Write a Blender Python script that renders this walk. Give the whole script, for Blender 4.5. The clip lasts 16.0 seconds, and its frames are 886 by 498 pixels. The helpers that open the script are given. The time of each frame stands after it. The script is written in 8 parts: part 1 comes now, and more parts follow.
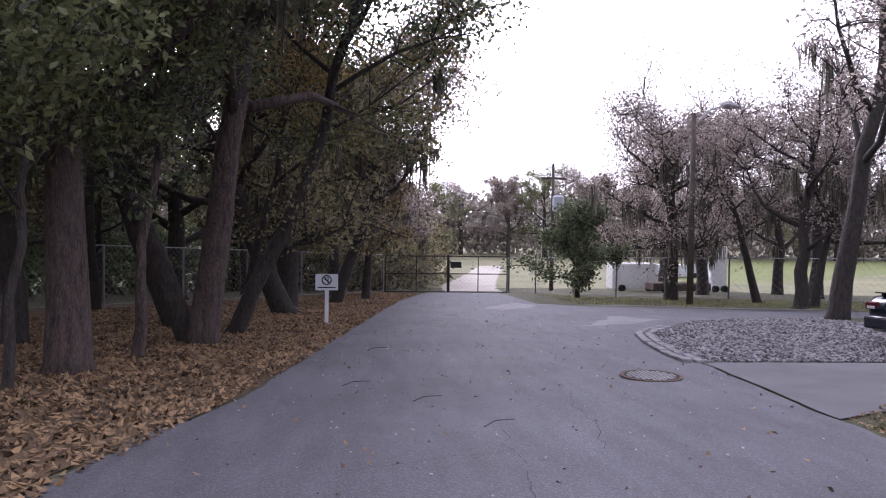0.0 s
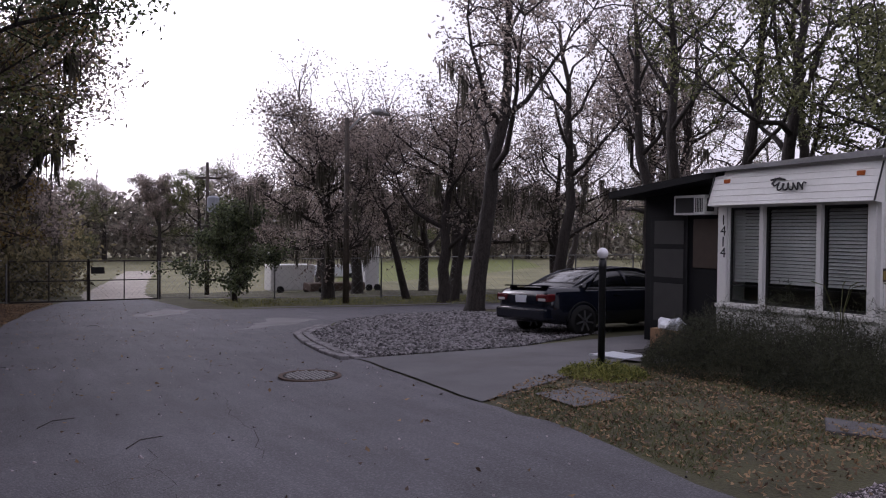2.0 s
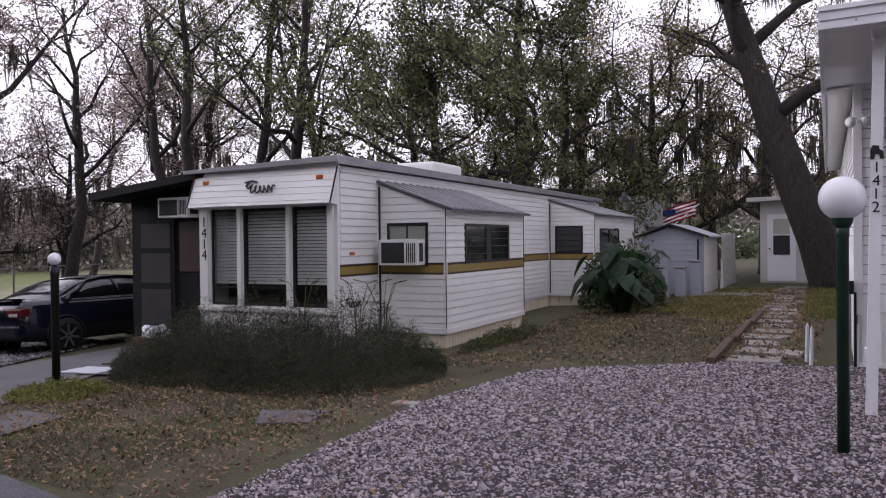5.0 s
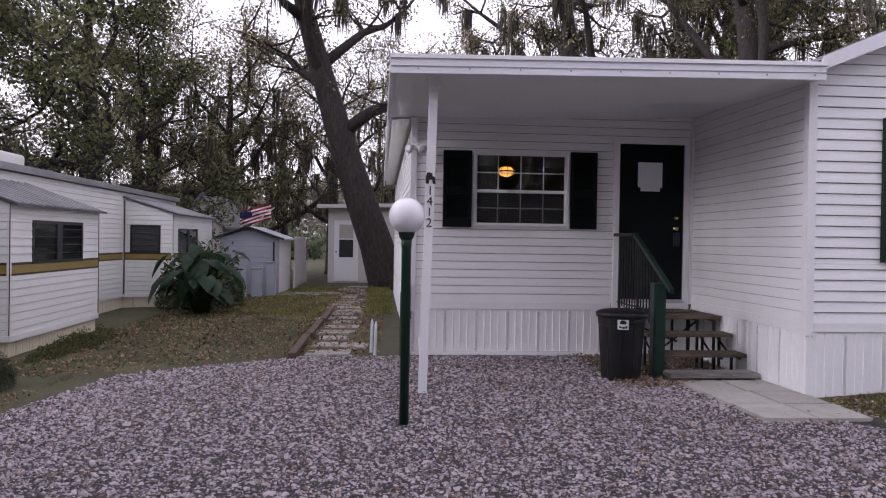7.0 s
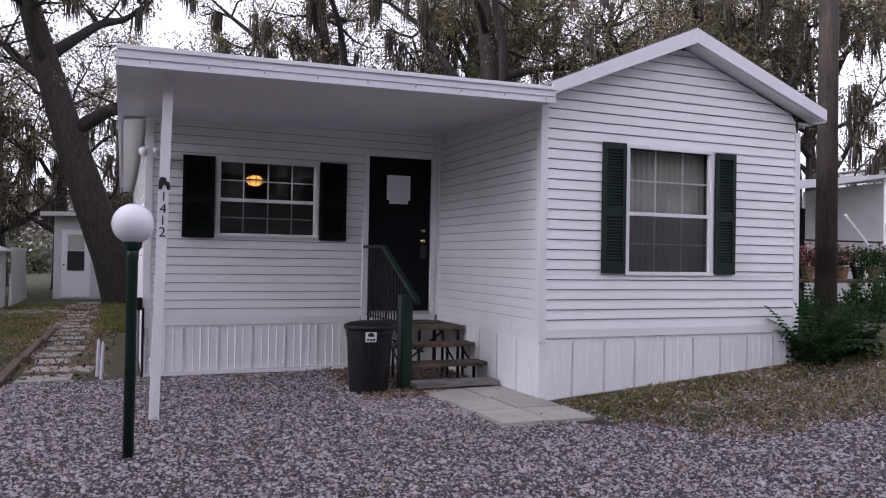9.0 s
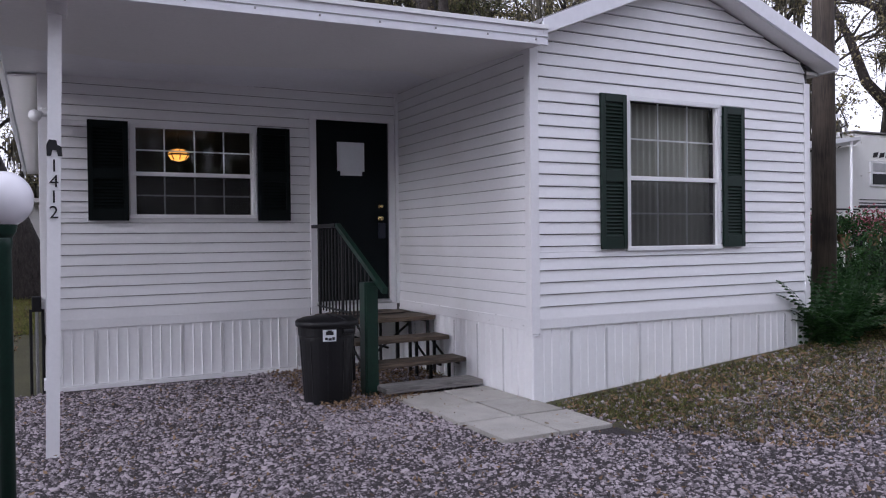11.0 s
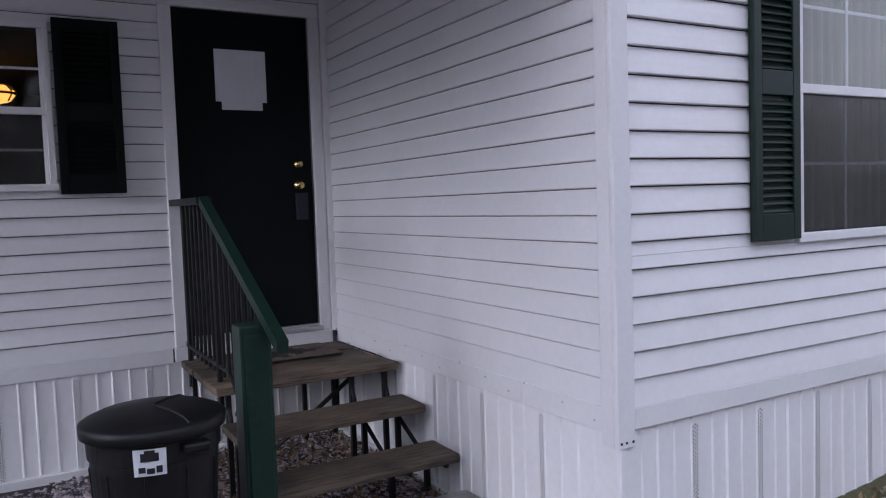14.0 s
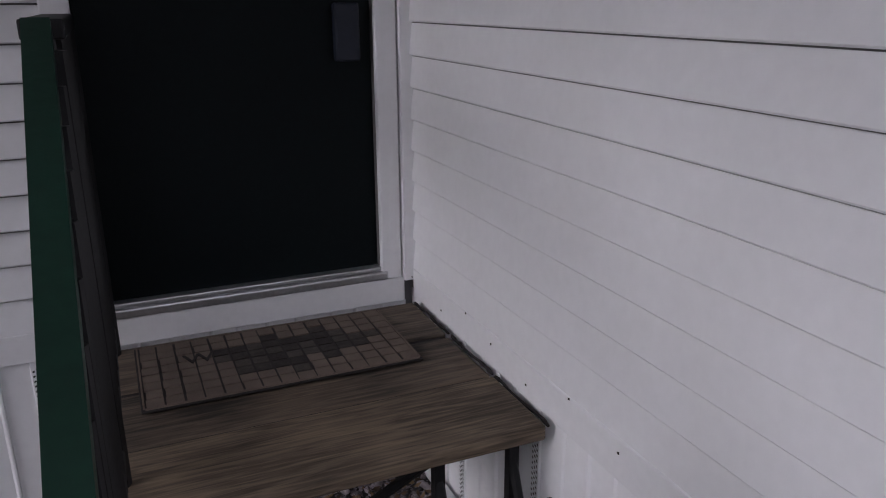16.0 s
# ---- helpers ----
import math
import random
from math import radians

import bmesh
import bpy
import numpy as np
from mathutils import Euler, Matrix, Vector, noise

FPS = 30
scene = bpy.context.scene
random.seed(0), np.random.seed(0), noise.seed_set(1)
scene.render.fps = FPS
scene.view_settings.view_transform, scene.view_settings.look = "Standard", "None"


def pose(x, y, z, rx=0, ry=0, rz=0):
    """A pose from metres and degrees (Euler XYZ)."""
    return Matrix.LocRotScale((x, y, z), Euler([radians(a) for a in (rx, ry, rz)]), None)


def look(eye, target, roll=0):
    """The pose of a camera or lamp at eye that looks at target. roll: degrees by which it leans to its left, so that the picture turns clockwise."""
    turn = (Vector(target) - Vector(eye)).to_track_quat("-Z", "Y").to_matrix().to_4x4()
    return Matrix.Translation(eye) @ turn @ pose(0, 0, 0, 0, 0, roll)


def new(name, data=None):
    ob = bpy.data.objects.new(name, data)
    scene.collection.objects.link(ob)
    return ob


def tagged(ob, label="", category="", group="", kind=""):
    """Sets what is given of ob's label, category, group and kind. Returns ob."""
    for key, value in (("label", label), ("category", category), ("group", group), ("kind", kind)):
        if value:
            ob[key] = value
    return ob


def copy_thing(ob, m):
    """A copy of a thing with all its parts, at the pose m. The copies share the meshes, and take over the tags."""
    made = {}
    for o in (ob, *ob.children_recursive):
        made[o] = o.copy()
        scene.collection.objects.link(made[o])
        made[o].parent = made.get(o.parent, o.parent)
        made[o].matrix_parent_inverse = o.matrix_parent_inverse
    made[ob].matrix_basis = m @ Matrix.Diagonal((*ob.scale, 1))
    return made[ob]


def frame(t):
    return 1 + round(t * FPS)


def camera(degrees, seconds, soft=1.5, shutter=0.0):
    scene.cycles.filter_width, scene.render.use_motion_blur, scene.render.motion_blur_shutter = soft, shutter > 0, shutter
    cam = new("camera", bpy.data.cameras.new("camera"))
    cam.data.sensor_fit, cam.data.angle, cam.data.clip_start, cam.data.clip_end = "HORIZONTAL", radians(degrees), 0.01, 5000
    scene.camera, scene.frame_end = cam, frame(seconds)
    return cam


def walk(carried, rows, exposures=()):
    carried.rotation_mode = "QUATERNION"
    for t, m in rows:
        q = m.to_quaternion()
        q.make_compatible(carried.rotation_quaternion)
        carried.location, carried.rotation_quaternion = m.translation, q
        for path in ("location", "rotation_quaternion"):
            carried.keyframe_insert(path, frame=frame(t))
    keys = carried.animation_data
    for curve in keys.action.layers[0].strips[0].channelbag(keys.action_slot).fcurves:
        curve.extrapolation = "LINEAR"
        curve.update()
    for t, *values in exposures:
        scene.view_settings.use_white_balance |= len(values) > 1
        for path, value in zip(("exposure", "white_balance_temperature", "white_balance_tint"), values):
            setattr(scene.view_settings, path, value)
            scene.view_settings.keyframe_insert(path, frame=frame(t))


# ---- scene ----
cam = camera(59.5, 16.0, soft=1.1)
PATH = [
    (0, (-4.095, -7.417, 1.429), (-6.083, -7.206, 1.374), 0.8),
    (0.5, (-4.116, -7.376, 1.419), (-6.08, -7.003, 1.364), 0.9),
    (1, (-4.222, -7.339, 1.383), (-6.147, -6.801, 1.331), 1.2),
    (1.5, (-4.272, -7.335, 1.386), (-6.127, -6.59, 1.339), 1.0),
    (2, (-4.364, -7.312, 1.381), (-6.079, -6.284, 1.343), 0.6),
    (2.5, (-4.067, -7.168, 1.419), (-5.631, -5.922, 1.388), -0.0),
    (3, (-4.165, -7.193, 1.409), (-5.554, -5.754, 1.377), 0.0),
    (5.3, (-3.869, -6.497, 1.324), (-4.652, -4.657, 1.287), -0.6),
    (5.5, (-3.872, -6.6, 1.367), (-4.567, -4.726, 1.316), -0.5),
    (6, (-3.933, -6.857, 1.433), (-4.359, -4.904, 1.366), -0.0),
    (6.5, (-3.951, -6.947, 1.433), (-4.086, -4.952, 1.375), 0.4),
    (7, (-4.0, -6.983, 1.378), (-3.839, -4.99, 1.358), 0.9),
    (7.5, (-4.015, -7.06, 1.391), (-3.584, -5.107, 1.398), 1.2),
    (8, (-3.958, -6.98, 1.382), (-3.313, -5.087, 1.411), 1.3),
    (8.5, (-3.879, -6.894, 1.388), (-3.128, -5.041, 1.42), 1.1),
    (9, (-3.87, -6.79, 1.37), (-3.104, -4.942, 1.393), 1.0),
    (9.5, (-3.836, -6.606, 1.351), (-3.082, -4.754, 1.35), 0.7),
    (10, (-3.768, -6.298, 1.332), (-3.001, -4.451, 1.307), 0.3),
    (10.2, (-3.779, -6.125, 1.314), (-2.969, -4.297, 1.286), 0.1),
    (12.3, (-3.005, -4.13, 1.427), (-1.999, -2.401, 1.378), -1.6),
    (12.5, (-2.885, -3.924, 1.414), (-1.852, -2.213, 1.347), -1.7),
    (13, (-2.511, -3.373, 1.403), (-1.429, -1.696, 1.272), -2.3),
    (13.5, (-2.193, -2.742, 1.45), (-1.121, -1.056, 1.348), -3.0),
    (14, (-1.928, -2.118, 1.444), (-0.936, -0.385, 1.323), -2.0),
    (14.5, (-1.758, -1.504, 1.421), (-0.786, 0.2, 1.031), -0.2),
    (15, (-1.45, -0.961, 1.413), (-0.518, 0.725, 0.876), -0.0),
    (15.5, (-1.186, -0.419, 1.507), (-0.329, 1.276, 0.882), -1.0),
    (16, (-0.913, 0.32, 1.539), (-0.162, 2.07, 0.928), -0.4),
]
walk(cam, [(t, look(eye, target, roll)) for t, eye, target, roll in PATH],
     [(0, 1.35, 5700, 27), (0.5, 1.08, 5700, 27), (1.0, 0.75, 5700, 27), (2.0, 0.15, 5900, 27), (3.2, -0.45, 6000, 26), (5.3, 0.7, 6000, 26), (6.5, 0.75, 6000, 26), (9.0, 0.68, 5800, 24), (12.5, 0.78, 5600, 20), (14.2, 0.74, 5500, 21), (15.2, 0.62, 5750, 20), (16.0, 0.68, 5900, 20)])

# ---- world and light ----
world = bpy.data.worlds.new("world")
scene.world = world
world.use_nodes = True
wn, wl = world.node_tree.nodes, world.node_tree.links
wn.clear()
sky = wn.new("ShaderNodeTexSky")
sky.sky_type = "NISHITA"
sky.sun_disc = False
sky.sun_elevation = radians(15)
sky.sun_rotation = radians(-107)
sky.air_density, sky.dust_density, sky.ozone_density = 1.0, 5.0, 1.0
hsv = wn.new("ShaderNodeHueSaturation")
hsv.inputs["Saturation"].default_value = 0.2
cloud = wn.new("ShaderNodeMix")
cloud.data_type = "RGBA"
cloud.inputs[0].default_value = 0.5
cloud.inputs[7].default_value = (8.2, 8.0, 8.0, 1)
bg = wn.new("ShaderNodeBackground")
bg.inputs["Strength"].default_value = 0.15
wo = wn.new("ShaderNodeOutputWorld")
wl.new(sky.outputs[0], hsv.inputs["Color"])
wl.new(hsv.outputs[0], cloud.inputs[6])
wl.new(cloud.outputs[2], bg.inputs["Color"])
wl.new(bg.outputs[0], wo.inputs["Surface"])
sun_data = bpy.data.lights.new("sun", "SUN")
sun_data.energy = 0.5
sun_data.angle = radians(25)
sun_data.color = (1.0, 0.95, 0.88)
sun_ob = new("sun", sun_data)
sun_ob.matrix_world = look((-30, -9, 9), (0, 0, 0))


# ---- materials ----
def mat(name, base, rough=0.7, metal=0.0, var=0.25, scale=6.0, fine=60.0, bump=0.15, spec=0.35, tint=None, perobj=0.0, island=0.0, dist=0.01, stain=0.0):
    """Colour varied at two scales, with fine relief; perobj varies it piece by piece."""
    m = bpy.data.materials.new(name)
    m.use_nodes = True
    n, l = m.node_tree.nodes, m.node_tree.links
    b = n["Principled BSDF"]
    tc = n.new("ShaderNodeTexCoord")
    big = n.new("ShaderNodeTexNoise")
    big.inputs["Scale"].default_value, big.inputs["Detail"].default_value = scale, 4
    sm = n.new("ShaderNodeTexNoise")
    sm.inputs["Scale"].default_value, sm.inputs["Detail"].default_value = fine, 3
    l.new(tc.outputs["Object"], big.inputs["Vector"])
    l.new(tc.outputs["Object"], sm.inputs["Vector"])
    add = n.new("ShaderNodeMath")
    add.operation = "ADD"
    l.new(big.outputs["Fac"], add.inputs[0])
    l.new(sm.outputs["Fac"], add.inputs[1])
    last = add
    if perobj or island:
        src = n.new("ShaderNodeObjectInfo") if perobj else n.new("ShaderNodeNewGeometry")
        mul = n.new("ShaderNodeMath")
        mul.operation = "MULTIPLY_ADD"
        l.new(src.outputs["Random"] if perobj else src.outputs["Random Per Island"], mul.inputs[0])
        mul.inputs[1].default_value = 2 * (perobj or island)
        l.new(add.outputs[0], mul.inputs[2])
        last = n.new("ShaderNodeMath")
        last.operation = "SUBTRACT"
        l.new(mul.outputs[0], last.inputs[0])
        last.inputs[1].default_value = perobj or island
    ramp = n.new("ShaderNodeMapRange")
    ramp.inputs["From Min"].default_value, ramp.inputs["From Max"].default_value = 0.6, 1.4
    l.new(last.outputs[0], ramp.inputs["Value"])
    mix = n.new("ShaderNodeMix")
    mix.data_type = "RGBA"
    lo = tuple(c * (1 - var) for c in base)
    hi = tint or tuple(min(0.95, c * (1 + var)) for c in base)
    mix.inputs[6].default_value, mix.inputs[7].default_value = (*lo, 1), (*hi, 1)
    l.new(ramp.outputs[0], mix.inputs[0])
    out_col = mix.outputs[2]
    if stain:
        st = n.new("ShaderNodeTexNoise")
        st.inputs["Scale"].default_value, st.inputs["Detail"].default_value = 1.3, 6
        l.new(tc.outputs["Object"], st.inputs["Vector"])
        sr = n.new("ShaderNodeMapRange")
        sr.inputs["From Min"].default_value, sr.inputs["From Max"].default_value = 0.52, 0.75
        sr.inputs["To Max"].default_value = stain
        l.new(st.outputs["Fac"], sr.inputs["Value"])
        sm2 = n.new("ShaderNodeMix")
        sm2.data_type = "RGBA"
        sm2.inputs[7].default_value = (base[0] * 0.55, base[1] * 0.52, base[2] * 0.45, 1)
        l.new(sr.outputs[0], sm2.inputs[0])
        l.new(out_col, sm2.inputs[6])
        out_col = sm2.outputs[2]
    l.new(out_col, b.inputs["Base Color"])
    b.inputs["Roughness"].default_value, b.inputs["Metallic"].default_value = rough, metal
    b.inputs["Specular IOR Level"].default_value = spec
    if bump:
        bp = n.new("ShaderNodeBump")
        bp.inputs["Strength"].default_value, bp.inputs["Distance"].default_value = bump, dist
        l.new(sm.outputs["Fac"], bp.inputs["Height"])
        l.new(bp.outputs[0], b.inputs["Normal"])
    return m


def wood_mat(name, dark, light, stretch=(1, 14, 14), rough=0.75):
    m = bpy.data.materials.new(name)
    m.use_nodes = True
    n, l = m.node_tree.nodes, m.node_tree.links
    b = n["Principled BSDF"]
    tc = n.new("ShaderNodeTexCoord")
    oi = n.new("ShaderNodeObjectInfo")
    va = n.new("ShaderNodeVectorMath")
    va.operation = "ADD"
    l.new(tc.outputs["Object"], va.inputs[0])
    comb = n.new("ShaderNodeCombineXYZ")
    sc = n.new("ShaderNodeMath")
    sc.operation = "MULTIPLY"
    sc.inputs[1].default_value = 7
    l.new(oi.outputs["Random"], sc.inputs[0])
    for k in range(3):
        l.new(sc.outputs[0], comb.inputs[k])
    l.new(comb.outputs[0], va.inputs[1])
    mp = n.new("ShaderNodeMapping")
    mp.inputs["Scale"].default_value = stretch
    l.new(va.outputs[0], mp.inputs["Vector"])
    g1 = n.new("ShaderNodeTexNoise")
    g1.inputs["Scale"].default_value, g1.inputs["Detail"].default_value, g1.inputs["Distortion"].default_value = 3, 8, 1.2
    l.new(mp.outputs[0], g1.inputs["Vector"])
    g2 = n.new("ShaderNodeTexNoise")
    g2.inputs["Scale"].default_value, g2.inputs["Detail"].default_value = 2.5, 3
    l.new(va.outputs[0], g2.inputs["Vector"])
    ad = n.new("ShaderNodeMath")
    ad.operation = "ADD"
    l.new(g1.outputs["Fac"], ad.inputs[0])
    l.new(g2.outputs["Fac"], ad.inputs[1])
    mr = n.new("ShaderNodeMapRange")
    mr.inputs["From Min"].default_value, mr.inputs["From Max"].default_value = 0.8, 1.22
    l.new(ad.outputs[0], mr.inputs["Value"])
    mix = n.new("ShaderNodeMix")
    mix.data_type = "RGBA"
    mix.inputs[6].default_value, mix.inputs[7].default_value = (*dark, 1), (*light, 1)
    l.new(mr.outputs[0], mix.inputs[0])
    l.new(mix.outputs[2], b.inputs["Base Color"])
    b.inputs["Roughness"].default_value = rough
    bp = n.new("ShaderNodeBump")
    bp.inputs["Strength"].default_value, bp.inputs["Distance"].default_value = 0.5, 0.004
    l.new(g1.outputs["Fac"], bp.inputs["Height"])
    l.new(bp.outputs[0], b.inputs["Normal"])
    return m


def glass_mat(name, tint=(0.9, 0.93, 0.92), rough=0.02):
    m = bpy.data.materials.new(name)
    m.use_nodes = True
    b = m.node_tree.nodes["Principled BSDF"]
    b.inputs["Base Color"].default_value = (*tint, 1)
    b.inputs["Roughness"].default_value = rough
    b.inputs["Transmission Weight"].default_value = 1.0
    b.inputs["IOR"].default_value = 1.33
    return m


def leaf_mat(name, dark, light, rough=0.5, through_light=0.5):
    m = mat(name, dark, rough=rough, var=0.3, tint=light, island=0.45, scale=1.2, fine=9, bump=0)
    m.node_tree.nodes["Principled BSDF"].inputs["Transmission Weight"].default_value = 0
    n, l = m.node_tree.nodes, m.node_tree.links
    b = n["Principled BSDF"]
    tr = n.new("ShaderNodeBsdfTranslucent")
    src = b.inputs["Base Color"].links[0].from_socket
    l.new(src, tr.inputs["Color"])
    mx = n.new("ShaderNodeMixShader")
    mx.inputs[0].default_value = through_light
    l.new(b.outputs[0], mx.inputs[1])
    l.new(tr.outputs[0], mx.inputs[2])
    l.new(mx.outputs[0], n["Material Output"].inputs["Surface"])
    return m


def bark_mat(name, dark, light):
    m = bpy.data.materials.new(name)
    m.use_nodes = True
    n, l = m.node_tree.nodes, m.node_tree.links
    b = n["Principled BSDF"]
    tc = n.new("ShaderNodeTexCoord")
    mp = n.new("ShaderNodeMapping")
    mp.inputs["Scale"].default_value = (9, 9, 2.2)
    l.new(tc.outputs["Object"], mp.inputs["Vector"])
    v = n.new("ShaderNodeTexVoronoi")
    v.feature = "DISTANCE_TO_EDGE"
    v.inputs["Scale"].default_value = 4.6
    no = n.new("ShaderNodeTexNoise")
    no.inputs["Scale"].default_value, no.inputs["Detail"].default_value = 2.0, 6
    l.new(mp.outputs[0], v.inputs["Vector"])
    l.new(mp.outputs[0], no.inputs["Vector"])
    mu = n.new("ShaderNodeMath")
    mu.operation = "MULTIPLY_ADD"
    l.new(v.outputs["Distance"], mu.inputs[0])
    mu.inputs[1].default_value = 0.8
    l.new(no.outputs["Fac"], mu.inputs[2])
    mr = n.new("ShaderNodeMapRange")
    mr.inputs["From Min"].default_value, mr.inputs["From Max"].default_value = 0.33, 0.85
    l.new(mu.outputs[0], mr.inputs["Value"])
    mix = n.new("ShaderNodeMix")
    mix.data_type = "RGBA"
    mix.inputs[6].default_value, mix.inputs[7].default_value = (*dark, 1), (*light, 1)
    l.new(mr.outputs[0], mix.inputs[0])
    l.new(mix.outputs[2], b.inputs["Base Color"])
    b.inputs["Roughness"].default_value = 0.9
    bp = n.new("ShaderNodeBump")
    bp.inputs["Strength"].default_value, bp.inputs["Distance"].default_value = 0.9, 0.03
    l.new(mu.outputs[0], bp.inputs["Height"])
    l.new(bp.outputs[0], b.inputs["Normal"])
    return m


def glow_mat(name, colour, strength):
    m = bpy.data.materials.new(name)
    m.use_nodes = True
    b = m.node_tree.nodes["Principled BSDF"]
    b.inputs["Base Color"].default_value = (*colour, 1)
    b.inputs["Emission Color"].default_value = (*colour, 1)
    b.inputs["Emission Strength"].default_value = strength
    return m


M_VINYL = mat("white_vinyl", (0.82, 0.82, 0.83), rough=0.42, var=0.035, scale=1.1, fine=35, bump=0.03, stain=0.15, perobj=0.05)
M_TRIM = mat("white_trim", (0.82, 0.82, 0.83), rough=0.4, var=0.04, scale=2, fine=40, bump=0.03, stain=0.08)
M_SOFFIT = mat("soffit_white", (0.78, 0.77, 0.77), rough=0.55, var=0.05, scale=0.8, fine=30, bump=0.03)
M_SKIRT = mat("skirting_vinyl", (0.86, 0.86, 0.87), rough=0.45, var=0.04, scale=2.0, fine=30, bump=0.03, stain=0.12, perobj=0.06)
M_FASCIA = mat("fascia_aluminium", (0.78, 0.78, 0.82), rough=0.35, var=0.05, scale=2.5, fine=20, bump=0.03, stain=0.12)
# Wall colour behind the boards paints the shadow lines in the siding gaps.
M_GAP_SHADE = mat("siding_gap_shade", (0.06, 0.058, 0.06), rough=0.95, var=0.3, scale=3, fine=40, bump=0.1)
# Paler copy of that gap shade, for porch walls with more bounced light.
M_GAP_SHADE_PALE = mat("siding_gap_shade_pale", (0.15, 0.147, 0.147), rough=0.95, var=0.2, scale=3, fine=40, bump=0.1)
M_SHUTTER = mat("shutter_green", (0.006, 0.019, 0.013), rough=0.45, var=0.3, scale=4, fine=60, bump=0.05)
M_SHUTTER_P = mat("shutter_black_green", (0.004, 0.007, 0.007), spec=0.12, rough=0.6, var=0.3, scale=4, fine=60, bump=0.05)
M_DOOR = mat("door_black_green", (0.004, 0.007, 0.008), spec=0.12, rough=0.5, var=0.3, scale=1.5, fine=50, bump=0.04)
M_PAPER = mat("paper", (0.72, 0.75, 0.78), rough=0.8, var=0.05, scale=6, fine=30, bump=0.05)
M_BRASS = mat("brass", (0.75, 0.55, 0.22), rough=0.25, metal=1.0, var=0.1, bump=0)
M_ALU = mat("aluminium", (0.55, 0.55, 0.56), rough=0.35, metal=0.9, var=0.15, scale=5, bump=0.04)
M_BLACKMETAL = mat("black_metal", (0.012, 0.012, 0.013), rough=0.5, metal=0.3, var=0.3, bump=0.05)
M_GREEN = mat("green_paint", (0.006, 0.027, 0.017), rough=0.45, var=0.25, scale=5, fine=40, bump=0.08, stain=0.3)
M_LAMPGREEN = mat("lamp_green", (0.008, 0.030, 0.020), rough=0.4, var=0.25, scale=8, fine=60, bump=0.05)
M_BLACKPOST = mat("black_post", (0.010, 0.011, 0.013), rough=0.45, var=0.3, bump=0.05)
M_GLOBE = mat("milk_globe", (0.80, 0.79, 0.83), rough=0.25, var=0.02, scale=3, fine=20, bump=0, spec=0.5)
M_RUBBER = mat("black_plastic", (0.0065, 0.0065, 0.0078), rough=0.48, var=0.3, scale=5, fine=80, bump=0.1)
M_STEP = wood_mat("step_wood", (0.026, 0.020, 0.015), (0.150, 0.112, 0.078), stretch=(1.6, 24, 24))
M_GREYWOOD = wood_mat("grey_wood", (0.11, 0.105, 0.10), (0.30, 0.285, 0.27), stretch=(1.2, 16, 16))
M_PAVER = mat("concrete_paver", (0.40, 0.385, 0.35), rough=0.9, var=0.25, scale=5, fine=90, bump=0.3, perobj=0.15, stain=0.4)
M_STEPSTONE = mat("stepping_stone", (0.29, 0.278, 0.258), rough=0.92, var=0.35, scale=5, fine=70, bump=0.35, perobj=0.2, stain=0.4)
M_STEPWORN = wood_mat("worn_step_wood", (0.05, 0.037, 0.025), (0.23, 0.172, 0.115), stretch=(1.6, 24, 24))
M_SLIDEROOF = mat("slide_out_tin", (0.11, 0.11, 0.125), rough=0.5, metal=0.5, var=0.3, scale=3, fine=25, bump=0.08, stain=0.5)
M_DARKSTONE = mat("dark_verge_stone", (0.10, 0.095, 0.10), rough=0.9, var=0.4, scale=6, fine=60, bump=0.3)
M_BANK = mat("bank_grass", (0.15, 0.17, 0.055), rough=0.95, var=0.3, scale=0.5, fine=8, bump=0.3)
M_CONCRETE = mat("drive_concrete", (0.125, 0.122, 0.128), rough=0.9, var=0.2, scale=1.5, fine=60, bump=0.25, stain=0.4)
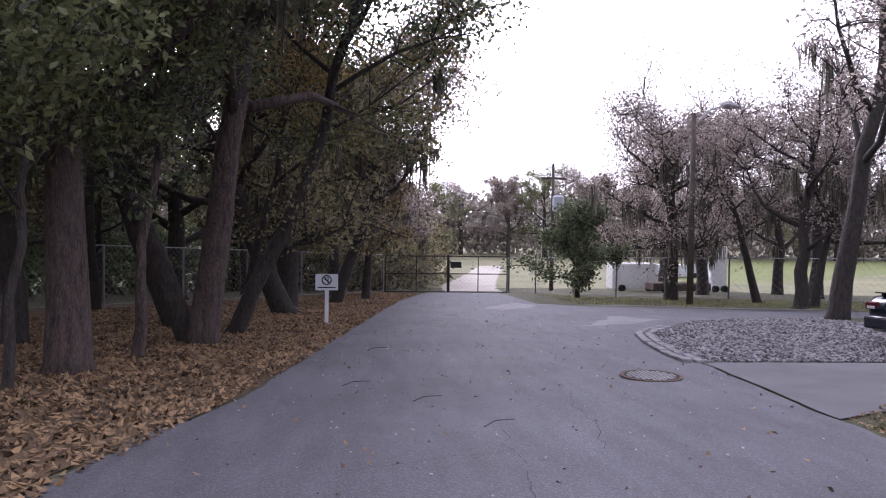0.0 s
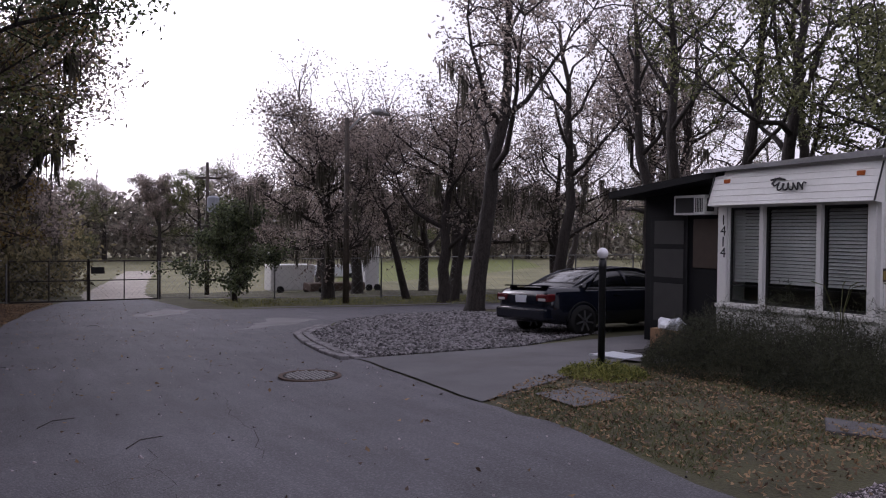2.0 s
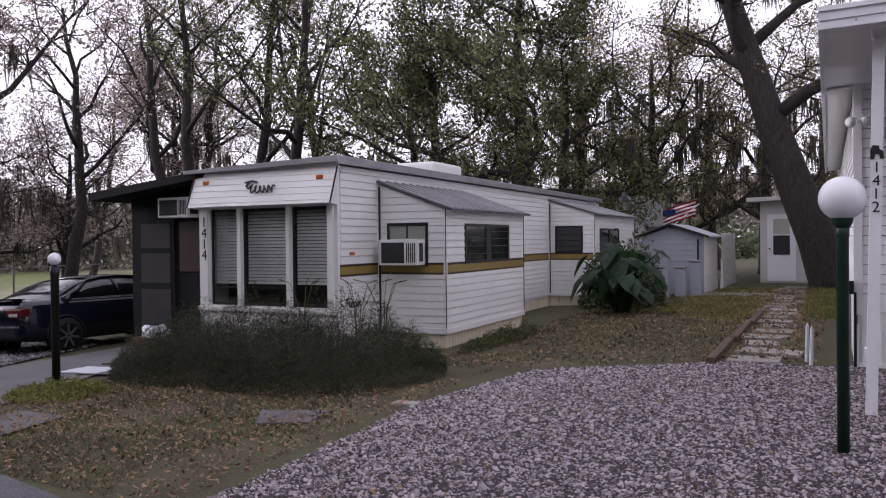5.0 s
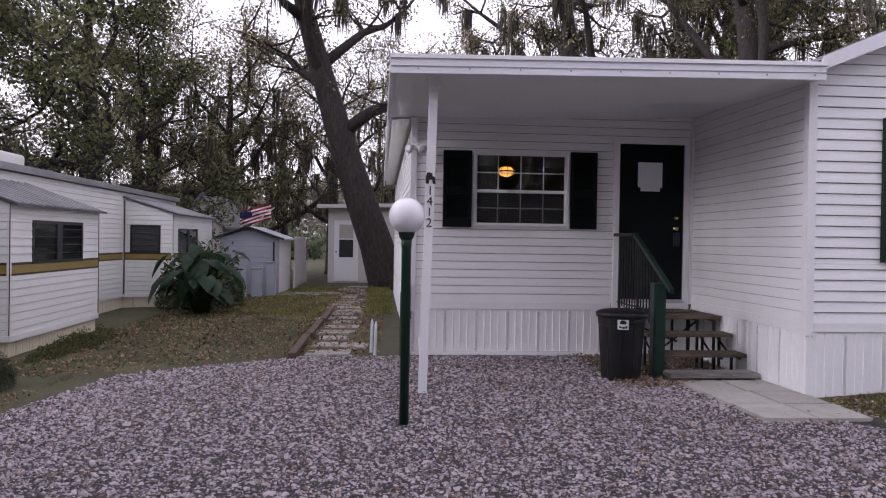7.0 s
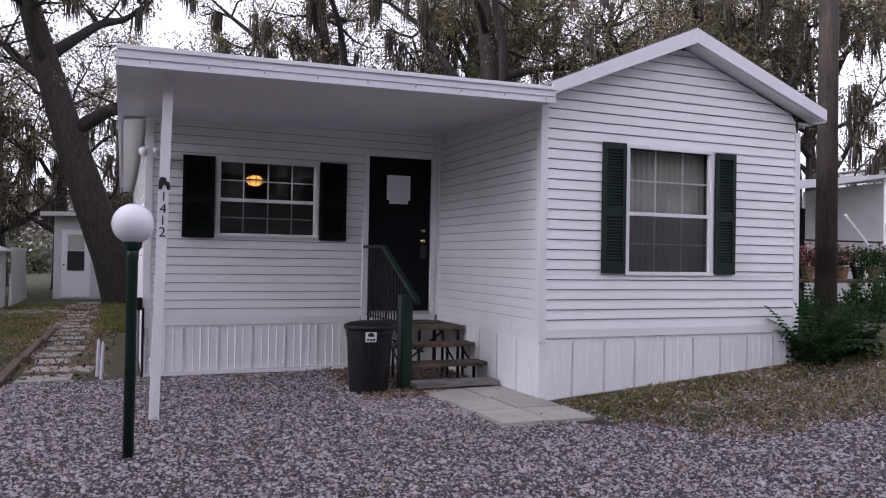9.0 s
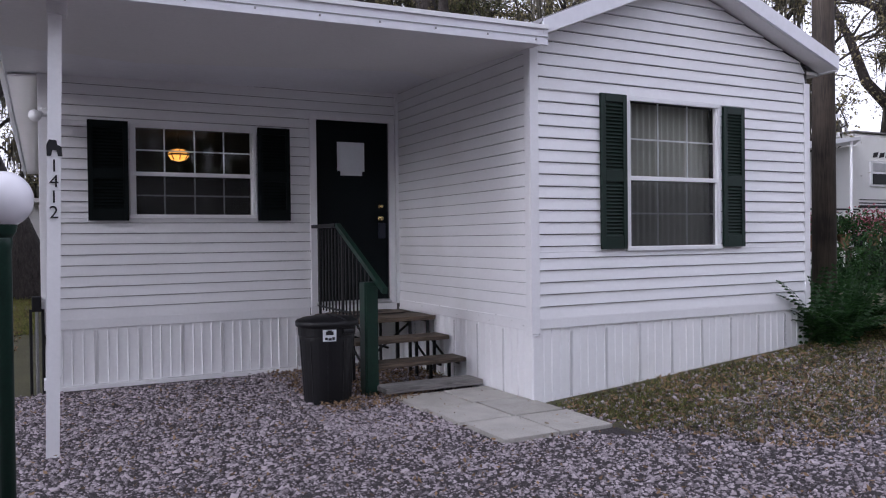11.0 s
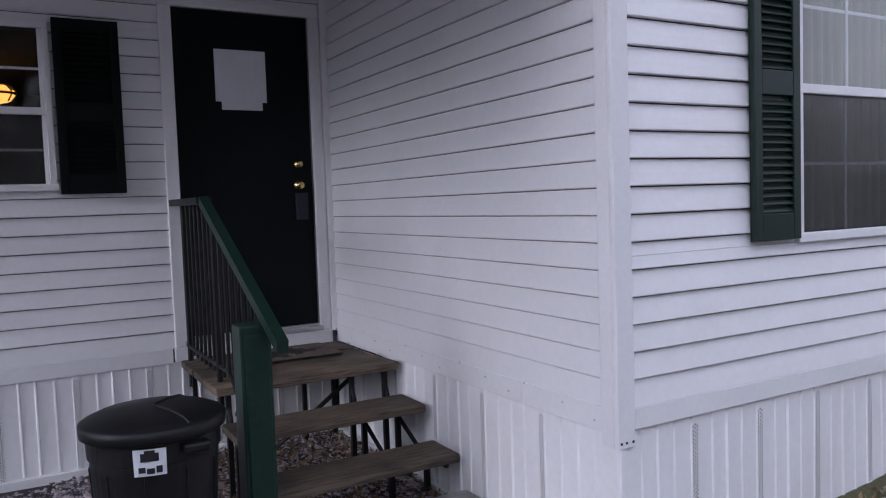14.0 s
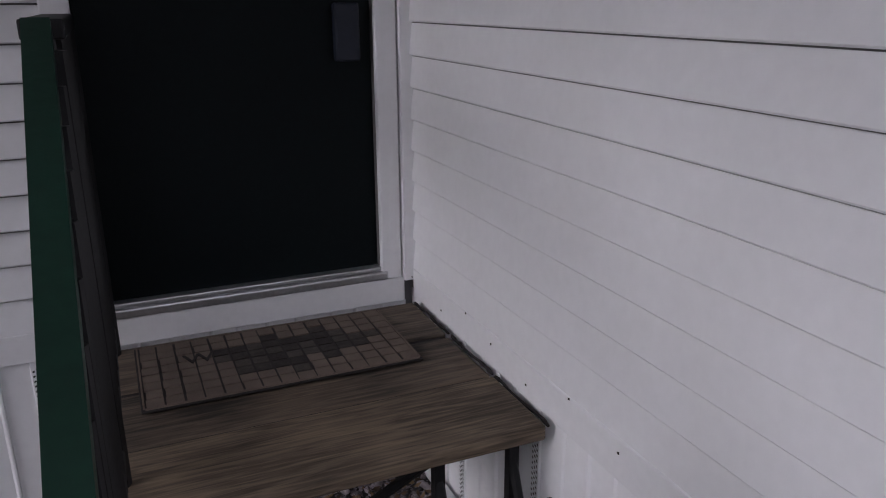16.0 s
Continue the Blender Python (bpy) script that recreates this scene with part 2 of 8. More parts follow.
def asphalt_mat(name, base):
    """Worn asphalt: broad wear, patches along the lane, coarse aggregate and pale grit."""
    m = mat(name, base, rough=0.68, var=0.34, scale=0.4, fine=75, bump=0.9, dist=0.012, stain=0.3)
    n, l = m.node_tree.nodes, m.node_tree.links
    b = n["Principled BSDF"]
    src = b.inputs["Base Color"].links[0].from_socket
    tc = n["Texture Coordinate"]
    mp = n.new("ShaderNodeMapping")
    mp.inputs["Scale"].default_value = (0.5, 3.0, 1.0)
    l.new(tc.outputs["Object"], mp.inputs["Vector"])
    track = n.new("ShaderNodeTexNoise")
    track.inputs["Scale"].default_value, track.inputs["Detail"].default_value = 1.6, 8
    l.new(mp.outputs[0], track.inputs["Vector"])
    tr = n.new("ShaderNodeMapRange")
    tr.inputs["From Min"].default_value, tr.inputs["From Max"].default_value = 0.35, 0.68
    tr.inputs["To Min"].default_value, tr.inputs["To Max"].default_value = 0.86, 1.12
    l.new(track.outputs["Fac"], tr.inputs["Value"])
    grit = n.new("ShaderNodeTexVoronoi")
    grit.inputs["Scale"].default_value = 42
    l.new(tc.outputs["Object"], grit.inputs["Vector"])
    gr = n.new("ShaderNodeMapRange")
    gr.inputs["From Min"].default_value, gr.inputs["From Max"].default_value = 0.05, 0.5
    gr.inputs["To Min"].default_value, gr.inputs["To Max"].default_value = 1.35, 0.78
    l.new(grit.outputs["Distance"], gr.inputs["Value"])
    mu = n.new("ShaderNodeMath")
    mu.operation = "MULTIPLY"
    l.new(tr.outputs[0], mu.inputs[0])
    l.new(gr.outputs[0], mu.inputs[1])
    sc = n.new("ShaderNodeVectorMath")
    sc.operation = "SCALE"
    l.new(src, sc.inputs[0])
    l.new(mu.outputs[0], sc.inputs["Scale"])
    l.new(sc.outputs[0], b.inputs["Base Color"])
    return m


M_ASPHALT = asphalt_mat("asphalt", (0.118, 0.114, 0.129))
M_ASPHALT_OLD = mat("worn_asphalt", (0.185, 0.18, 0.185), rough=0.8, var=0.25, scale=1.2, fine=120, bump=0.4, stain=0.3)
M_SOIL = mat("soil_grass", (0.070, 0.060, 0.042), rough=0.95, var=0.45, scale=1.3, fine=45, bump=0.6, dist=0.02, tint=(0.105, 0.105, 0.050))
M_SAND = mat("pale_sand", (0.42, 0.38, 0.33), rough=0.95, var=0.25, scale=0.8, fine=30, bump=0.4)
M_FIELD = mat("pale_field", (0.15, 0.158, 0.078), rough=0.95, var=0.4, scale=0.25, fine=6, bump=0.3, tint=(0.28, 0.262, 0.145))
M_GRAVELBED = mat("gravel_bed", (0.050, 0.043, 0.045), rough=0.95, var=0.5, scale=60, fine=140, bump=0.9, dist=0.02)
M_STONE = mat("gravel_stone", (0.125, 0.106, 0.113), rough=0.8, var=0.6, tint=(0.50, 0.44, 0.465), scale=45, fine=160, bump=0.2, island=0.5)
M_STONE_DARK = mat("island_stone", (0.085, 0.080, 0.087), rough=0.9, var=0.5, tint=(0.29, 0.275, 0.285), scale=6, fine=90, bump=0.2, island=0.5)
M_LITTER_BED = mat("leaf_mould", (0.085, 0.055, 0.035), rough=0.95, var=0.5, scale=3, fine=40, bump=0.8, dist=0.03, tint=(0.16, 0.105, 0.055))
M_LITTER = leaf_mat("dry_leaf", (0.085, 0.052, 0.032), (0.31, 0.20, 0.105), rough=0.7, through_light=0.1)
M_GRASS = leaf_mat("grass_blade", (0.045, 0.065, 0.020), (0.16, 0.165, 0.062), rough=0.6)
M_GRASS_Y = leaf_mat("lawn_weed", (0.11, 0.13, 0.028), (0.33, 0.33, 0.095), rough=0.6)
M_LEAF = leaf_mat("oak_leaf", (0.055, 0.066, 0.030), (0.205, 0.215, 0.095), rough=0.45)
M_LEAF_DARK = leaf_mat("dark_leaf", (0.045, 0.062, 0.033), (0.155, 0.182, 0.092), rough=0.35)
M_LEAF_RUST = leaf_mat("rusty_leaf", (0.096, 0.067, 0.035), (0.304, 0.216, 0.080), rough=0.6)
M_LEAF_GREY = leaf_mat("grey_leaf", (0.150, 0.126, 0.122), (0.42, 0.355, 0.305), rough=0.7, through_light=0.62)
# Pale grey-beige: distance haze is mixed into this leaf colour.
M_LEAF_FAR = leaf_mat("far_twigs_with_haze", (0.17, 0.155, 0.14), (0.40, 0.365, 0.30), rough=0.8)
M_LEAF_OLIVE = leaf_mat("olive_leaf", (0.080, 0.074, 0.043), (0.29, 0.25, 0.13), rough=0.5)
M_FERN = leaf_mat("fern_leaf", (0.015, 0.045, 0.014), (0.055, 0.13, 0.035), rough=0.45)
M_BUSH = leaf_mat("wiry_bush_leaf", (0.029, 0.032, 0.022), (0.083, 0.088, 0.054), rough=0.7)
M_EAR = leaf_mat("elephant_ear_leaf", (0.018, 0.045, 0.020), (0.045, 0.10, 0.04), rough=0.3)
M_MOSS = leaf_mat("hanging_moss", (0.085, 0.080, 0.062), (0.18, 0.165, 0.13), rough=0.9)
M_BARK = bark_mat("oak_bark", (0.010, 0.008, 0.007), (0.052, 0.042, 0.037))
M_BARK_WARM = bark_mat("reddish_bark", (0.018, 0.013, 0.012), (0.100, 0.070, 0.061))
M_POLE = wood_mat("pole_wood", (0.026, 0.020, 0.017), (0.085, 0.066, 0.050), stretch=(14, 14, 1.0))
M_TRAILER = mat("trailer_white", (0.72, 0.72, 0.70), rough=0.4, var=0.06, scale=1.5, fine=30, bump=0.04, stain=0.25, perobj=0.06)
M_TROOF = mat("trailer_roof_metal", (0.34, 0.34, 0.35), rough=0.45, metal=0.6, var=0.2, scale=2, fine=25, bump=0.08, stain=0.4)
M_DARKROOM = mat("dark_brown_panel", (0.009, 0.009, 0.011), spec=0.15, rough=0.7, var=0.3, scale=2, fine=40, bump=0.1)
M_SCREEN = mat("insect_screen", (0.030, 0.030, 0.030), rough=0.7, var=0.2, scale=4, fine=200, bump=0.1)
M_GOLD = mat("gold_stripe", (0.26, 0.19, 0.055), rough=0.4, var=0.15, scale=3, bump=0.03)
M_BROWN = mat("brown_stripe", (0.045, 0.030, 0.022), rough=0.5, var=0.2, bump=0.03)
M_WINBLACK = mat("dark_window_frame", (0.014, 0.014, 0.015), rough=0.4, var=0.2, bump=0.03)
M_BLIND = mat("white_blind", (0.66, 0.66, 0.65), rough=0.5, var=0.06, bump=0.02, perobj=0.1)
M_CURTAIN = mat("cream_curtain", (0.46, 0.45, 0.40), rough=0.9, var=0.12, scale=9, fine=60, bump=0.1)
# Near-black base colour puts the unlit room's shade into its inner surfaces.
M_INSIDE = mat("shaded_room_paint", (0.045, 0.04, 0.038), rough=0.9, var=0.1, bump=0.05)
M_GLASS = glass_mat("window_glass")
M_MESH = mat("window_screen", (0.05, 0.05, 0.05), rough=0.8, var=0.1, bump=0)
_n, _l = M_MESH.node_tree.nodes, M_MESH.node_tree.links
_t, _m = _n.new("ShaderNodeBsdfTransparent"), _n.new("ShaderNodeMixShader")
_m.inputs[0].default_value = 0.32
_l.new(_t.outputs[0], _m.inputs[1])
_l.new(_n["Principled BSDF"].outputs[0], _m.inputs[2])
_l.new(_m.outputs[0], _n["Material Output"].inputs["Surface"])
M_AMBER = glow_mat("amber_shade", (1.0, 0.42, 0.06), 1.0)
M_CARPAINT = mat("black_car_paint", (0.006, 0.008, 0.016), rough=0.12, metal=0.0, var=0.2, bump=0, spec=0.6)
M_CARGLASS = mat("dark_car_glass", (0.012, 0.013, 0.015), rough=0.06, var=0.1, bump=0, spec=0.7)
M_TAIL = mat("tail_light_red", (0.09, 0.010, 0.012), rough=0.2, var=0.2, bump=0)
M_CLEAR = mat("clear_lens", (0.50, 0.48, 0.48), rough=0.2, var=0.2, bump=0)
M_TYRE = mat("tyre_rubber", (0.012, 0.012, 0.012), rough=0.8, var=0.3, bump=0.2)
M_CHROME = mat("wheel_alloy", (0.42, 0.42, 0.44), rough=0.3, metal=0.9, var=0.15, bump=0)
M_GALV = mat("galvanised_steel", (0.30, 0.30, 0.30), rough=0.5, metal=0.7, var=0.2, bump=0.05)
M_RUST = mat("rusty_iron", (0.035, 0.030, 0.028), rough=0.75, metal=0.3, var=0.4, scale=12, bump=0.3)
M_IRON = mat("cast_iron", (0.27, 0.265, 0.27), rough=0.6, metal=0.2, var=0.35, scale=20, bump=0.3)
M_SIGN = mat("sign_white", (0.62, 0.64, 0.68), rough=0.5, var=0.06, bump=0.02)
M_INK = mat("black_ink", (0.015, 0.015, 0.017), rough=0.6, var=0.1, bump=0)
M_SHEDBLUE = mat("shed_grey", (0.30, 0.32, 0.36), rough=0.6, var=0.08, scale=2, bump=0.05, perobj=0.06)
M_BLUEROOF = mat("pale_roof_metal", (0.50, 0.52, 0.56), rough=0.45, metal=0.3, var=0.12, bump=0.05)
M_CREAM = mat("cream_siding", (0.60, 0.58, 0.56), rough=0.6, var=0.06, scale=1.5, bump=0.04, perobj=0.05)
M_CREAMY = mat("cream_skirting", (0.66, 0.60, 0.46), rough=0.6, var=0.08, scale=1.5, bump=0.04, perobj=0.06, stain=0.3)
M_FLAGRED = mat("flag_red", (0.32, 0.03, 0.035), rough=0.8, var=0.15, bump=0.05)
M_FLAGBLUE = mat("flag_blue", (0.02, 0.025, 0.10), rough=0.8, var=0.15, bump=0.05)
M_CARD = mat("cardboard", (0.26, 0.16, 0.09), rough=0.9, var=0.15, bump=0.08)
M_BAG = mat("thin_plastic_bag", (0.60, 0.63, 0.68), rough=0.35, var=0.1, bump=0.2)
M_MAT = mat("doormat_tan", (0.150, 0.116, 0.094), rough=0.95, var=0.3, scale=12, fine=300, bump=0.5)
M_MATDARK = mat("doormat_dark", (0.030, 0.026, 0.025), rough=0.95, var=0.4, scale=15, fine=300, bump=0.5)
M_MATWORN = mat("doormat_worn", (0.052, 0.044, 0.040), rough=0.95, var=0.5, scale=30, fine=300, bump=0.5, perobj=0.4)
M_TAG = mat("blue_black_tag", (0.012, 0.016, 0.028), rough=0.5, var=0.2, bump=0)
M_PETAL = leaf_mat("azalea_petal", (0.22, 0.03, 0.05), (0.62, 0.25, 0.30), rough=0.6)
M_AMBERLENS = mat("amber_marker", (0.40, 0.10, 0.02), rough=0.3, var=0.1, bump=0)
M_RUSTSTEEL = mat("weathered_timber", (0.10, 0.07, 0.055), rough=0.9, var=0.3, bump=0.2)


# ---- mesh helpers ----
def ground_z(x):
    s = min(42.0, max(0.0, -x - 6.0))
    return -0.05 - 0.05 * s * s / (s + 1.5) + 0.08 * min(6.0, max(0.0, x))


def link_bm(name, bm, material, parent=None, smooth=False):
    me = bpy.data.meshes.new(name)
    bm.normal_update()
    bm.to_mesh(me)
    bm.free()
    mats = material if isinstance(material, (list, tuple)) else [material]
    for m in mats:
        me.materials.append(m)
    if smooth:
        for p in me.polygons:
            p.use_smooth = True
    ob = new(name, me)
    if parent is not None:
        ob.parent = parent
        ob.matrix_parent_inverse = parent.matrix_world.inverted()
    return ob


def part(name, bm, material, parent, label="", smooth=False):
    ob = link_bm(name, bm, material, parent, smooth)
    if label:
        ob["label"] = label
    return ob


def mesh_np(name, verts, faces, material, parent=None, smooth=False):
    me = bpy.data.meshes.new(name)
    verts = np.asarray(verts, dtype=np.float32)
    faces = np.asarray(faces, dtype=np.int32)
    k = faces.shape[1]
    me.vertices.add(len(verts))
    me.vertices.foreach_set("co", verts.ravel())
    me.loops.add(faces.size)
    me.loops.foreach_set("vertex_index", faces.ravel())
    me.polygons.add(len(faces))
    me.polygons.foreach_set("loop_start", np.arange(0, faces.size, k, dtype=np.int32))
    me.update(calc_edges=True)
    me.materials.append(material)
    if smooth:
        me.polygons.foreach_set("use_smooth", np.ones(len(faces), dtype=bool))
    ob = new(name, me)
    if parent is not None:
        ob.parent = parent
    return ob


def empty(name, x=0, y=0, z=0, rz=0):
    ob = new(name)
    ob.empty_display_size = 0.2
    ob.matrix_basis = pose(x, y, z, 0, 0, rz)
    bpy.context.view_layer.update()
    return ob


def box(bm, x0, x1, y0, y1, z0, z1, bevel=0.0):
    m = Matrix.LocRotScale(((x0 + x1) / 2, (y0 + y1) / 2, (z0 + z1) / 2), None, (abs(x1 - x0), abs(y1 - y0), abs(z1 - z0)))
    r = bmesh.ops.create_cube(bm, size=1, matrix=m)
    if bevel:
        es = list({e for v in r["verts"] for e in v.link_edges})
        bmesh.ops.bevel(bm, geom=es, offset=bevel, segments=2, affect="EDGES", profile=0.5)
    return bm


def boxm(x0, x1, y0, y1, z0, z1, bevel=0.0):
    return box(bmesh.new(), x0, x1, y0, y1, z0, z1, bevel)


def tube(bm, pts, radii, sides=8, cap=True):
    """A tapered tube along points."""
    rings = []
    prev = None
    for i, p in enumerate(pts):
        p = Vector(p)
        a = Vector(pts[max(0, i - 1)])
        b = Vector(pts[min(len(pts) - 1, i + 1)])
        d = (b - a).normalized()
        ref = prev if prev is not None else (Vector((1, 0, 0)) if abs(d.x) < 0.9 else Vector((0, 1, 0)))
        u = (ref - d * ref.dot(d))
        if u.length < 1e-4:
            u = Vector((0, 1, 0)) - d * d.y
        u.normalize()
        prev = u
        w = d.cross(u)
        r = radii[i] if isinstance(radii, (list, tuple)) else radii
        rings.append([bm.verts.new(p + (u * math.cos(6.28318 * k / sides) + w * math.sin(6.28318 * k / sides)) * r) for k in range(sides)])
    for r0, r1 in zip(rings, rings[1:]):
        for k in range(sides):
            bm.faces.new((r0[k], r0[(k + 1) % sides], r1[(k + 1) % sides], r1[k]))
    if cap and sides > 2:
        bm.faces.new(list(reversed(rings[0])))
        bm.faces.new(rings[-1])
    return bm


def tubem(pts, radii, sides=8):
    return tube(bmesh.new(), pts, radii, sides)


def lathe(bm, prof, cx=0, cy=0, sides=24):
    rings = []
    for r, z in prof:
        rings.append([bm.verts.new((cx + r * math.cos(6.28318 * k / sides), cy + r * math.sin(6.28318 * k / sides), z)) for k in range(sides)])
    for r0, r1 in zip(rings, rings[1:]):
        for k in range(sides):
            bm.faces.new((r0[k], r0[(k + 1) % sides], r1[(k + 1) % sides], r1[k]))
    bm.faces.new(list(reversed(rings[0])))
    bm.faces.new(rings[-1])
    return bm


def prism(bm, poly, axis, a, b):
    """A polygon of (p, q) pairs pulled along an axis from a to b."""
    def at(p, q, s):
        return {"x": (s, p, q), "y": (p, s, q), "z": (p, q, s)}[axis]
    lo = [bm.verts.new(at(p, q, a)) for p, q in poly]
    hi = [bm.verts.new(at(p, q, b)) for p, q in poly]
    n = len(poly)
    for i in range(n):
        bm.faces.new((lo[i], lo[(i + 1) % n], hi[(i + 1) % n], hi[i]))
    bm.faces.new(list(reversed(lo)))
    bm.faces.new(hi)
    bmesh.ops.recalc_face_normals(bm, faces=bm.faces[:])
    return bm


def prismm(poly, axis, a, b):
    return prism(bmesh.new(), poly, axis, a, b)


def lettering(name, text, size, m, material, parent=None, depth=0.002):
    """Raised lettering in the built-in font, as a mesh."""
    cu = bpy.data.curves.new(name, "FONT")
    cu.body, cu.size, cu.extrude = text, size, depth
    cu.align_x, cu.align_y = "CENTER", "CENTER"
    tmp = bpy.data.objects.new(name, cu)
    scene.collection.objects.link(tmp)
    me = bpy.data.meshes.new_from_object(tmp.evaluated_get(bpy.context.evaluated_depsgraph_get()))
    bpy.data.objects.remove(tmp)
    me.transform(m)
    me.materials.clear()
    me.materials.append(material)
    ob = new(name, me)
    if parent is not None:
        ob.parent = parent
        ob.matrix_parent_inverse = parent.matrix_world.inverted()
    return ob


def patch(name, poly, dz, material, label, category, kind="structure", step=1.0, rough_edge=0.0):
    """A flat piece of the ground that follows its slope."""
    pts = []
    for i, (x, y) in enumerate(poly):
        x2, y2 = poly[(i + 1) % len(poly)]
        n = max(1, int(math.hypot(x2 - x, y2 - y) / 0.35)) if rough_edge else 1
        for k in range(n):
            t = k / n
            px, py = x + (x2 - x) * t, y + (y2 - y) * t
            if rough_edge:
                px += rough_edge * noise.noise((px * 2.1, py * 2.1, 3.3))
                py += rough_edge * noise.noise((px * 2.1, py * 2.1, 9.7))
            pts.append((px, py))
    bm = bmesh.new()
    bm.faces.new([bm.verts.new((x, y, 0)) for x, y in pts])
    xs = [p[0] for p in pts]
    x = math.floor(min(xs))
    while x < max(xs):
        if x < 7:
            bmesh.ops.bisect_plane(bm, geom=bm.verts[:] + bm.edges[:] + bm.faces[:], plane_co=(x, 0, 0), plane_no=(1, 0, 0))
        x += step
    bmesh.ops.triangulate(bm, faces=bm.faces[:])
    for v in bm.verts:
        v.co.z = ground_z(v.co.x) + dz
    bmesh.ops.recalc_face_normals(bm, faces=bm.faces[:])
    if sum(f.normal.z for f in bm.faces) < 0:
        bmesh.ops.reverse_faces(bm, faces=bm.faces[:])
    return tagged(link_bm(name, bm, material), label, category, kind=kind)


def inside(poly, px, py):
    """Which points lie in the polygon."""
    res = np.zeros(len(px), dtype=bool)
    n = len(poly)
    for i in range(n):
        x1, y1 = poly[i]
        x2, y2 = poly[(i + 1) % n]
        c = ((y1 > py) != (y2 > py)) & (px < (x2 - x1) * (py - y1) / (y2 - y1 + 1e-12) + x1)
        res ^= c
    return res


def gz_np(x):
    s = np.clip(-x - 6, 0, 42)
    return -0.05 - 0.05 * s * s / (s + 1.5) + 0.08 * np.clip(x, 0, 6)


RNG = np.random.default_rng(7)


def spots(poly, count, rng=RNG):
    """Points scattered evenly over a polygon."""
    a = np.array(poly)
    lo, hi = a.min(0), a.max(0)
    out = np.zeros((0, 2))
    while len(out) < count:
        p = rng.uniform(lo, hi, (count * 2, 2))
        out = np.vstack([out, p[inside(poly, p[:, 0], p[:, 1])]])
    return out[:count]


def rot_np(n, rng, tilt):
    """Random turns: any heading, leaning up to tilt radians."""
    a, b, c = rng.uniform(0, 6.283, n), rng.normal(0, tilt, n), rng.normal(0, tilt, n)
    ca, sa, cb, sb, cc, sc = np.cos(a), np.sin(a), np.cos(b), np.sin(b), np.cos(c), np.sin(c)
    R = np.empty((n, 3, 3))
    R[:, 0] = np.stack([ca * cb, ca * sb * sc - sa * cc, ca * sb * cc + sa * sc], 1)
    R[:, 1] = np.stack([sa * cb, sa * sb * sc + ca * cc, sa * sb * cc - ca * sc], 1)
    R[:, 2] = np.stack([-sb, cb * sc, cb * cc], 1)
    return R


def scatter(name, pos, shape_v, shape_f, scales, R, material, parent=None, jitter=0.0, rng=RNG):
    """Many small pieces in one mesh."""
    n = len(pos)
    v = np.broadcast_to(shape_v, (n, *shape_v.shape)).copy()
    if jitter:
        v = v * (1 + rng.uniform(-jitter, jitter, v.shape))
    v = v * scales[:, None, :]
    v = np.einsum("nij,nkj->nki", R, v) + pos[:, None, :]
    f = np.asarray(shape_f)[None] + (np.arange(n) * len(shape_v))[:, None, None]
    return mesh_np(name, v.reshape(-1, 3), f.reshape(-1, f.shape[2]), material, parent)


ROCK_V = np.array([(x, y, z) for x in (-0.72, 0.72) for y in (-0.72, 0.72) for z in (-0.72, 0.72)])
ROCK_F = np.array([(0, 1, 3, 2), (4, 6, 7, 5), (0, 4, 5, 1), (2, 3, 7, 6), (0, 2, 6, 4), (1, 5, 7, 3)])
LEAF_V = np.array([(-0.5, 0, 0.03), (-0.1, -0.26, -0.03), (0.5, 0, 0.05), (-0.1, 0.26, -0.02)])
LEAF_F = np.array([(0, 1, 2, 3)])
BLADE_V = np.array([(-0.05, 0, 0), (0.05, 0, 0), (0.02, 0.22, 1.0)])
BLADE_F = np.array([(0, 1, 2)])


def spun(n, rng):
    """Random turns in all directions."""
    q = rng.normal(size=(n, 4))
    q /= np.linalg.norm(q, axis=1)[:, None]
    w, x, y, z = q.T
    R = np.empty((n, 3, 3))
    R[:, 0] = np.stack([1 - 2 * (y * y + z * z), 2 * (x * y - z * w), 2 * (x * z + y * w)], 1)
    R[:, 1] = np.stack([2 * (x * y + z * w), 1 - 2 * (x * x + z * z), 2 * (y * z - x * w)], 1)
    R[:, 2] = np.stack([2 * (x * z - y * w), 2 * (y * z + x * w), 1 - 2 * (x * x + y * y)], 1)
    return R


# ---- ground ----
def build_ground():
    xs = list(range(-160, -60, 10)) + list(range(-60, 9)) + list(range(10, 161, 10))
    ys = list(range(-120, -30, 10)) + list(range(-30, 41, 2)) + list(range(50, 171, 10))
    xs = [-900] + xs + [900]
    ys = [-900] + ys + [900]
    bm = bmesh.new()
    grid = [[bm.verts.new((x, y, ground_z(x) - (0.03 * noise.noise((x * 0.4, y * 0.4, 0)) ** 2 if abs(x) < 60 else 0))) for y in ys] for x in xs]
    for i in range(len(xs) - 1):
        for j in range(len(ys) - 1):
            bm.faces.new((grid[i][j], grid[i + 1][j], grid[i + 1][j + 1], grid[i][j + 1]))
    return tagged(link_bm("ground", bm, M_SOIL), "brown soil with thin dry grass and leaf litter", "ground", kind="structure")


build_ground()
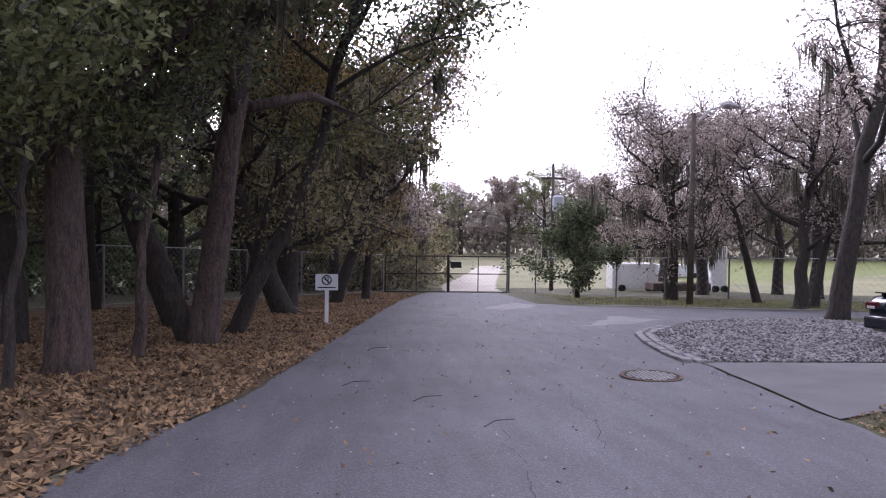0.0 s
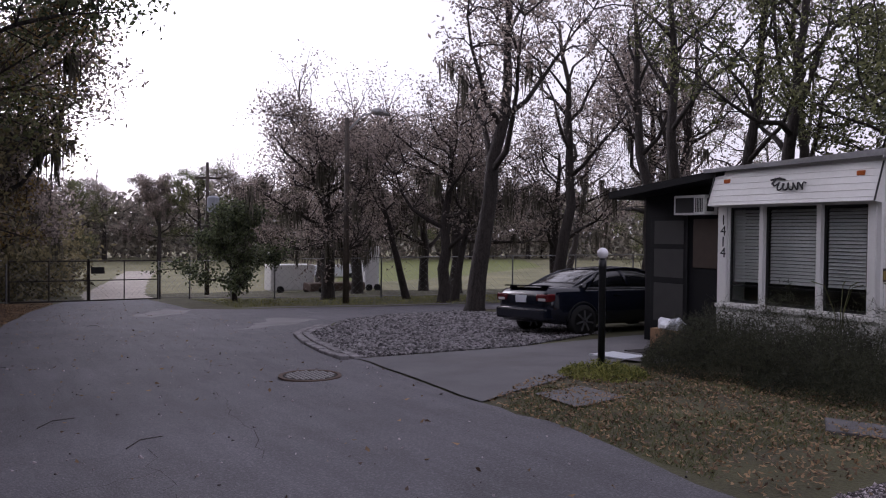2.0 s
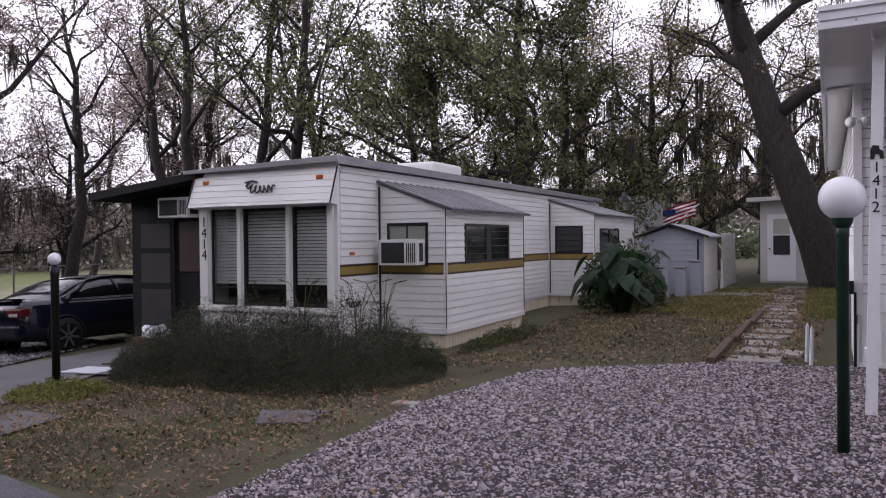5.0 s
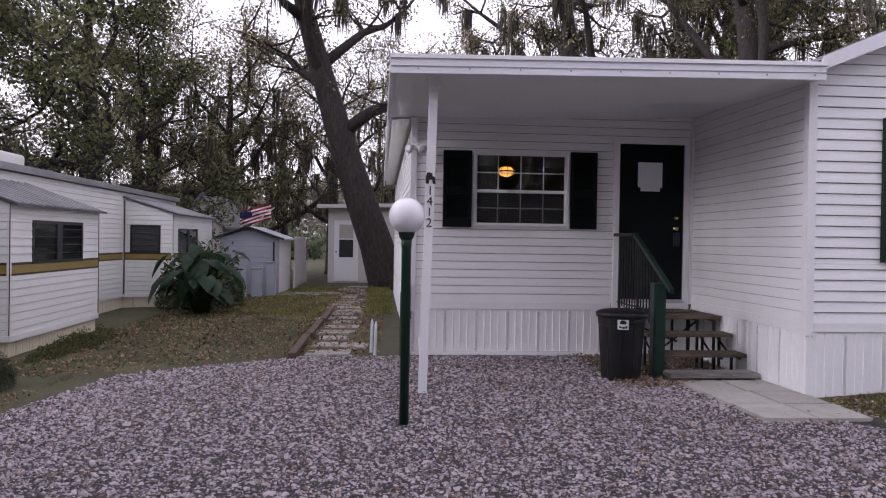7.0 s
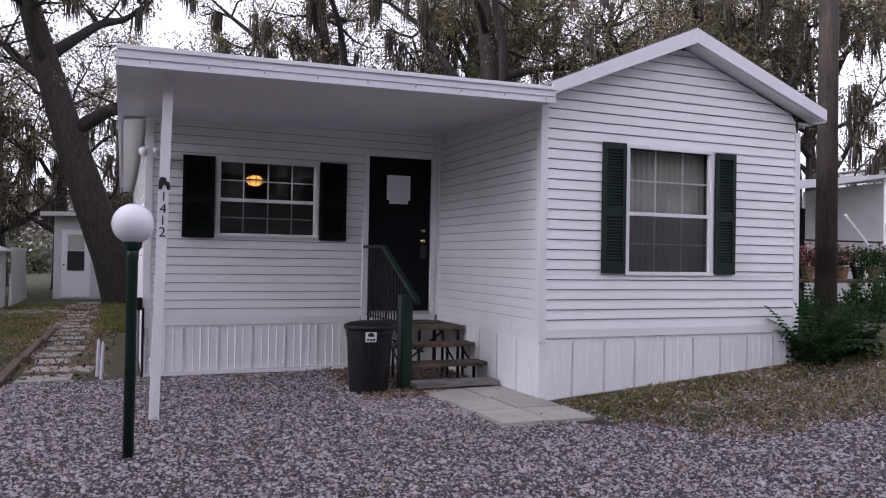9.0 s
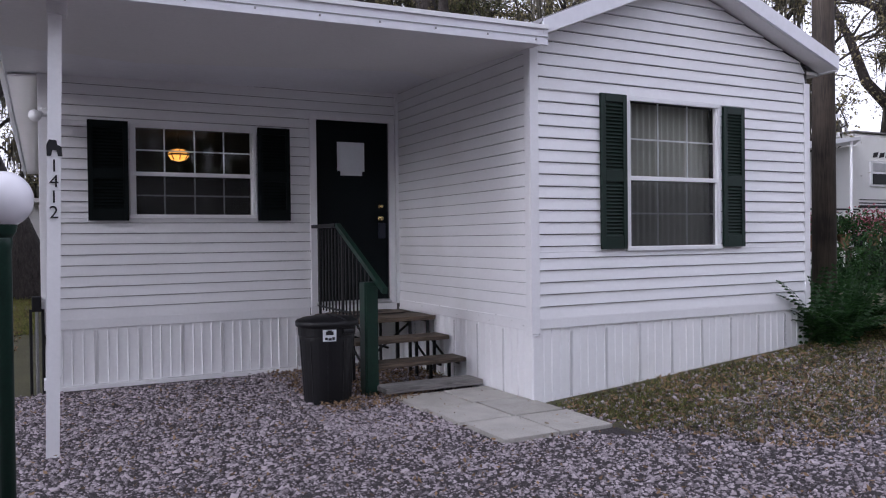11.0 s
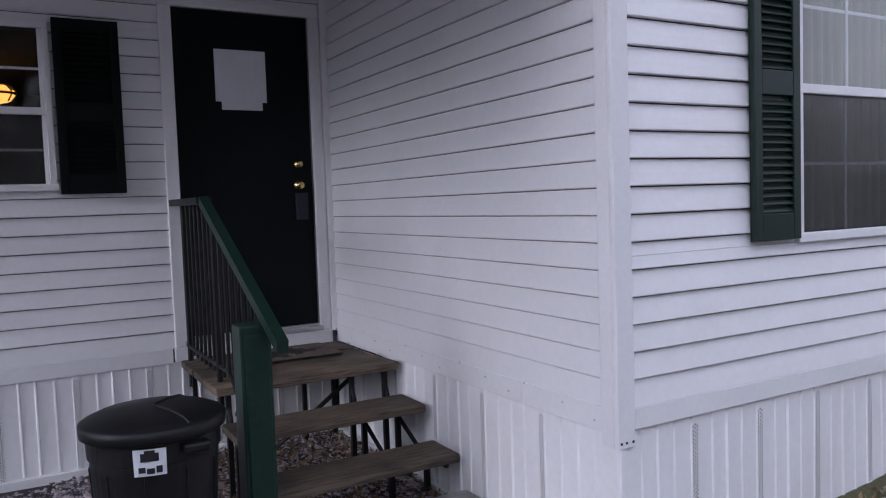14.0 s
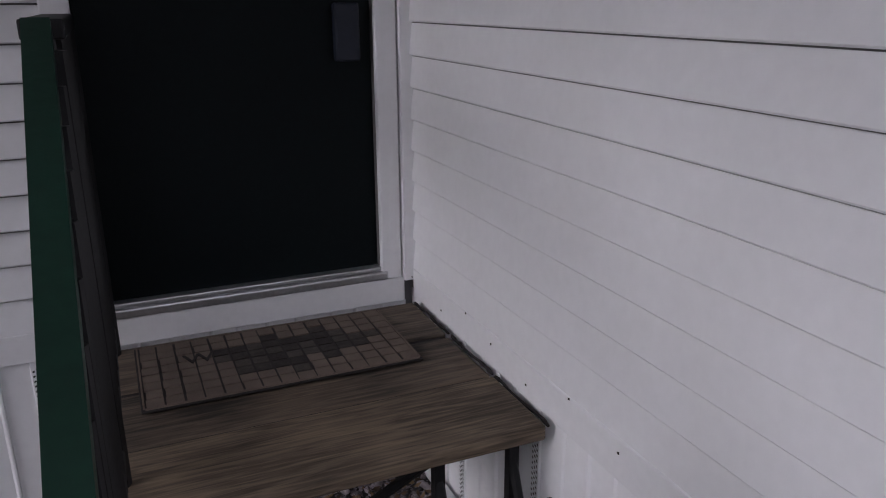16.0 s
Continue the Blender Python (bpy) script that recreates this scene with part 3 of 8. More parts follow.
ROAD = [(30, -3.6), (-5.5, -3.85), (-7.5, -3.71), (-8.5, -3.4), (-9.4, -3.29), (-10.5, -3.26), (-12.1, -3.0), (-14.3, -2.74), (-15.3, -2.64), (-16.95, -2.34), (-18.5, -1.95), (-19.6, -1.4), (-20.4, -0.7), (-22.0, 0.3), (-23.2, 2.2), (-23.6, 5.2), (-23.0, 12), (-20, 40), (-24, 40), (-26.6, 8.0), (-27.5, 4.3), (-29.2, 1.4), (-29.4, 0.0), (-31, -1.2), (-36, -0.9), (-42.4, -0.6), (-42.4, -4.0), (-39.4, -4.7), (-33, -5.9), (-26.8, -6.75), (-18.0, -7.8), (-13.4, -8.35), (-11.4, -8.65), (-9.7, -9.15), (-7, -9.5), (30, -10.5)]
patch("road", ROAD, 0.012, M_ASPHALT, "worn grey asphalt lane with scattered leaf debris", "road", rough_edge=0.10)
patch("track", [(-42.4, -3.2), (-42.4, -0.2), (-50, 0.6), (-62, 3.0), (-75, 6), (-75, 3.5), (-62, 0.5), (-50, -2.6)], 0.012, M_SAND, "pale sandy track beyond the gate", "track", rough_edge=0.3)
patch("field", [(-49, -9), (-49, 8), (-44, 14), (-36, 22), (-30, 60), (-140, 120), (-140, -30)], 0.006, M_FIELD, "pale grassy field beyond the fence", "field", rough_edge=0.5)
LITTER = [(30, -10.6), (-7, -9.6), (-9.7, -9.22), (-11.4, -8.72), (-13.4, -8.42), (-18.0, -7.87), (-26.8, -6.82), (-33, -5.97), (-39.4, -4.8), (-42.2, -4.6), (-42.2, -6.5), (-26, -17.5), (-10, -24), (30, -24)]
patch("leaf_strip", LITTER, 0.008, M_LITTER_BED, "ground under the oaks covered in brown leaves", "ground", rough_edge=0.15)
ISLAND = [(-14.4, -2.70), (-15.3, -2.58), (-16.95, -2.26), (-18.5, -1.85), (-19.5, -1.3), (-20.3, -0.6), (-21.9, 0.35), (-23.1, 2.2), (-23.4, 5.0), (-18, 4.6), (-15.5, 3.2), (-14.3, 0.2)]
patch("gravel_island", ISLAND, 0.02, M_GRAVELBED, "grey crushed-stone parking bay with a cobbled rim", "gravel", rough_edge=0.12)
DRIVE = [(-10.45, -3.24), (-12.1, -2.97), (-14.35, -2.70), (-14.2, -0.07), (-14.5, 2.6), (-14.4, 3.2), (-12.1, 3.0), (-12.0, 0.2), (-11.2, -1.6)]
patch("driveway", DRIVE, 0.018, M_CONCRETE, "stained grey concrete driveway apron", "driveway", rough_edge=0.06)
GRAVEL = [(-6.9, -3.78), (-6.95, -2.1), (-7.05, -0.6), (-6.7, 1.2), (-4.95, 2.5), (-4.0, 2.55), (-3.55, 2.68), (-0.02, 2.68), (-0.02, -0.3), (0.1, -1.2), (1.6, -0.95), (2.9, -0.5), (4.5, -0.4), (9, -1.5), (12, -3.7), (-5.5, -3.8)]
patch("gravel_yard", GRAVEL, 0.006, M_GRAVELBED, "loose pale and purple-grey river gravel yard", "gravel", rough_edge=0.10)
patch("kerb_walk", [(-26.4, 8.0), (-27.3, 4.3), (-29.0, 1.4), (-29.2, 0.1), (-29.6, 0.1), (-29.5, 1.5), (-27.8, 4.4), (-26.9, 8.2)], 0.05, M_CONCRETE, "pale concrete kerb strip along the side street", "kerb")
patch("worn_patch", [(-26.8, -3.2), (-28.6, -1.9), (-30.5, -1.4), (-31.5, -2.1), (-29.5, -2.9), (-28.0, -3.6)], 0.016, M_ASPHALT_OLD, "pale worn patch of old asphalt", "road", rough_edge=0.35)
patch("worn_patch", [(-20.6, -2.6), (-21.6, -1.0), (-22.9, 0.1), (-24.3, -0.6), (-22.4, -1.6)], 0.016, M_ASPHALT_OLD, "pale worn edge of old asphalt", "road", rough_edge=0.3)
patch("utility_cover_pad", [(-10.5, -2.55), (-9.7, -2.70), (-9.85, -1.95), (-10.6, -1.85)], 0.022, M_CONCRETE, "flat grey utility lid set in leafy grass", "utility lid", rough_edge=0.0)

patch("grass_bank", [(-52, 13), (-58, 26), (-72, 46), (-92, 58), (-95, 40), (-72, 22)], 0.02, M_BANK, "green grass bank in the far field", "field", rough_edge=0.4)
# loose stones
def stones(name, poly, count, size, material, label, lift=0.0, rng=RNG):
    p = spots(poly, count, rng)
    s = rng.lognormal(math.log(size), 0.32, count)
    sc = np.stack([s * rng.uniform(0.8, 1.4, count), s * rng.uniform(0.6, 1.0, count), s * rng.uniform(0.4, 0.75, count)], 1)
    pos = np.stack([p[:, 0], p[:, 1], gz_np(p[:, 0]) + lift + s * 0.22], 1)
    ob = scatter(name, pos, ROCK_V, ROCK_F, sc, rot_np(count, rng, 0.5), material, jitter=0.34, rng=rng)
    return tagged(ob, label, "gravel", kind="stuff")


def fallen(name, poly, count, size, material, label, lift=0.015, rng=RNG):
    p = spots(poly, count, rng)
    s = size * rng.uniform(0.6, 1.35, count)
    pos = np.stack([p[:, 0], p[:, 1], gz_np(p[:, 0]) + lift + rng.uniform(0, 0.02, count)], 1)
    ob = scatter(name, pos, LEAF_V, LEAF_F, np.stack([s, s * rng.uniform(0.6, 1.1, count), s * 2.5], 1), rot_np(count, rng, 0.45), material, rng=rng)
    return tagged(ob, label, "fallen leaves", kind="stuff")


def blades(name, poly, count, height, material, label, lift=0.0, rng=RNG, clump=0.0):
    p = spots(poly, count, rng)
    if clump:
        keep = np.array([noise.noise((x * 0.9, y * 0.9, 5.0)) + 0.5 * noise.noise((x * 3.1, y * 3.1, 1.0)) for x, y in p]) > clump
        p = p[keep]
    n = len(p)
    h = height * rng.uniform(0.4, 1.3, n)
    pos = np.stack([p[:, 0], p[:, 1], gz_np(p[:, 0]) + lift], 1)
    ob = scatter(name, pos, BLADE_V, BLADE_F, np.stack([np.full(n, height * 0.9), h * 1.2, h], 1), rot_np(n, rng, 0.5), material, rng=rng)
    return tagged(ob, label, "grass", kind="stuff")


stones("gravel", [(-6.9, -3.7), (-6.95, -2.1), (-7.05, -0.6), (-6.7, 1.2), (-4.95, 2.5), (-3.6, 2.6), (-1.65, 2.6), (-1.65, 0.3), (0.0, -1.2), (1.6, -0.95), (4.5, -0.5), (6, -3.7)], 170000, 0.0102, M_STONE, "loose pale and purple-grey river gravel")
stones("gravel", [(-1.75, -0.4), (-1.75, 2.66), (-0.03, 2.66), (-0.03, 1.0), (-0.9, -0.4)], 24000, 0.0112, M_STONE, "loose river gravel beside and below the steps")
stones("gravel", ISLAND, 32000, 0.020, M_STONE_DARK, "grey crushed stone of the parking bay", lift=0.015)
fallen("fallen_leaves", [(-6.9, -3.7), (-7.05, -0.6), (-4.95, 2.5), (-0.1, 2.6), (0.1, -1.2), (4.5, -0.5), (6, -3.7)], 4200, 0.035, M_LITTER, "brown leaves among the gravel", lift=0.02)
fallen("fallen_leaves", [(-7, -9.5), (-13.4, -8.36), (-26.8, -6.75), (-33, -5.9), (-40, -4.7), (-41, -6.5), (-26, -15), (-12, -16)], 62000, 0.088, M_LITTER, "thick brown oak leaf litter beside the lane")
fallen("fallen_leaves", [(20, -3.9), (-9, -3.5), (-20, -1.8), (-36, -1.2), (-40, -4.5), (-20, -7.5), (-8, -9.3)], 700, 0.055, M_LITTER, "single dead leaves on the asphalt")
fallen("fallen_leaves", [(-7.0, -3.6), (-10.4, -3.2), (-11.4, -1.9), (-11.2, 0.3), (-8, -0.4), (-7.1, 0.5)], 5500, 0.042, M_LITTER, "brown leaves on the verge")
blades("verge_grass", [(-7.0, -3.6), (-10.3, -3.15), (-11.2, -1.7), (-11.6, 0.5), (-8, -0.3), (-7.1, 1.4), (-7.2, -1.0)], 24000, 0.05, M_GRASS, "short dry verge grass", clump=-0.2)
LAWN = [(-8.3, 1.0), (-6.75, 1.35), (-5.05, 2.55), (-5.15, 15.5), (-8.2, 13), (-8.2, 5.2)]
blades("lawn_grass", LAWN, 26000, 0.06, M_GRASS, "thin olive lawn beside the trailer", clump=-0.35)
blades("weedy_lawn", [(-7.0, 8.2), (-5.0, 6.5), (-5.0, 16), (-6.4, 16)], 15000, 0.07, M_GRASS_Y, "bright weedy grass by the stepping stones")
blades("weedy_lawn", [(-4.3, 8.0), (-3.75, 8.0), (-3.7, 16), (-4.3, 16)], 4500, 0.12, M_GRASS_Y, "bright weeds beside the stepping stones")
blades("house_grass", [(0.2, -1.15), (0.1, -0.12), (3.3, -0.1), (5.0, 0.2), (6, -2.2), (0.6, -2.2)], 32000, 0.06, M_GRASS, "patchy short grass along the white skirting", clump=-0.25)
fallen("fallen_leaves", [(0.1, -1.1), (0.1, -0.1), (3.3, -0.1), (5.5, 0.0), (6, -2.6), (0.6, -2.2)], 5600, 0.045, M_LITTER, "brown leaves in the patchy grass")
stones("gravel", [(0.1, -1.1), (0.1, -0.12), (3.3, -0.1), (4.0, -0.6), (6, -2.4), (2.0, -1.4)], 2600, 0.014, M_STONE, "gravel strewn in patchy grass")
blades("field_edge_grass", [(-24, 8), (-26.3, 8.2), (-29.6, 1.6), (-30.5, 0.2), (-40, 0.9), (-36, 6), (-31, 20)], 9000, 0.12, M_GRASS_Y, "rough grass beside the fence")


blades("house_grass", [(0.2, -1.15), (0.1, -0.15), (3.3, -0.1), (5.0, 0.2), (6, -2.0), (0.8, -1.9)], 17000, 0.055, M_GRASS_Y, "fresh green tufts in the patchy grass", clump=0.0)
fallen("fallen_leaves", LAWN, 5200, 0.055, M_LITTER, "brown leaves over the thin lawn")
fallen("fallen_leaves", [(-5.1, 2.6), (-4.0, 2.6), (-3.8, 16), (-5.2, 16)], 2600, 0.06, M_LITTER, "brown leaves on the stepping-stone path", lift=0.03)
stones("road_grit", [(15, -3.9), (-9, -3.5), (-20, -1.8), (-30, -1.6), (-38, -4.4), (-20, -7.5), (-8, -9.2), (15, -9.9)], 1600, 0.009, M_STONE, "pale grit strewn on the asphalt", lift=0.012)


fallen("fallen_leaves", [(-1.6, 0.4), (-1.6, 2.6), (-0.06, 2.6), (-0.06, 1.1), (-1.0, 0.5)], 2200, 0.040, M_LITTER, "brown leaves caught under the porch steps", lift=0.03)


def crack(name, pts, width):
    """A thin dark crack in the asphalt."""
    bm = bmesh.new()
    last = None
    for i, (x, y) in enumerate(pts):
        x2, y2 = pts[min(i + 1, len(pts) - 1)] if i + 1 < len(pts) else (2 * x - pts[i - 1][0], 2 * y - pts[i - 1][1])
        d = math.hypot(x2 - x, y2 - y)
        nx, ny = -(y2 - y) / d, (x2 - x) / d
        w = width * random.uniform(0.4, 1.2)
        q = (bm.verts.new((x + nx * w, y + ny * w, ground_z(x) + 0.0165)), bm.verts.new((x - nx * w, y - ny * w, ground_z(x) + 0.0165)))
        if last:
            f = bm.faces.new((last[0], last[1], q[1], q[0]))
            f.normal_update()
            if f.normal.z < 0:
                f.normal_flip()
        last = q
    tagged(link_bm(name, bm, M_MATDARK), "thin dark crack in the worn asphalt", "crack", group="cracks in the lane")


for x0, y0, x1, y1 in ((-8.2, -6.4, -10.2, -6.3), (-9.5, -5.6, -12.5, -5.2), (-13.5, -6.6, -18, -5.6), (-9.0, -7.6, -9.6, -6.2), (-19.5, -4.2, -24.5, -3.9), (-16.0, -3.4, -16.6, -6.8)):
    n = 16
    crack("asphalt_crack", [(x0 + (x1 - x0) * k / n + random.uniform(-0.05, 0.05), y0 + (y1 - y0) * k / n + random.uniform(-0.06, 0.06)) for k in range(n + 1)], 0.0024)


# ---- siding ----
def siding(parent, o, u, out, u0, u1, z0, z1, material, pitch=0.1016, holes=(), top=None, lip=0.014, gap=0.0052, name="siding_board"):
    """Lapped boards on a wall plane: o is a point of it, u its level direction, out its outward normal. top(z) gives the ends at a height."""
    o, u, out = Vector(o), Vector(u), Vector(out)
    z = z0
    while z < z1 - 0.005:
        zt = min(z + pitch, z1)
        cuts = sorted({z, zt, *[h[2] for h in holes if z < h[2] < zt], *[h[3] for h in holes if z < h[3] < zt]})
        for za, zb in zip(cuts, cuts[1:]):
            if zb - za < 0.004:
                continue
            spans = [(u0, u1)]
            for a, b, c, d in holes:
                if c < zb - 0.001 and d > za + 0.001:
                    spans = [s for x, y in spans for s in ((x, min(y, a)), (max(x, b), y)) if s[1] - s[0] > 0.01]
            for x, y in spans:
                xa, ya, xb, yb = x, y, x, y
                if top:
                    (l0, r0), (l1, r1) = top(za), top(zb)
                    xa, ya, xb, yb = max(x, l0), min(y, r0), max(x, l1), min(y, r1)
                    if ya - xa < 0.03:
                        continue
                    if yb <= xb:
                        xb = yb = (xb + yb) / 2
                def d_at(zz):
                    return 0.003 + lip * max(0.0, 1 - (zz - z) / pitch) ** 0.8
                def P3(uu, dd, zz):
                    return o + u * uu + out * dd + Vector((0, 0, zz))
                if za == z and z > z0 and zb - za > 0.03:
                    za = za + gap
                bm = bmesh.new()
                zm = za + (zb - za) * 0.5
                xm, ym = (xa + xb) / 2, (ya + yb) / 2
                lo = [P3(xa, -0.01, za), P3(xa, d_at(za) - 0.003, za), P3(xa, d_at(za), za + 0.004), P3(xm, d_at(zm), zm), P3(xb, d_at(zb), zb), P3(xb, -0.01, zb)]
                hi = [P3(ya, -0.01, za), P3(ya, d_at(za) - 0.003, za), P3(ya, d_at(za), za + 0.004), P3(ym, d_at(zm), zm), P3(yb, d_at(zb), zb), P3(yb, -0.01, zb)]
                a = [bm.verts.new(v) for v in lo]
                b = [bm.verts.new(v) for v in hi]
                for i in range(6):
                    bm.faces.new((a[i], a[(i + 1) % 6], b[(i + 1) % 6], b[i]))
                bm.faces.new(a[::-1])
                bm.faces.new(b)
                bmesh.ops.recalc_face_normals(bm, faces=bm.faces[:])
                part(name, bm, material, parent)
        z = zt


def skirting(parent, o, u, out, u0, u1, z0f, z1, material, panel=0.2, vent_every=3, vent_first=1):
    """Upright vinyl skirting panels with ribs and perforated strips; z0f gives the ground height along the wall."""
    o, u, out = Vector(o), Vector(u), Vector(out)
    n = max(1, round((u1 - u0) / panel))
    w = (u1 - u0) / n
    for i in range(n):
        a, b = u0 + i * w, u0 + (i + 1) * w
        prof = [(a, 0.004), (a + 0.003, 0.010), (a + 0.037, 0.010), (a + 0.040, 0.004)]
        for f, hgt in ((0.33, 0.009), (0.54, 0.012), (0.78, 0.009)):
            prof += [(a + w * f - 0.010, 0.004), (a + w * f - 0.003, hgt), (a + w * f + 0.003, hgt), (a + w * f + 0.006, 0.003)]
        prof.append((b, 0.004))
        bm = bmesh.new()
        lo = [bm.verts.new(o + u * p + out * (q + 0.008 * noise.noise((p * 3.7, 0.4, 0))) + Vector((0, 0, z0f(p)))) for p, q in prof]
        hi = [bm.verts.new(o + u * p + out * q + Vector((0, 0, z1))) for p, q in prof]
        for p, z, row in ((b, z0f(b), lo), (a, z0f(a), lo), (b, z1, hi), (a, z1, hi)):
            row.append(bm.verts.new(o + u * p - out * 0.02 + Vector((0, 0, z))))
        m = len(lo)
        for k in range(m):
            bm.faces.new((lo[k], lo[(k + 1) % m], hi[(k + 1) % m], hi[k]))
        bm.faces.new(lo[::-1])
        bm.faces.new(hi)
        bmesh.ops.recalc_face_normals(bm, faces=bm.faces[:])
        p = part("skirting_panel", bm, material, parent)
        if i % vent_every == vent_first:
            bm = bmesh.new()
            c = a + 0.02
            for r in range(int((z1 - z0f(c) - 0.05) / 0.016)):
                for k in (0, 1, 2):
                    zz = z0f(c) + 0.03 + r * 0.016 + (0.008 if k == 1 else 0)
                    q = o + u * (c + (k - 1) * 0.0105) + out * (0.0112 + 0.008 * noise.noise((c * 3.7, 0.4, 0)) * (1 - (zz - z0f(c)) / (z1 - z0f(c))))
                    vs = [bm.verts.new(q + u * dx + Vector((0, 0, zz + dz))) for dx, dz in ((-0.0028, -0.0045), (0.0034, -0.001), (0.0028, 0.005), (-0.0034, 0.002))]
                    f = bm.faces.new(vs)
                    if f.normal.dot(out) < 0:
                        f.normal_flip()
            tagged(part("vent_strip", bm, M_SCREEN, p), kind="stuff")


def wall_with_holes(name, parent, axis, a0, a1, p0, p1, z0, z1, holes, material):
    """A thick wall in one mesh with openings through it. axis: the direction it runs along; holes: (a0, a1, z0, z1)."""
    bm = bmesh.new()
    def put(u0, u1, za, zb):
        if u1 - u0 > 0.001 and zb - za > 0.001:
            box(bm, *((u0, u1, p0, p1) if axis == "x" else (p0, p1, u0, u1)), za, zb)
    cur = a0
    for a, b, c, d in sorted(holes):
        put(cur, a, z0, z1)
        put(a, b, z0, c)
        put(a, b, d, z1)
        cur = b
    put(cur, a1, z0, z1)
    return part(name, bm, material, parent)


def sash_window(parent, x0, x1, y, z0, z1, cols, rows_top, rows_bottom, out=-1, frame=M_TRIM, meet=0.47):
    """A two-sash window facing along y with frame, meeting rail, glazing bars and panes."""
    w = part("window", boxm(x0 - 0.035, x1 + 0.035, y - 0.028, y - 0.004, z1, z1 + 0.035, 0.003), frame, parent, "white vinyl double-hung window")
    part("window_frame", boxm(x0 - 0.035, x0, y - 0.028, y - 0.004, z0, z1, 0.003), frame, w)
    part("window_frame", boxm(x1, x1 + 0.035, y - 0.028, y - 0.004, z0, z1, 0.003), frame, w)
    part("window_sill", boxm(x0 - 0.045, x1 + 0.045, y - 0.038, y - 0.002, z0 - 0.04, z0, 0.004), frame, w)
    zm = z0 + (z1 - z0) * meet
    part("meeting_rail", boxm(x0, x1, y - 0.02, y + 0.02, zm - 0.02, zm + 0.02, 0.003), frame, w)
    for side in (x0, x1 - 0.022):
        part("sash_stile", boxm(side, side + 0.022, y - 0.008, y + 0.02, z0, z1, 0.002), frame, w)
    for za, zb, rows, yy in ((z0, zm - 0.02, rows_bottom, y + 0.012), (zm + 0.02, z1, rows_top, y + 0.004)):
        pane = part("pane", boxm(x0 + 0.02, x1 - 0.02, yy, yy + 0.004, za, zb), M_GLASS, w)
        pane.visible_shadow = False
        for i in range(1, cols):
            xx = x0 + (x1 - x0) * i / cols
            if rows:
                part("glazing_bar", boxm(xx - 0.007, xx + 0.007, yy + 0.006, yy + 0.012, za, zb), frame, w)
        for j in range(1, rows):
            zz = za + (zb - za) * j / rows
            part("glazing_bar", boxm(x0, x1, yy + 0.0135, yy + 0.019, zz - 0.007, zz + 0.007), frame, w)
    if meet:
        part("insect_screen", boxm(x0 + 0.02, x1 - 0.02, y - 0.006, y - 0.004, z0, zm - 0.02), M_MESH, w, "dark insect screen")
    return w


def louvre_shutter(parent, x0, x1, y, z0, z1, material, label):
    s = part("shutter", boxm(x0, x1, y - 0.018, y - 0.012, z0, z1), material, parent, label)
    part("stile", boxm(x0, x0 + 0.045, y - 0.04, y - 0.018, z0, z1, 0.003), material, s)
    part("stile", boxm(x1 - 0.045, x1, y - 0.04, y - 0.018, z0, z1, 0.003), material, s)
    zm = z0 + (z1 - z0) * 0.47
    for a, b in ((z0, z0 + 0.11), (zm - 0.05, zm + 0.05), (z1 - 0.07, z1)):
        part("rail", boxm(x0 + 0.045, x1 - 0.045, y - 0.039, y - 0.018, a, b, 0.003), material, s)
    for a, b in ((z0 + 0.11, zm - 0.05), (zm + 0.05, z1 - 0.07)):
        z = a + 0.012
        while z < b - 0.01:
            part("slat", prismm([(y - 0.036, z - 0.006), (y - 0.034, z - 0.009), (y - 0.019, z + 0.009), (y - 0.019, z + 0.014)], "x", x0 + 0.045, x1 - 0.045), material, s)
            z += 0.031
    return s


# ---- white mobile home ----
home = tagged(empty("mobile_home"), "white vinyl-sided mobile home with dark shutters and a covered porch", "house")
GX1, APX, APZ, EVZ, PW = 3.42, 1.74, 3.69, 3.06, 2.72
W_F = (1.04, 2.12, 1.26, 2.56)      # gable window
W_P = (-2.82, -1.66, 1.62, 2.47)    # porch window
D_P = (-0.97, -0.12, 0.66, 2.66)    # door


def gable_ends(z):
    if z <= EVZ:
        return (0.0, GX1)
    t = (z - EVZ) / (APZ - EVZ)
    return (APX * t, GX1 - (GX1 - APX) * t)


front = wall_with_holes("front_wall", home, "x", 0.0, GX1, 0.0, 0.09, 0.45, EVZ, [W_F], M_GAP_SHADE)
part("gable", prismm([(0, EVZ), (GX1, EVZ), (APX, APZ)], "y", 0.001, 0.09), M_GAP_SHADE, front)
siding(front, (0, 0, 0), (1, 0, 0), (0, -1, 0), 0.055, GX1 - 0.05, 0.66, APZ - 0.02, M_VINYL, lip=0.017, holes=[(W_F[0] - 0.035, W_F[1] + 0.035, W_F[2] - 0.04, W_F[3] + 0.035)], top=gable_ends)
side = part("porch_side_wall", boxm(0.0, 0.09, 0.09, PW, 0.45, 3.1), M_GAP_SHADE_PALE, home)
siding(side, (0, 0, 0), (0, 1, 0), (-1, 0, 0), 0.06, PW - 0.03, 0.66, 3.08, M_VINYL, lip=0.011, gap=0.0038)
porch_wall = wall_with_holes("porch_wall", home, "x", -3.62, 0.0, PW, PW + 0.09, 0.4, 3.1, [W_P, D_P], M_GAP_SHADE_PALE)
siding(porch_wall, (0, PW, 0), (1, 0, 0), (0, -1, 0), -3.56, -0.03, 0.62, 3.06, M_VINYL, lip=0.014, holes=[(W_P[0] - 0.035, W_P[1] + 0.035, W_P[2] - 0.04, W_P[3] + 0.035), (D_P[0] - 0.075, D_P[1] + 0.075, 0.4, D_P[3] + 0.06)])
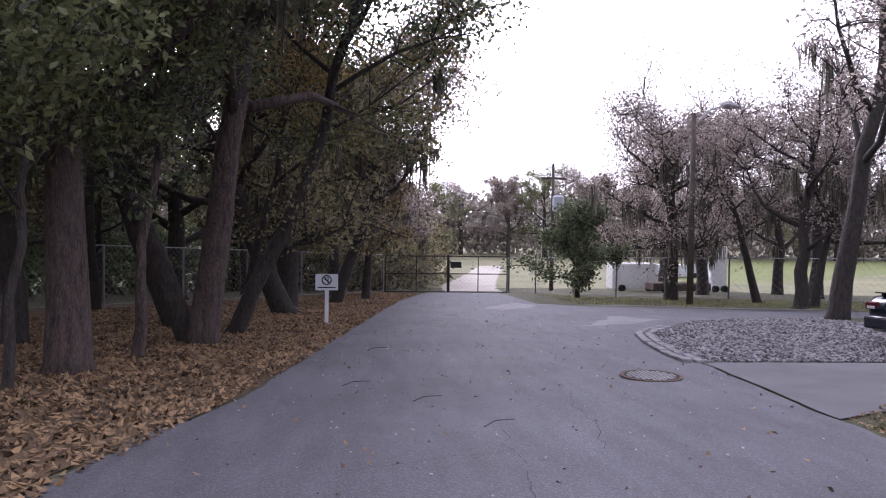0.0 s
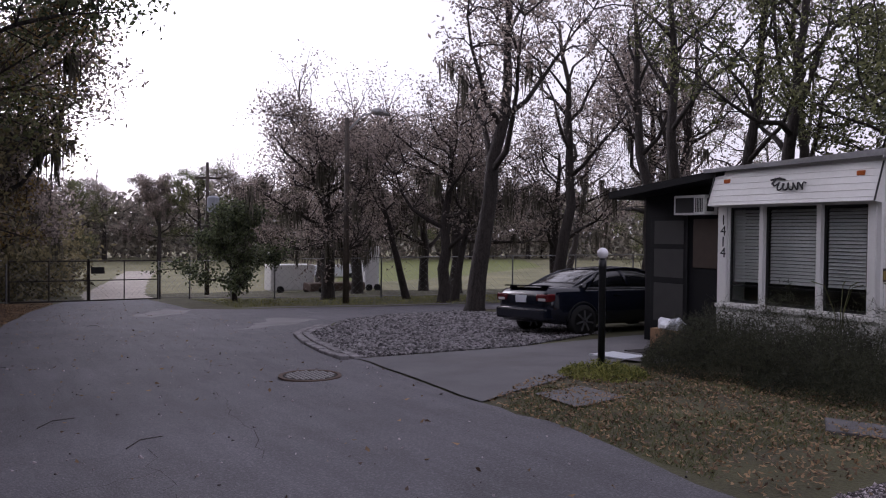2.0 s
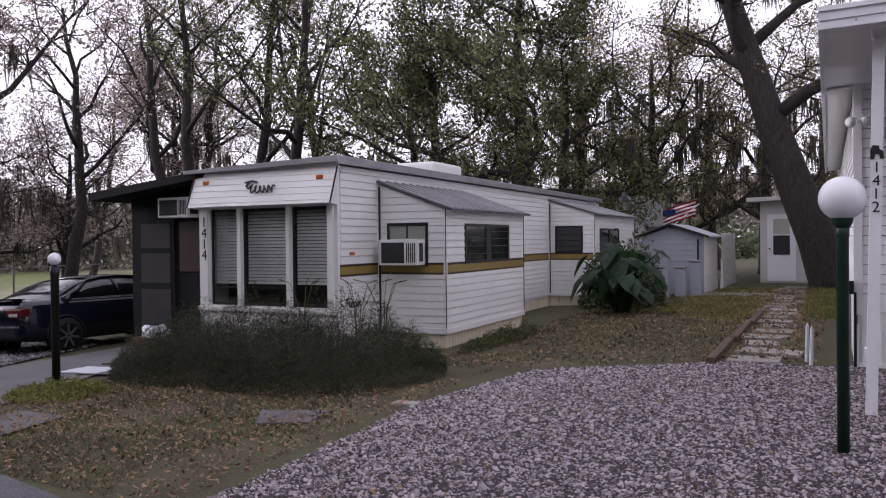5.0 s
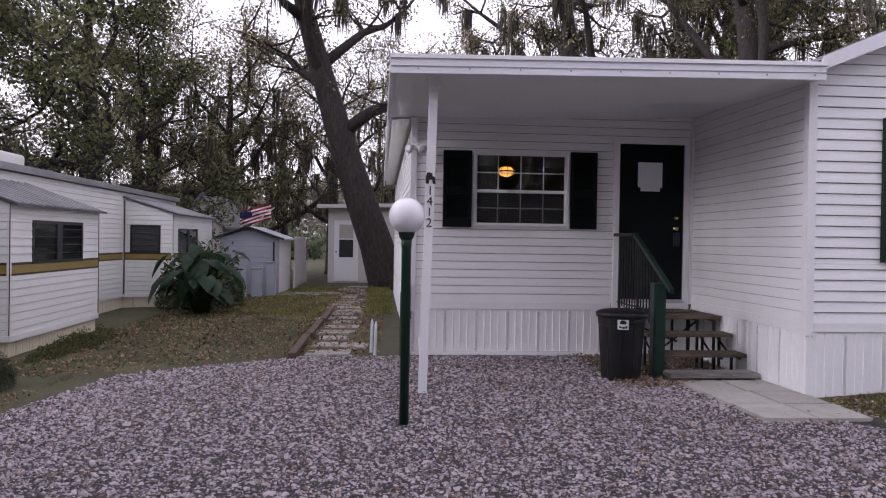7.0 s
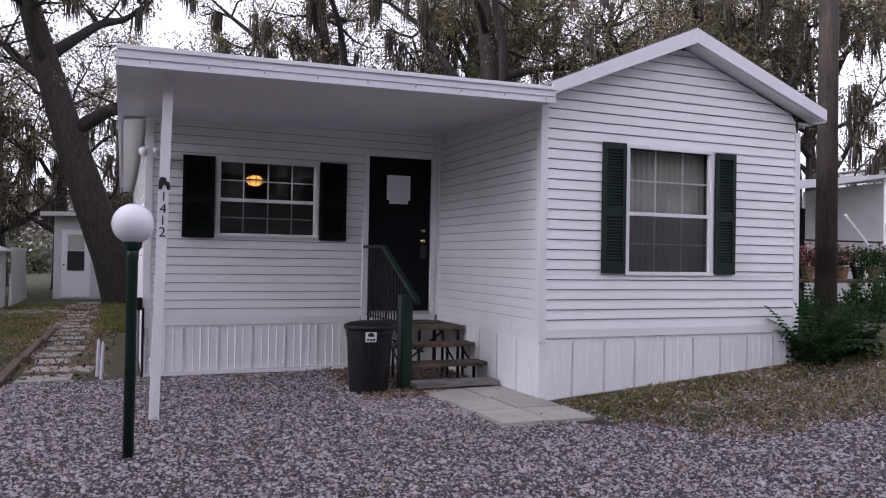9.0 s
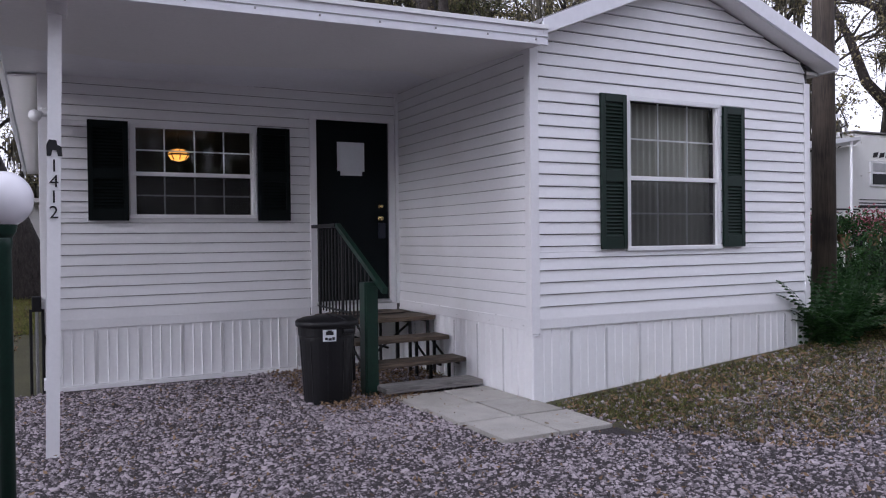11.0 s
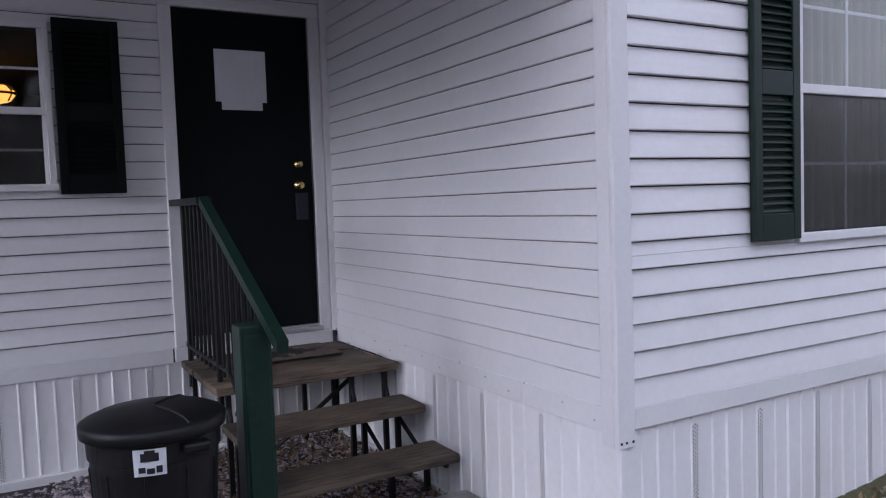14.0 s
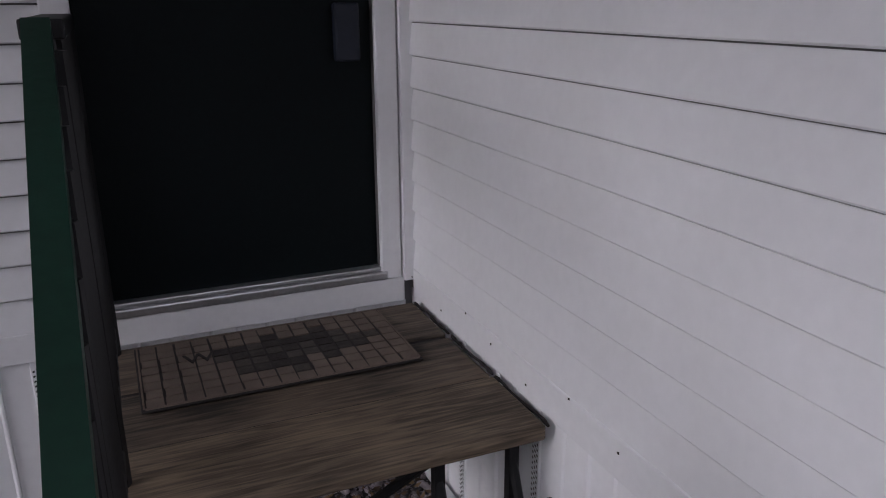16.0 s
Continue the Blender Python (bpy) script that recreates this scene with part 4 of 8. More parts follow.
left_wall = part("left_wall", boxm(-3.62, -3.53, PW + 0.09, 14.0, 0.4, 2.9), M_GAP_SHADE, home)
siding(left_wall, (-3.62, 0, 0), (0, -1, 0), (-1, 0, 0), -14.0, -PW - 0.06, 0.62, 2.85, M_VINYL, pitch=0.1016)
part("right_wall", boxm(GX1 - 0.09, GX1, 0.09, 14.0, 0.3, EVZ), M_VINYL, home)
part("back_wall", boxm(-3.53, GX1 - 0.09, 13.9, 14.0, 0.3, 2.9), M_VINYL, home)
# Inner surfaces coloured near black so the room reads as unlit.
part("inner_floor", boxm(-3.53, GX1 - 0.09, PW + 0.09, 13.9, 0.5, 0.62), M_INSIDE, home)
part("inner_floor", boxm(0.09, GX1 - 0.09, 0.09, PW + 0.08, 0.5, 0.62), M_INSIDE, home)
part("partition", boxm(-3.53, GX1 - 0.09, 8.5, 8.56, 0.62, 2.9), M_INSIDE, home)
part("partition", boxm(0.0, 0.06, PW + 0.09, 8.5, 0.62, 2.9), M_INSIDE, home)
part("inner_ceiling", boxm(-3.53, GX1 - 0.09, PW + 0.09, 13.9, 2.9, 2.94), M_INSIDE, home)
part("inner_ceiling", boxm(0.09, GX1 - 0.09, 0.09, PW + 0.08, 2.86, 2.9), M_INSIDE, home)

# trims
for nm, b in (("corner_post", (-0.022, 0.062, -0.022, 0.0, 0.52, 2.98)), ("corner_post", (-0.022, 0.0, 0.0, 0.07, 0.52, 3.0)),
              ("corner_post", (GX1 - 0.06, GX1 + 0.02, -0.022, 0.0, 0.55, 2.9)), ("corner_post", (-3.642, -3.555, PW - 0.022, PW, 0.5, 2.95)),
              ("corner_post", (-3.642, -3.62, PW, PW + 0.07, 0.5, 2.9)), ("inside_corner", (-0.045, -0.002, PW - 0.045, PW - 0.01, 0.62, 3.05))):
    part(nm, boxm(*b, 0.004), M_TRIM, home)
part("starter_band", boxm(0.062, GX1 - 0.06, -0.020, -0.002, 0.58, 0.663, 0.004), M_TRIM, home)
part("starter_band", boxm(-0.020, -0.002, 0.07, 0.58, 0.565, 0.663, 0.004), M_TRIM, home)
part("starter_band", boxm(-0.018, -0.002, 0.585, PW - 0.05, 0.565, 0.663, 0.004), M_TRIM, home)
part("starter_band", boxm(-3.555, -1.06, PW - 0.018, PW - 0.002, 0.53, 0.623, 0.004), M_TRIM, home)
skirting(home, (0, 0, 0), (1, 0, 0), (0, -1, 0), -0.016, GX1, lambda p: ground_z(p) - 0.02, 0.585, M_SKIRT, panel=0.395, vent_every=1, vent_first=0)
skirting(home, (0, 0, 0), (0, 1, 0), (-1, 0, 0), -0.016, PW, lambda p: -0.07, 0.575, M_SKIRT, panel=0.46, vent_every=1, vent_first=0)
skirting(home, (0, PW - 0.0, 0), (1, 0, 0), (0, -1, 0), -3.6, -0.03, lambda p: -0.06, 0.535, M_SKIRT, panel=0.39, vent_every=1, vent_first=0)
skirting(home, (-3.62, 0, 0), (0, -1, 0), (-1, 0, 0), -14.0, -PW, lambda p: -0.05, 0.6, M_SKIRT, panel=0.3, vent_every=4)
part("ground_channel", boxm(-3.6, -0.05, PW - 0.05, PW - 0.018, -0.06, 0.0, 0.004), M_TRIM, home)
part("ground_channel", boxm(-0.05, -0.018, 0.0, PW - 0.05, -0.06, -0.02, 0.004), M_TRIM, home)

for k in range(14):
    yy = 0.15 + k * 0.19 + random.uniform(-0.05, 0.05)
    part("nail_mark", boxm(-0.0215, -0.0195, yy, yy + 0.005, 0.60 + 0.03 * (k % 3), 0.605 + 0.03 * (k % 3)), M_RUST, home)
for x in (-0.012, 0.012, 0.045):
    part("corner_screw", boxm(x, x + 0.008, -0.025, -0.021, 0.537, 0.545), M_BLACKMETAL, home)

# windows, shutters, door
sash_window(home, *W_F[:2], 0.0, *W_F[2:], 3, 2, 2)
sash_window(home, *W_P[:2], PW, *W_P[2:], 4, 2, 2)
louvre_shutter(home, 0.70, 0.985, -0.014, 1.24, 2.60, M_SHUTTER, "dark green louvred shutter")
louvre_shutter(home, 2.175, 2.455, -0.014, 1.24, 2.58, M_SHUTTER, "dark green louvred shutter")
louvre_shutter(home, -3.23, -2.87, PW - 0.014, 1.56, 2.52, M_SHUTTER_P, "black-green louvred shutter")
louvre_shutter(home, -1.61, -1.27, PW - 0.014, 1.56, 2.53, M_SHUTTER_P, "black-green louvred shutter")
# curtains in the gable window
for k in range(15):
    x = W_F[0] + 0.02 + k * 0.075
    bm = bmesh.new()
    zlo = 1.2
    cols = []
    for j in range(7):
        a = j / 6
        cols.append((x + a * 0.075, 0.16 + 0.018 * math.sin(a * 6.283)))
    lo = [bm.verts.new((p, q, zlo)) for p, q in cols]
    hi = [bm.verts.new((p, q, 2.62)) for p, q in cols]
    for j in range(6):
        bm.faces.new((lo[j], lo[j + 1], hi[j + 1], hi[j]))
    part("curtain_fold", bm, M_CURTAIN, home, smooth=True)

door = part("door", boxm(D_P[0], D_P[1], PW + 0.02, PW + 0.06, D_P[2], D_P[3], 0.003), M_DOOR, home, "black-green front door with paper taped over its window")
for b in ((D_P[0] - 0.075, D_P[0], D_P[2] - 0.03, D_P[3]), (D_P[1], D_P[1] + 0.07, D_P[2] - 0.03, D_P[3]), (D_P[0] - 0.075, D_P[1] + 0.07, D_P[3], D_P[3] + 0.06)):
    part("door_casing", boxm(b[0], b[1], PW - 0.03, PW + 0.0, b[2], b[3], 0.005), M_TRIM, door)
part("threshold", boxm(D_P[0] - 0.02, D_P[1] + 0.02, PW - 0.035, PW + 0.06, D_P[2] - 0.03, D_P[2], 0.006), M_ALU, door)
part("threshold_lip", boxm(D_P[0], D_P[1], PW - 0.02, PW + 0.02, D_P[2], D_P[2] + 0.014, 0.004), M_ALU, door)
part("sill_board", boxm(D_P[0] - 0.08, D_P[1] + 0.08, PW - 0.028, PW - 0.001, D_P[2] - 0.12, D_P[2] - 0.03, 0.004), M_TRIM, door)
part("glass_paper", boxm(-0.72, -0.40, PW + 0.014, PW + 0.018, 2.11, 2.43), M_PAPER, door, "sheet of pale paper taped to the door")
part("paper_corner", boxm(-0.685, -0.43, PW + 0.012, PW + 0.015, 2.06, 2.11), M_PAPER, door)
for z, r in ((1.72, 0.022), (1.585, 0.027)):
    bm = lathe(bmesh.new(), [(r * 1.1, 0), (r * 1.1, 0.008), (r * 0.4, 0.012), (r * 0.4, 0.03), (r * 0.9, 0.04), (r * 0.85, 0.055), (r * 0.3, 0.06)], sides=16)
    bm.transform(Matrix.Translation((-0.215, PW + 0.02, z)) @ Matrix.Rotation(radians(90), 4, "X"))
    part("door_knob" if z < 1.65 else "deadbolt", bm, M_BRASS, door, "brass knob", smooth=True)
part("lock_box", boxm(-0.245, -0.165, PW - 0.02, PW + 0.015, 1.36, 1.535, 0.008), M_TAG, door, "dark lock box hung on the knob")

# porch roof and main roof
def slab(bm, c):
    """A slab from its four top corners and four bottom corners."""
    v = [bm.verts.new(p) for p in c]
    for f in ((0, 1, 2, 3), (7, 6, 5, 4), (0, 4, 5, 1), (1, 5, 6, 2), (2, 6, 7, 3), (3, 7, 4, 0)):
        bm.faces.new([v[i] for i in f])
    bmesh.ops.recalc_face_normals(bm, faces=bm.faces[:])
    return bm


FY = -0.2
part("porch_roof", slab(bmesh.new(), [(-3.9, FY, 2.96), (0.0, FY, 3.03), (0.0, 14.2, 3.25), (-3.9, 14.2, 3.05), (-3.9, FY, 2.90), (0.0, FY, 2.97), (0.0, 14.2, 3.19), (-3.9, 14.2, 2.99)]), M_FASCIA, home)
part("porch_soffit", slab(bmesh.new(), [(-3.88, FY + 0.01, 2.885), (-0.0, FY + 0.01, 2.93), (-0.0, PW - 0.02, 3.06), (-3.88, PW - 0.02, 2.96), (-3.88, FY + 0.01, 2.865), (-0.0, FY + 0.01, 2.91), (-0.0, PW - 0.02, 3.04), (-3.88, PW - 0.02, 2.94)]), M_SOFFIT, home)
part("side_soffit", slab(bmesh.new(), [(-3.88, PW, 2.90), (-3.6, PW, 2.92), (-3.6, 14.1, 2.92), (-3.88, 14.1, 2.90), (-3.88, PW, 2.88), (-3.6, PW, 2.90), (-3.6, 14.1, 2.90), (-3.88, 14.1, 2.88)]), M_SOFFIT, home)
fas = part("porch_fascia", slab(bmesh.new(), [(-3.93, FY - 0.025, 2.985), (0.02, FY - 0.025, 3.045), (0.02, FY, 3.045), (-3.93, FY, 2.985), (-3.93, FY - 0.025, 2.835), (0.02, FY - 0.025, 2.90), (0.02, FY, 2.90), (-3.93, FY, 2.835)]), M_FASCIA, home)
part("fascia_cap", slab(bmesh.new(), [(-3.94, FY - 0.04, 3.0), (0.02, FY - 0.04, 3.06), (0.02, FY + 0.05, 3.06), (-3.94, FY + 0.05, 3.0), (-3.94, FY - 0.04, 2.965), (0.02, FY - 0.04, 3.025), (0.02, FY + 0.05, 3.025), (-3.94, FY + 0.05, 2.965)]), M_TRIM, fas)
part("fascia_groove", slab(bmesh.new(), [(-3.93, FY - 0.030, 2.90), (0.02, FY - 0.030, 2.965), (0.02, FY - 0.026, 2.965), (-3.93, FY - 0.026, 2.90), (-3.93, FY - 0.030, 2.893), (0.02, FY - 0.030, 2.958), (0.02, FY - 0.026, 2.958), (-3.93, FY - 0.026, 2.893)]), M_GALV, fas)
part("left_fascia", boxm(-3.94, -3.90, FY, 14.2, 2.85, 2.99), M_FASCIA, home)
for k in range(9):
    x = -3.7 + k * 0.45
    part("fascia_screw", boxm(x, x + 0.012, FY - 0.034, FY - 0.025, 2.87 + 0.0152 * (x + 3.93), 2.882 + 0.0152 * (x + 3.93)), M_GALV, fas)
RX0, RX1, RZE, RZA = -0.02, 3.62, 3.16, 3.87
for xa, xb, za, zb in ((RX0, APX, RZE - 0.04, RZA), (RX1, APX, RZE, RZA)):
    part("roof", slab(bmesh.new(), [(xa, FY - 0.02, za), (xb, FY - 0.02, zb), (xb, 14.2, zb), (xa, 14.2, za), (xa, FY - 0.02, za - 0.03), (xb, FY - 0.02, zb - 0.03), (xb, 14.2, zb - 0.03), (xa, 14.2, za - 0.03)]), M_TROOF, home)
    part("rake_fascia", slab(bmesh.new(), [(xa, FY - 0.028, za - 0.01), (xb, FY - 0.028, zb - 0.01), (xb, FY, zb - 0.01), (xa, FY, za - 0.01), (xa, FY - 0.028, za - 0.135), (xb, FY - 0.028, zb - 0.165), (xb, FY, zb - 0.165), (xa, FY, za - 0.135)]), M_FASCIA, home)
    part("rake_soffit", slab(bmesh.new(), [(xa, FY, za - 0.12), (xb, FY, zb - 0.15), (xb, 0.0, zb - 0.15), (xa, 0.0, za - 0.12), (xa, FY, za - 0.14), (xb, FY, zb - 0.17), (xb, 0.0, zb - 0.17), (xa, 0.0, za - 0.14)]), M_SOFFIT, home)
part("eave_soffit", boxm(GX1, 3.62, 0.0, 14.0, 3.0, 3.03), M_SOFFIT, home)
part("eave_fascia", boxm(3.60, 3.64, FY, 14.2, 3.01, 3.14), M_FASCIA, home)

# floodlight and pipes at the left corner
fl = tagged(empty("flood_light", -3.58, PW - 0.05, 2.55), "white twin floodlight under the porch eave", "lamp")
part("mount", boxm(-3.62, -3.54, PW - 0.05, PW - 0.02, 2.52, 2.6, 0.01), M_TRIM, fl)
for dx in (-0.09, 0.08):
    bm = lathe(bmesh.new(), [(0.02, 0), (0.03, 0.03), (0.055, 0.10), (0.055, 0.12)], sides=14)
    bm.transform(Matrix.Translation((-3.58 + dx * 0.4, PW - 0.07, 2.55)) @ Matrix.Rotation(radians(115), 4, "X") @ Matrix.Rotation(radians(dx * 300), 4, "Y"))
    part("lamp_head", bm, M_TRIM, fl, smooth=True)
mt = tagged(empty("service_pipes", -3.68, PW - 0.02, -0.05), "grey electric box with black conduit pipes on the wall corner", "conduit")
part("box", boxm(-3.72, -3.64, PW - 0.08, PW - 0.02, 0.72, 0.86, 0.008), M_BLACKMETAL, mt)
for dx in (-0.05, 0.0, 0.05):
    part("pipe", tubem([(-3.68 + dx, PW - 0.05, -0.06), (-3.68 + dx, PW - 0.05, 0.74)], 0.014, 8), M_BLACKMETAL if dx else M_GALV, mt)

# lamp seen through the porch window
LX, LY, LZ = -1.85, 6.3, 2.60
pend = tagged(empty("pendant_lamp", LX, LY, LZ), "glowing amber caged lamp inside the front room", "lamp")
part("shade", lathe(bmesh.new(), [(0.02, LZ + 0.10), (0.10, LZ + 0.09), (0.165, LZ + 0.03), (0.17, LZ - 0.01), (0.12, LZ - 0.08), (0.02, LZ - 0.11)], LX, LY, 16), M_AMBER, pend, "amber glass shade")
part("cord", tubem([(LX, LY, LZ + 0.1), (LX, LY, 2.9)], 0.012, 6), M_BLACKMETAL, pend)
for k in range(8):
    a = k * 0.7854
    part("shade_rib", tubem([(LX + q * math.cos(a), LY + q * math.sin(a), LZ + w) for q, w in ((0.03, 0.11), (0.12, 0.09), (0.18, 0.03), (0.185, -0.01), (0.13, -0.09))], 0.009, 5), M_BLACKMETAL, pend)
part("shade_band", lathe(bmesh.new(), [(0.176, LZ - 0.012), (0.187, LZ - 0.008), (0.187, LZ + 0.012), (0.176, LZ + 0.016)], LX, LY, 16), M_BLACKMETAL, pend)

pend.scale = (0.84, 0.84, 0.84)
# porch post with house number
post = tagged(empty("porch_post", -3.59, 0.26, -0.06), "leaning white aluminium porch post carrying house number 1412", "post")
TOPX = -3.53
part("shaft", slab(bmesh.new(), [(TOPX - 0.04, 0.10, 2.90), (TOPX + 0.04, 0.10, 2.90), (TOPX + 0.04, 0.18, 2.90), (TOPX - 0.04, 0.18, 2.90), (-3.63, 0.22, -0.06), (-3.55, 0.22, -0.06), (-3.55, 0.30, -0.06), (-3.63, 0.30, -0.06)]), M_TRIM, post)
part("bracket", boxm(TOPX - 0.05, TOPX + 0.07, 0.09, 0.2, 2.80, 2.91, 0.006), M_TRIM, post)
part("splice_plate", boxm(-3.632, -3.535, 0.205, 0.30, 0.40, 0.47, 0.004), M_TRIM, post)
for k, ch in enumerate("1412"):
    z = 1.84 - k * 0.099
    xx = -3.59 + 0.06 * z / 2.9
    yy = 0.22 - 0.12 * z / 2.9 - 0.008
    lettering("digit", ch, 0.115, Matrix.Translation((xx, yy, z)) @ Matrix.Rotation(radians(90), 4, "X"), M_INK, post)
bm = prismm([(-0.045, -0.05), (-0.02, -0.05), (-0.012, -0.012), (0.012, -0.012), (0.02, -0.05), (0.045, -0.05), (0.04, 0.01), (0.016, 0.022), (0.012, 0.05), (-0.03, 0.055), (-0.046, 0.02)], "y", -0.004, 0.004)
bm.transform(Matrix.Translation((-3.548, 0.134, 1.955)))
part("badge", bm, M_INK, post, "small dark cut-out ornament")


# ---- steps ----
steps = tagged(empty("porch_steps", -0.6, 1.8, -0.05), "weathered wooden porch steps on a black steel frame", "steps")
SX0, SX1 = -1.03, -0.035
def plank(parent, y0, y1, z, name="tread", material=M_STEP, x0=SX0, x1=SX1, t=0.042):
    bm = boxm(x0 + random.uniform(-0.01, 0.01), x1 + random.uniform(-0.008, 0.006), y0, y1, z - t, z, 0.007)
    return part(name, bm, material, parent)
plank(steps, 1.09, 1.37, 0.212)
plank(steps, 1.42, 1.70, 0.39)
for k in range(3):
    plank(steps, 1.745 + k * 0.302, 1.745 + k * 0.302 + 0.287, (0.557, 0.549, 0.556)[k], "landing_board", M_STEP if k else M_STEPWORN)
part("ground_board", boxm(-1.0, -0.03, 0.78, 1.05, 0.0, 0.048, 0.006), M_GREYWOOD, steps, "grey weathered ground board")
for x in (SX1 - 0.06, SX1 - 0.26, SX0 + 0.06):
    for y, z in ((1.33, 0.17), (1.65, 0.345), (1.80, 0.51), (2.58, 0.51)):
        part("leg", boxm(x - 0.013, x + 0.013, y - 0.013, y + 0.013, -0.06, z), M_BLACKMETAL, steps)
    part("stringer", tubem([(x, 1.12, 0.155), (x, 1.40, 0.165), (x, 1.75, 0.34), (x, 1.82, 0.50), (x, 2.6, 0.50)], 0.013, 6), M_BLACKMETAL, steps)
part("brace", tubem([(SX1 - 0.26, 1.82, 0.49), (SX0 + 0.28, 2.1, 0.02)], 0.013, 6), M_BLACKMETAL, steps)
part("brace", tubem([(SX0 + 0.1, 1.82, 0.40), (SX0 + 0.5, 1.82, 0.25)], 0.013, 6), M_BLACKMETAL, steps)
# Dark strips fill the landing gaps and stand in for their shade.
for k in range(2):
    part("board_gap_shade", boxm(SX0 + 0.02, SX1 - 0.02, 2.0305 + k * 0.302, 2.0485 + k * 0.302, 0.52, 0.546), M_MATDARK, steps, "dark strip painted as shade between boards")
for k in range(3):
    yk = 1.75 + k * 0.302
    part("grime_bead", tubem([(SX1 + 0.012 + 0.006 * noise.noise((q * 9, k, 0)), yk + q, 0.55 + 0.006 * noise.noise((q * 14, k, 3))) for q in np.linspace(0, 0.285, 14)], [0.004 + 0.006 * abs(noise.noise((q * 25, k, 7))) for q in np.linspace(0, 0.285, 14)], 5), M_MATDARK, steps, "black mould along the landing edge")
RXX = -1.01
rail = tagged(empty("stair_railing", RXX, 1.8, -0.05), "green handrail with thin black balusters and a boxed newel post", "railing")
part("newel_post", boxm(RXX - 0.095, RXX + 0.035, 1.0, 1.13, -0.07, 0.968, 0.008), M_GREEN, rail, "dark green boxed newel post")
part("newel_face", boxm(RXX - 0.080, RXX + 0.020, 0.990, 1.0, -0.05, 0.93, 0.004), M_GREEN, rail)
bm = bmesh.new()
slab(bm, [(RXX - 0.006, 0.80, 0.925), (RXX + 0.042, 0.80, 0.925), (RXX + 0.024, 1.93, 1.515), (RXX - 0.024, 1.93, 1.515), (RXX - 0.006, 0.81, 0.875), (RXX + 0.042, 0.81, 0.875), (RXX + 0.024, 1.945, 1.472), (RXX - 0.024, 1.945, 1.472)])
part("handrail", bm, M_GREEN, rail)
part("level_rail", boxm(RXX - 0.032, RXX + 0.045, 1.947, 2.69, 1.475, 1.512, 0.004), M_BLACKMETAL, rail)
part("bottom_rail", tubem([(RXX + 0.03, 1.70, 0.64), (RXX + 0.03, 2.66, 0.64)], 0.011, 6), M_BLACKMETAL, rail)
part("bottom_rail", tubem([(RXX + 0.03, 1.10, 0.30), (RXX + 0.03, 1.70, 0.64)], 0.011, 6), M_BLACKMETAL, rail)
for k in range(15):
    y = 1.2 + k * 0.1
    top = 1.47 if y > 1.93 else 0.858 + (y - 0.80) * 0.535
    bot = 0.60 if y > 1.70 else 0.28 + (y - 1.1) * 0.56
    big = k in (7, 14)
    part("baluster", tubem([(RXX + 0.03, y, bot if not big else 0.4), (RXX + 0.03, y, top + 0.012)], 0.016 if big else 0.0095, 6), M_BLACKMETAL, rail)

mat_ob = tagged(empty("doormat", -0.55, 2.35, 0.556), "worn tan doormat with a dark centre on the landing", "doormat")
part("base", boxm(-0.93, -0.17, 2.20, 2.60, 0.556, 0.563, 0.003), M_MATDARK, mat_ob)
for i in range(15):
    for j in range(8):
        cx, cy = -0.895 + i * 0.0493, 2.232 + j * 0.0482
        if (cx + 0.50) ** 2 / 0.05 + (cy - 2.41) ** 2 / 0.012 < random.uniform(0.5, 1.5):
            part("worn_block", boxm(cx - 0.021, cx + 0.021, cy - 0.020, cy + 0.020, 0.562, 0.5655), M_MATWORN, mat_ob)
            continue
        part("mat_block", boxm(cx - 0.0225 + random.uniform(0, 0.004), cx + 0.0225, cy - 0.0218, cy + 0.0218 - random.uniform(0, 0.004), 0.562, 0.567), M_MAT, mat_ob)
lettering("letter", "W", 0.085, Matrix.Translation((-0.76, 2.45, 0.5678)), M_MATDARK, mat_ob)
for x in (-0.925, -0.18):
    part("mat_border", boxm(x, x + 0.005, 2.21, 2.59, 0.562, 0.568), M_MAT, mat_ob)
part("mat_border", boxm(-0.92, -0.18, 2.203, 2.207, 0.562, 0.568), M_MAT, mat_ob)
part("mat_border", boxm(-0.92, -0.18, 2.593, 2.597, 0.562, 0.568), M_MAT, mat_ob)

# pavers
for i in range(2):
    for j in range(3):
        x0, y1 = -0.94 + i * 0.475 + j * 0.03, 0.755 - j * 0.575
        pv = boxm(x0, x0 + 0.455, y1 - 0.555, y1, -0.07, -0.012 + random.uniform(-0.004, 0.006), 0.006)
        bmesh.ops.rotate(pv, verts=pv.verts, cent=(x0, y1, 0), matrix=Matrix.Rotation(radians(random.uniform(-1, 1)), 3, "Z"))
        tagged(link_bm("paving_slab", pv, M_PAVER), "square weathered concrete paving slab in gravel", "paving slab", group="slabs before the steps")

# trash can
CX, CY = -1.45, 1.02
can = tagged(empty("trash_can", CX, CY, -0.05), "black plastic trash can with a closed domed lid", "trash can")
part("barrel", lathe(bmesh.new(), [(0.195, -0.055), (0.203, -0.03), (0.236, 0.50), (0.236, 0.53), (0.245, 0.535), (0.248, 0.62)], CX, CY, 40), M_RUBBER, can, smooth=False)
part("lid", lathe(bmesh.new(), [(0.258, 0.61), (0.268, 0.615), (0.270, 0.655), (0.258, 0.664), (0.215, 0.682), (0.12, 0.695), (0.02, 0.698)], CX, CY, 40), M_RUBBER, can, smooth=True)
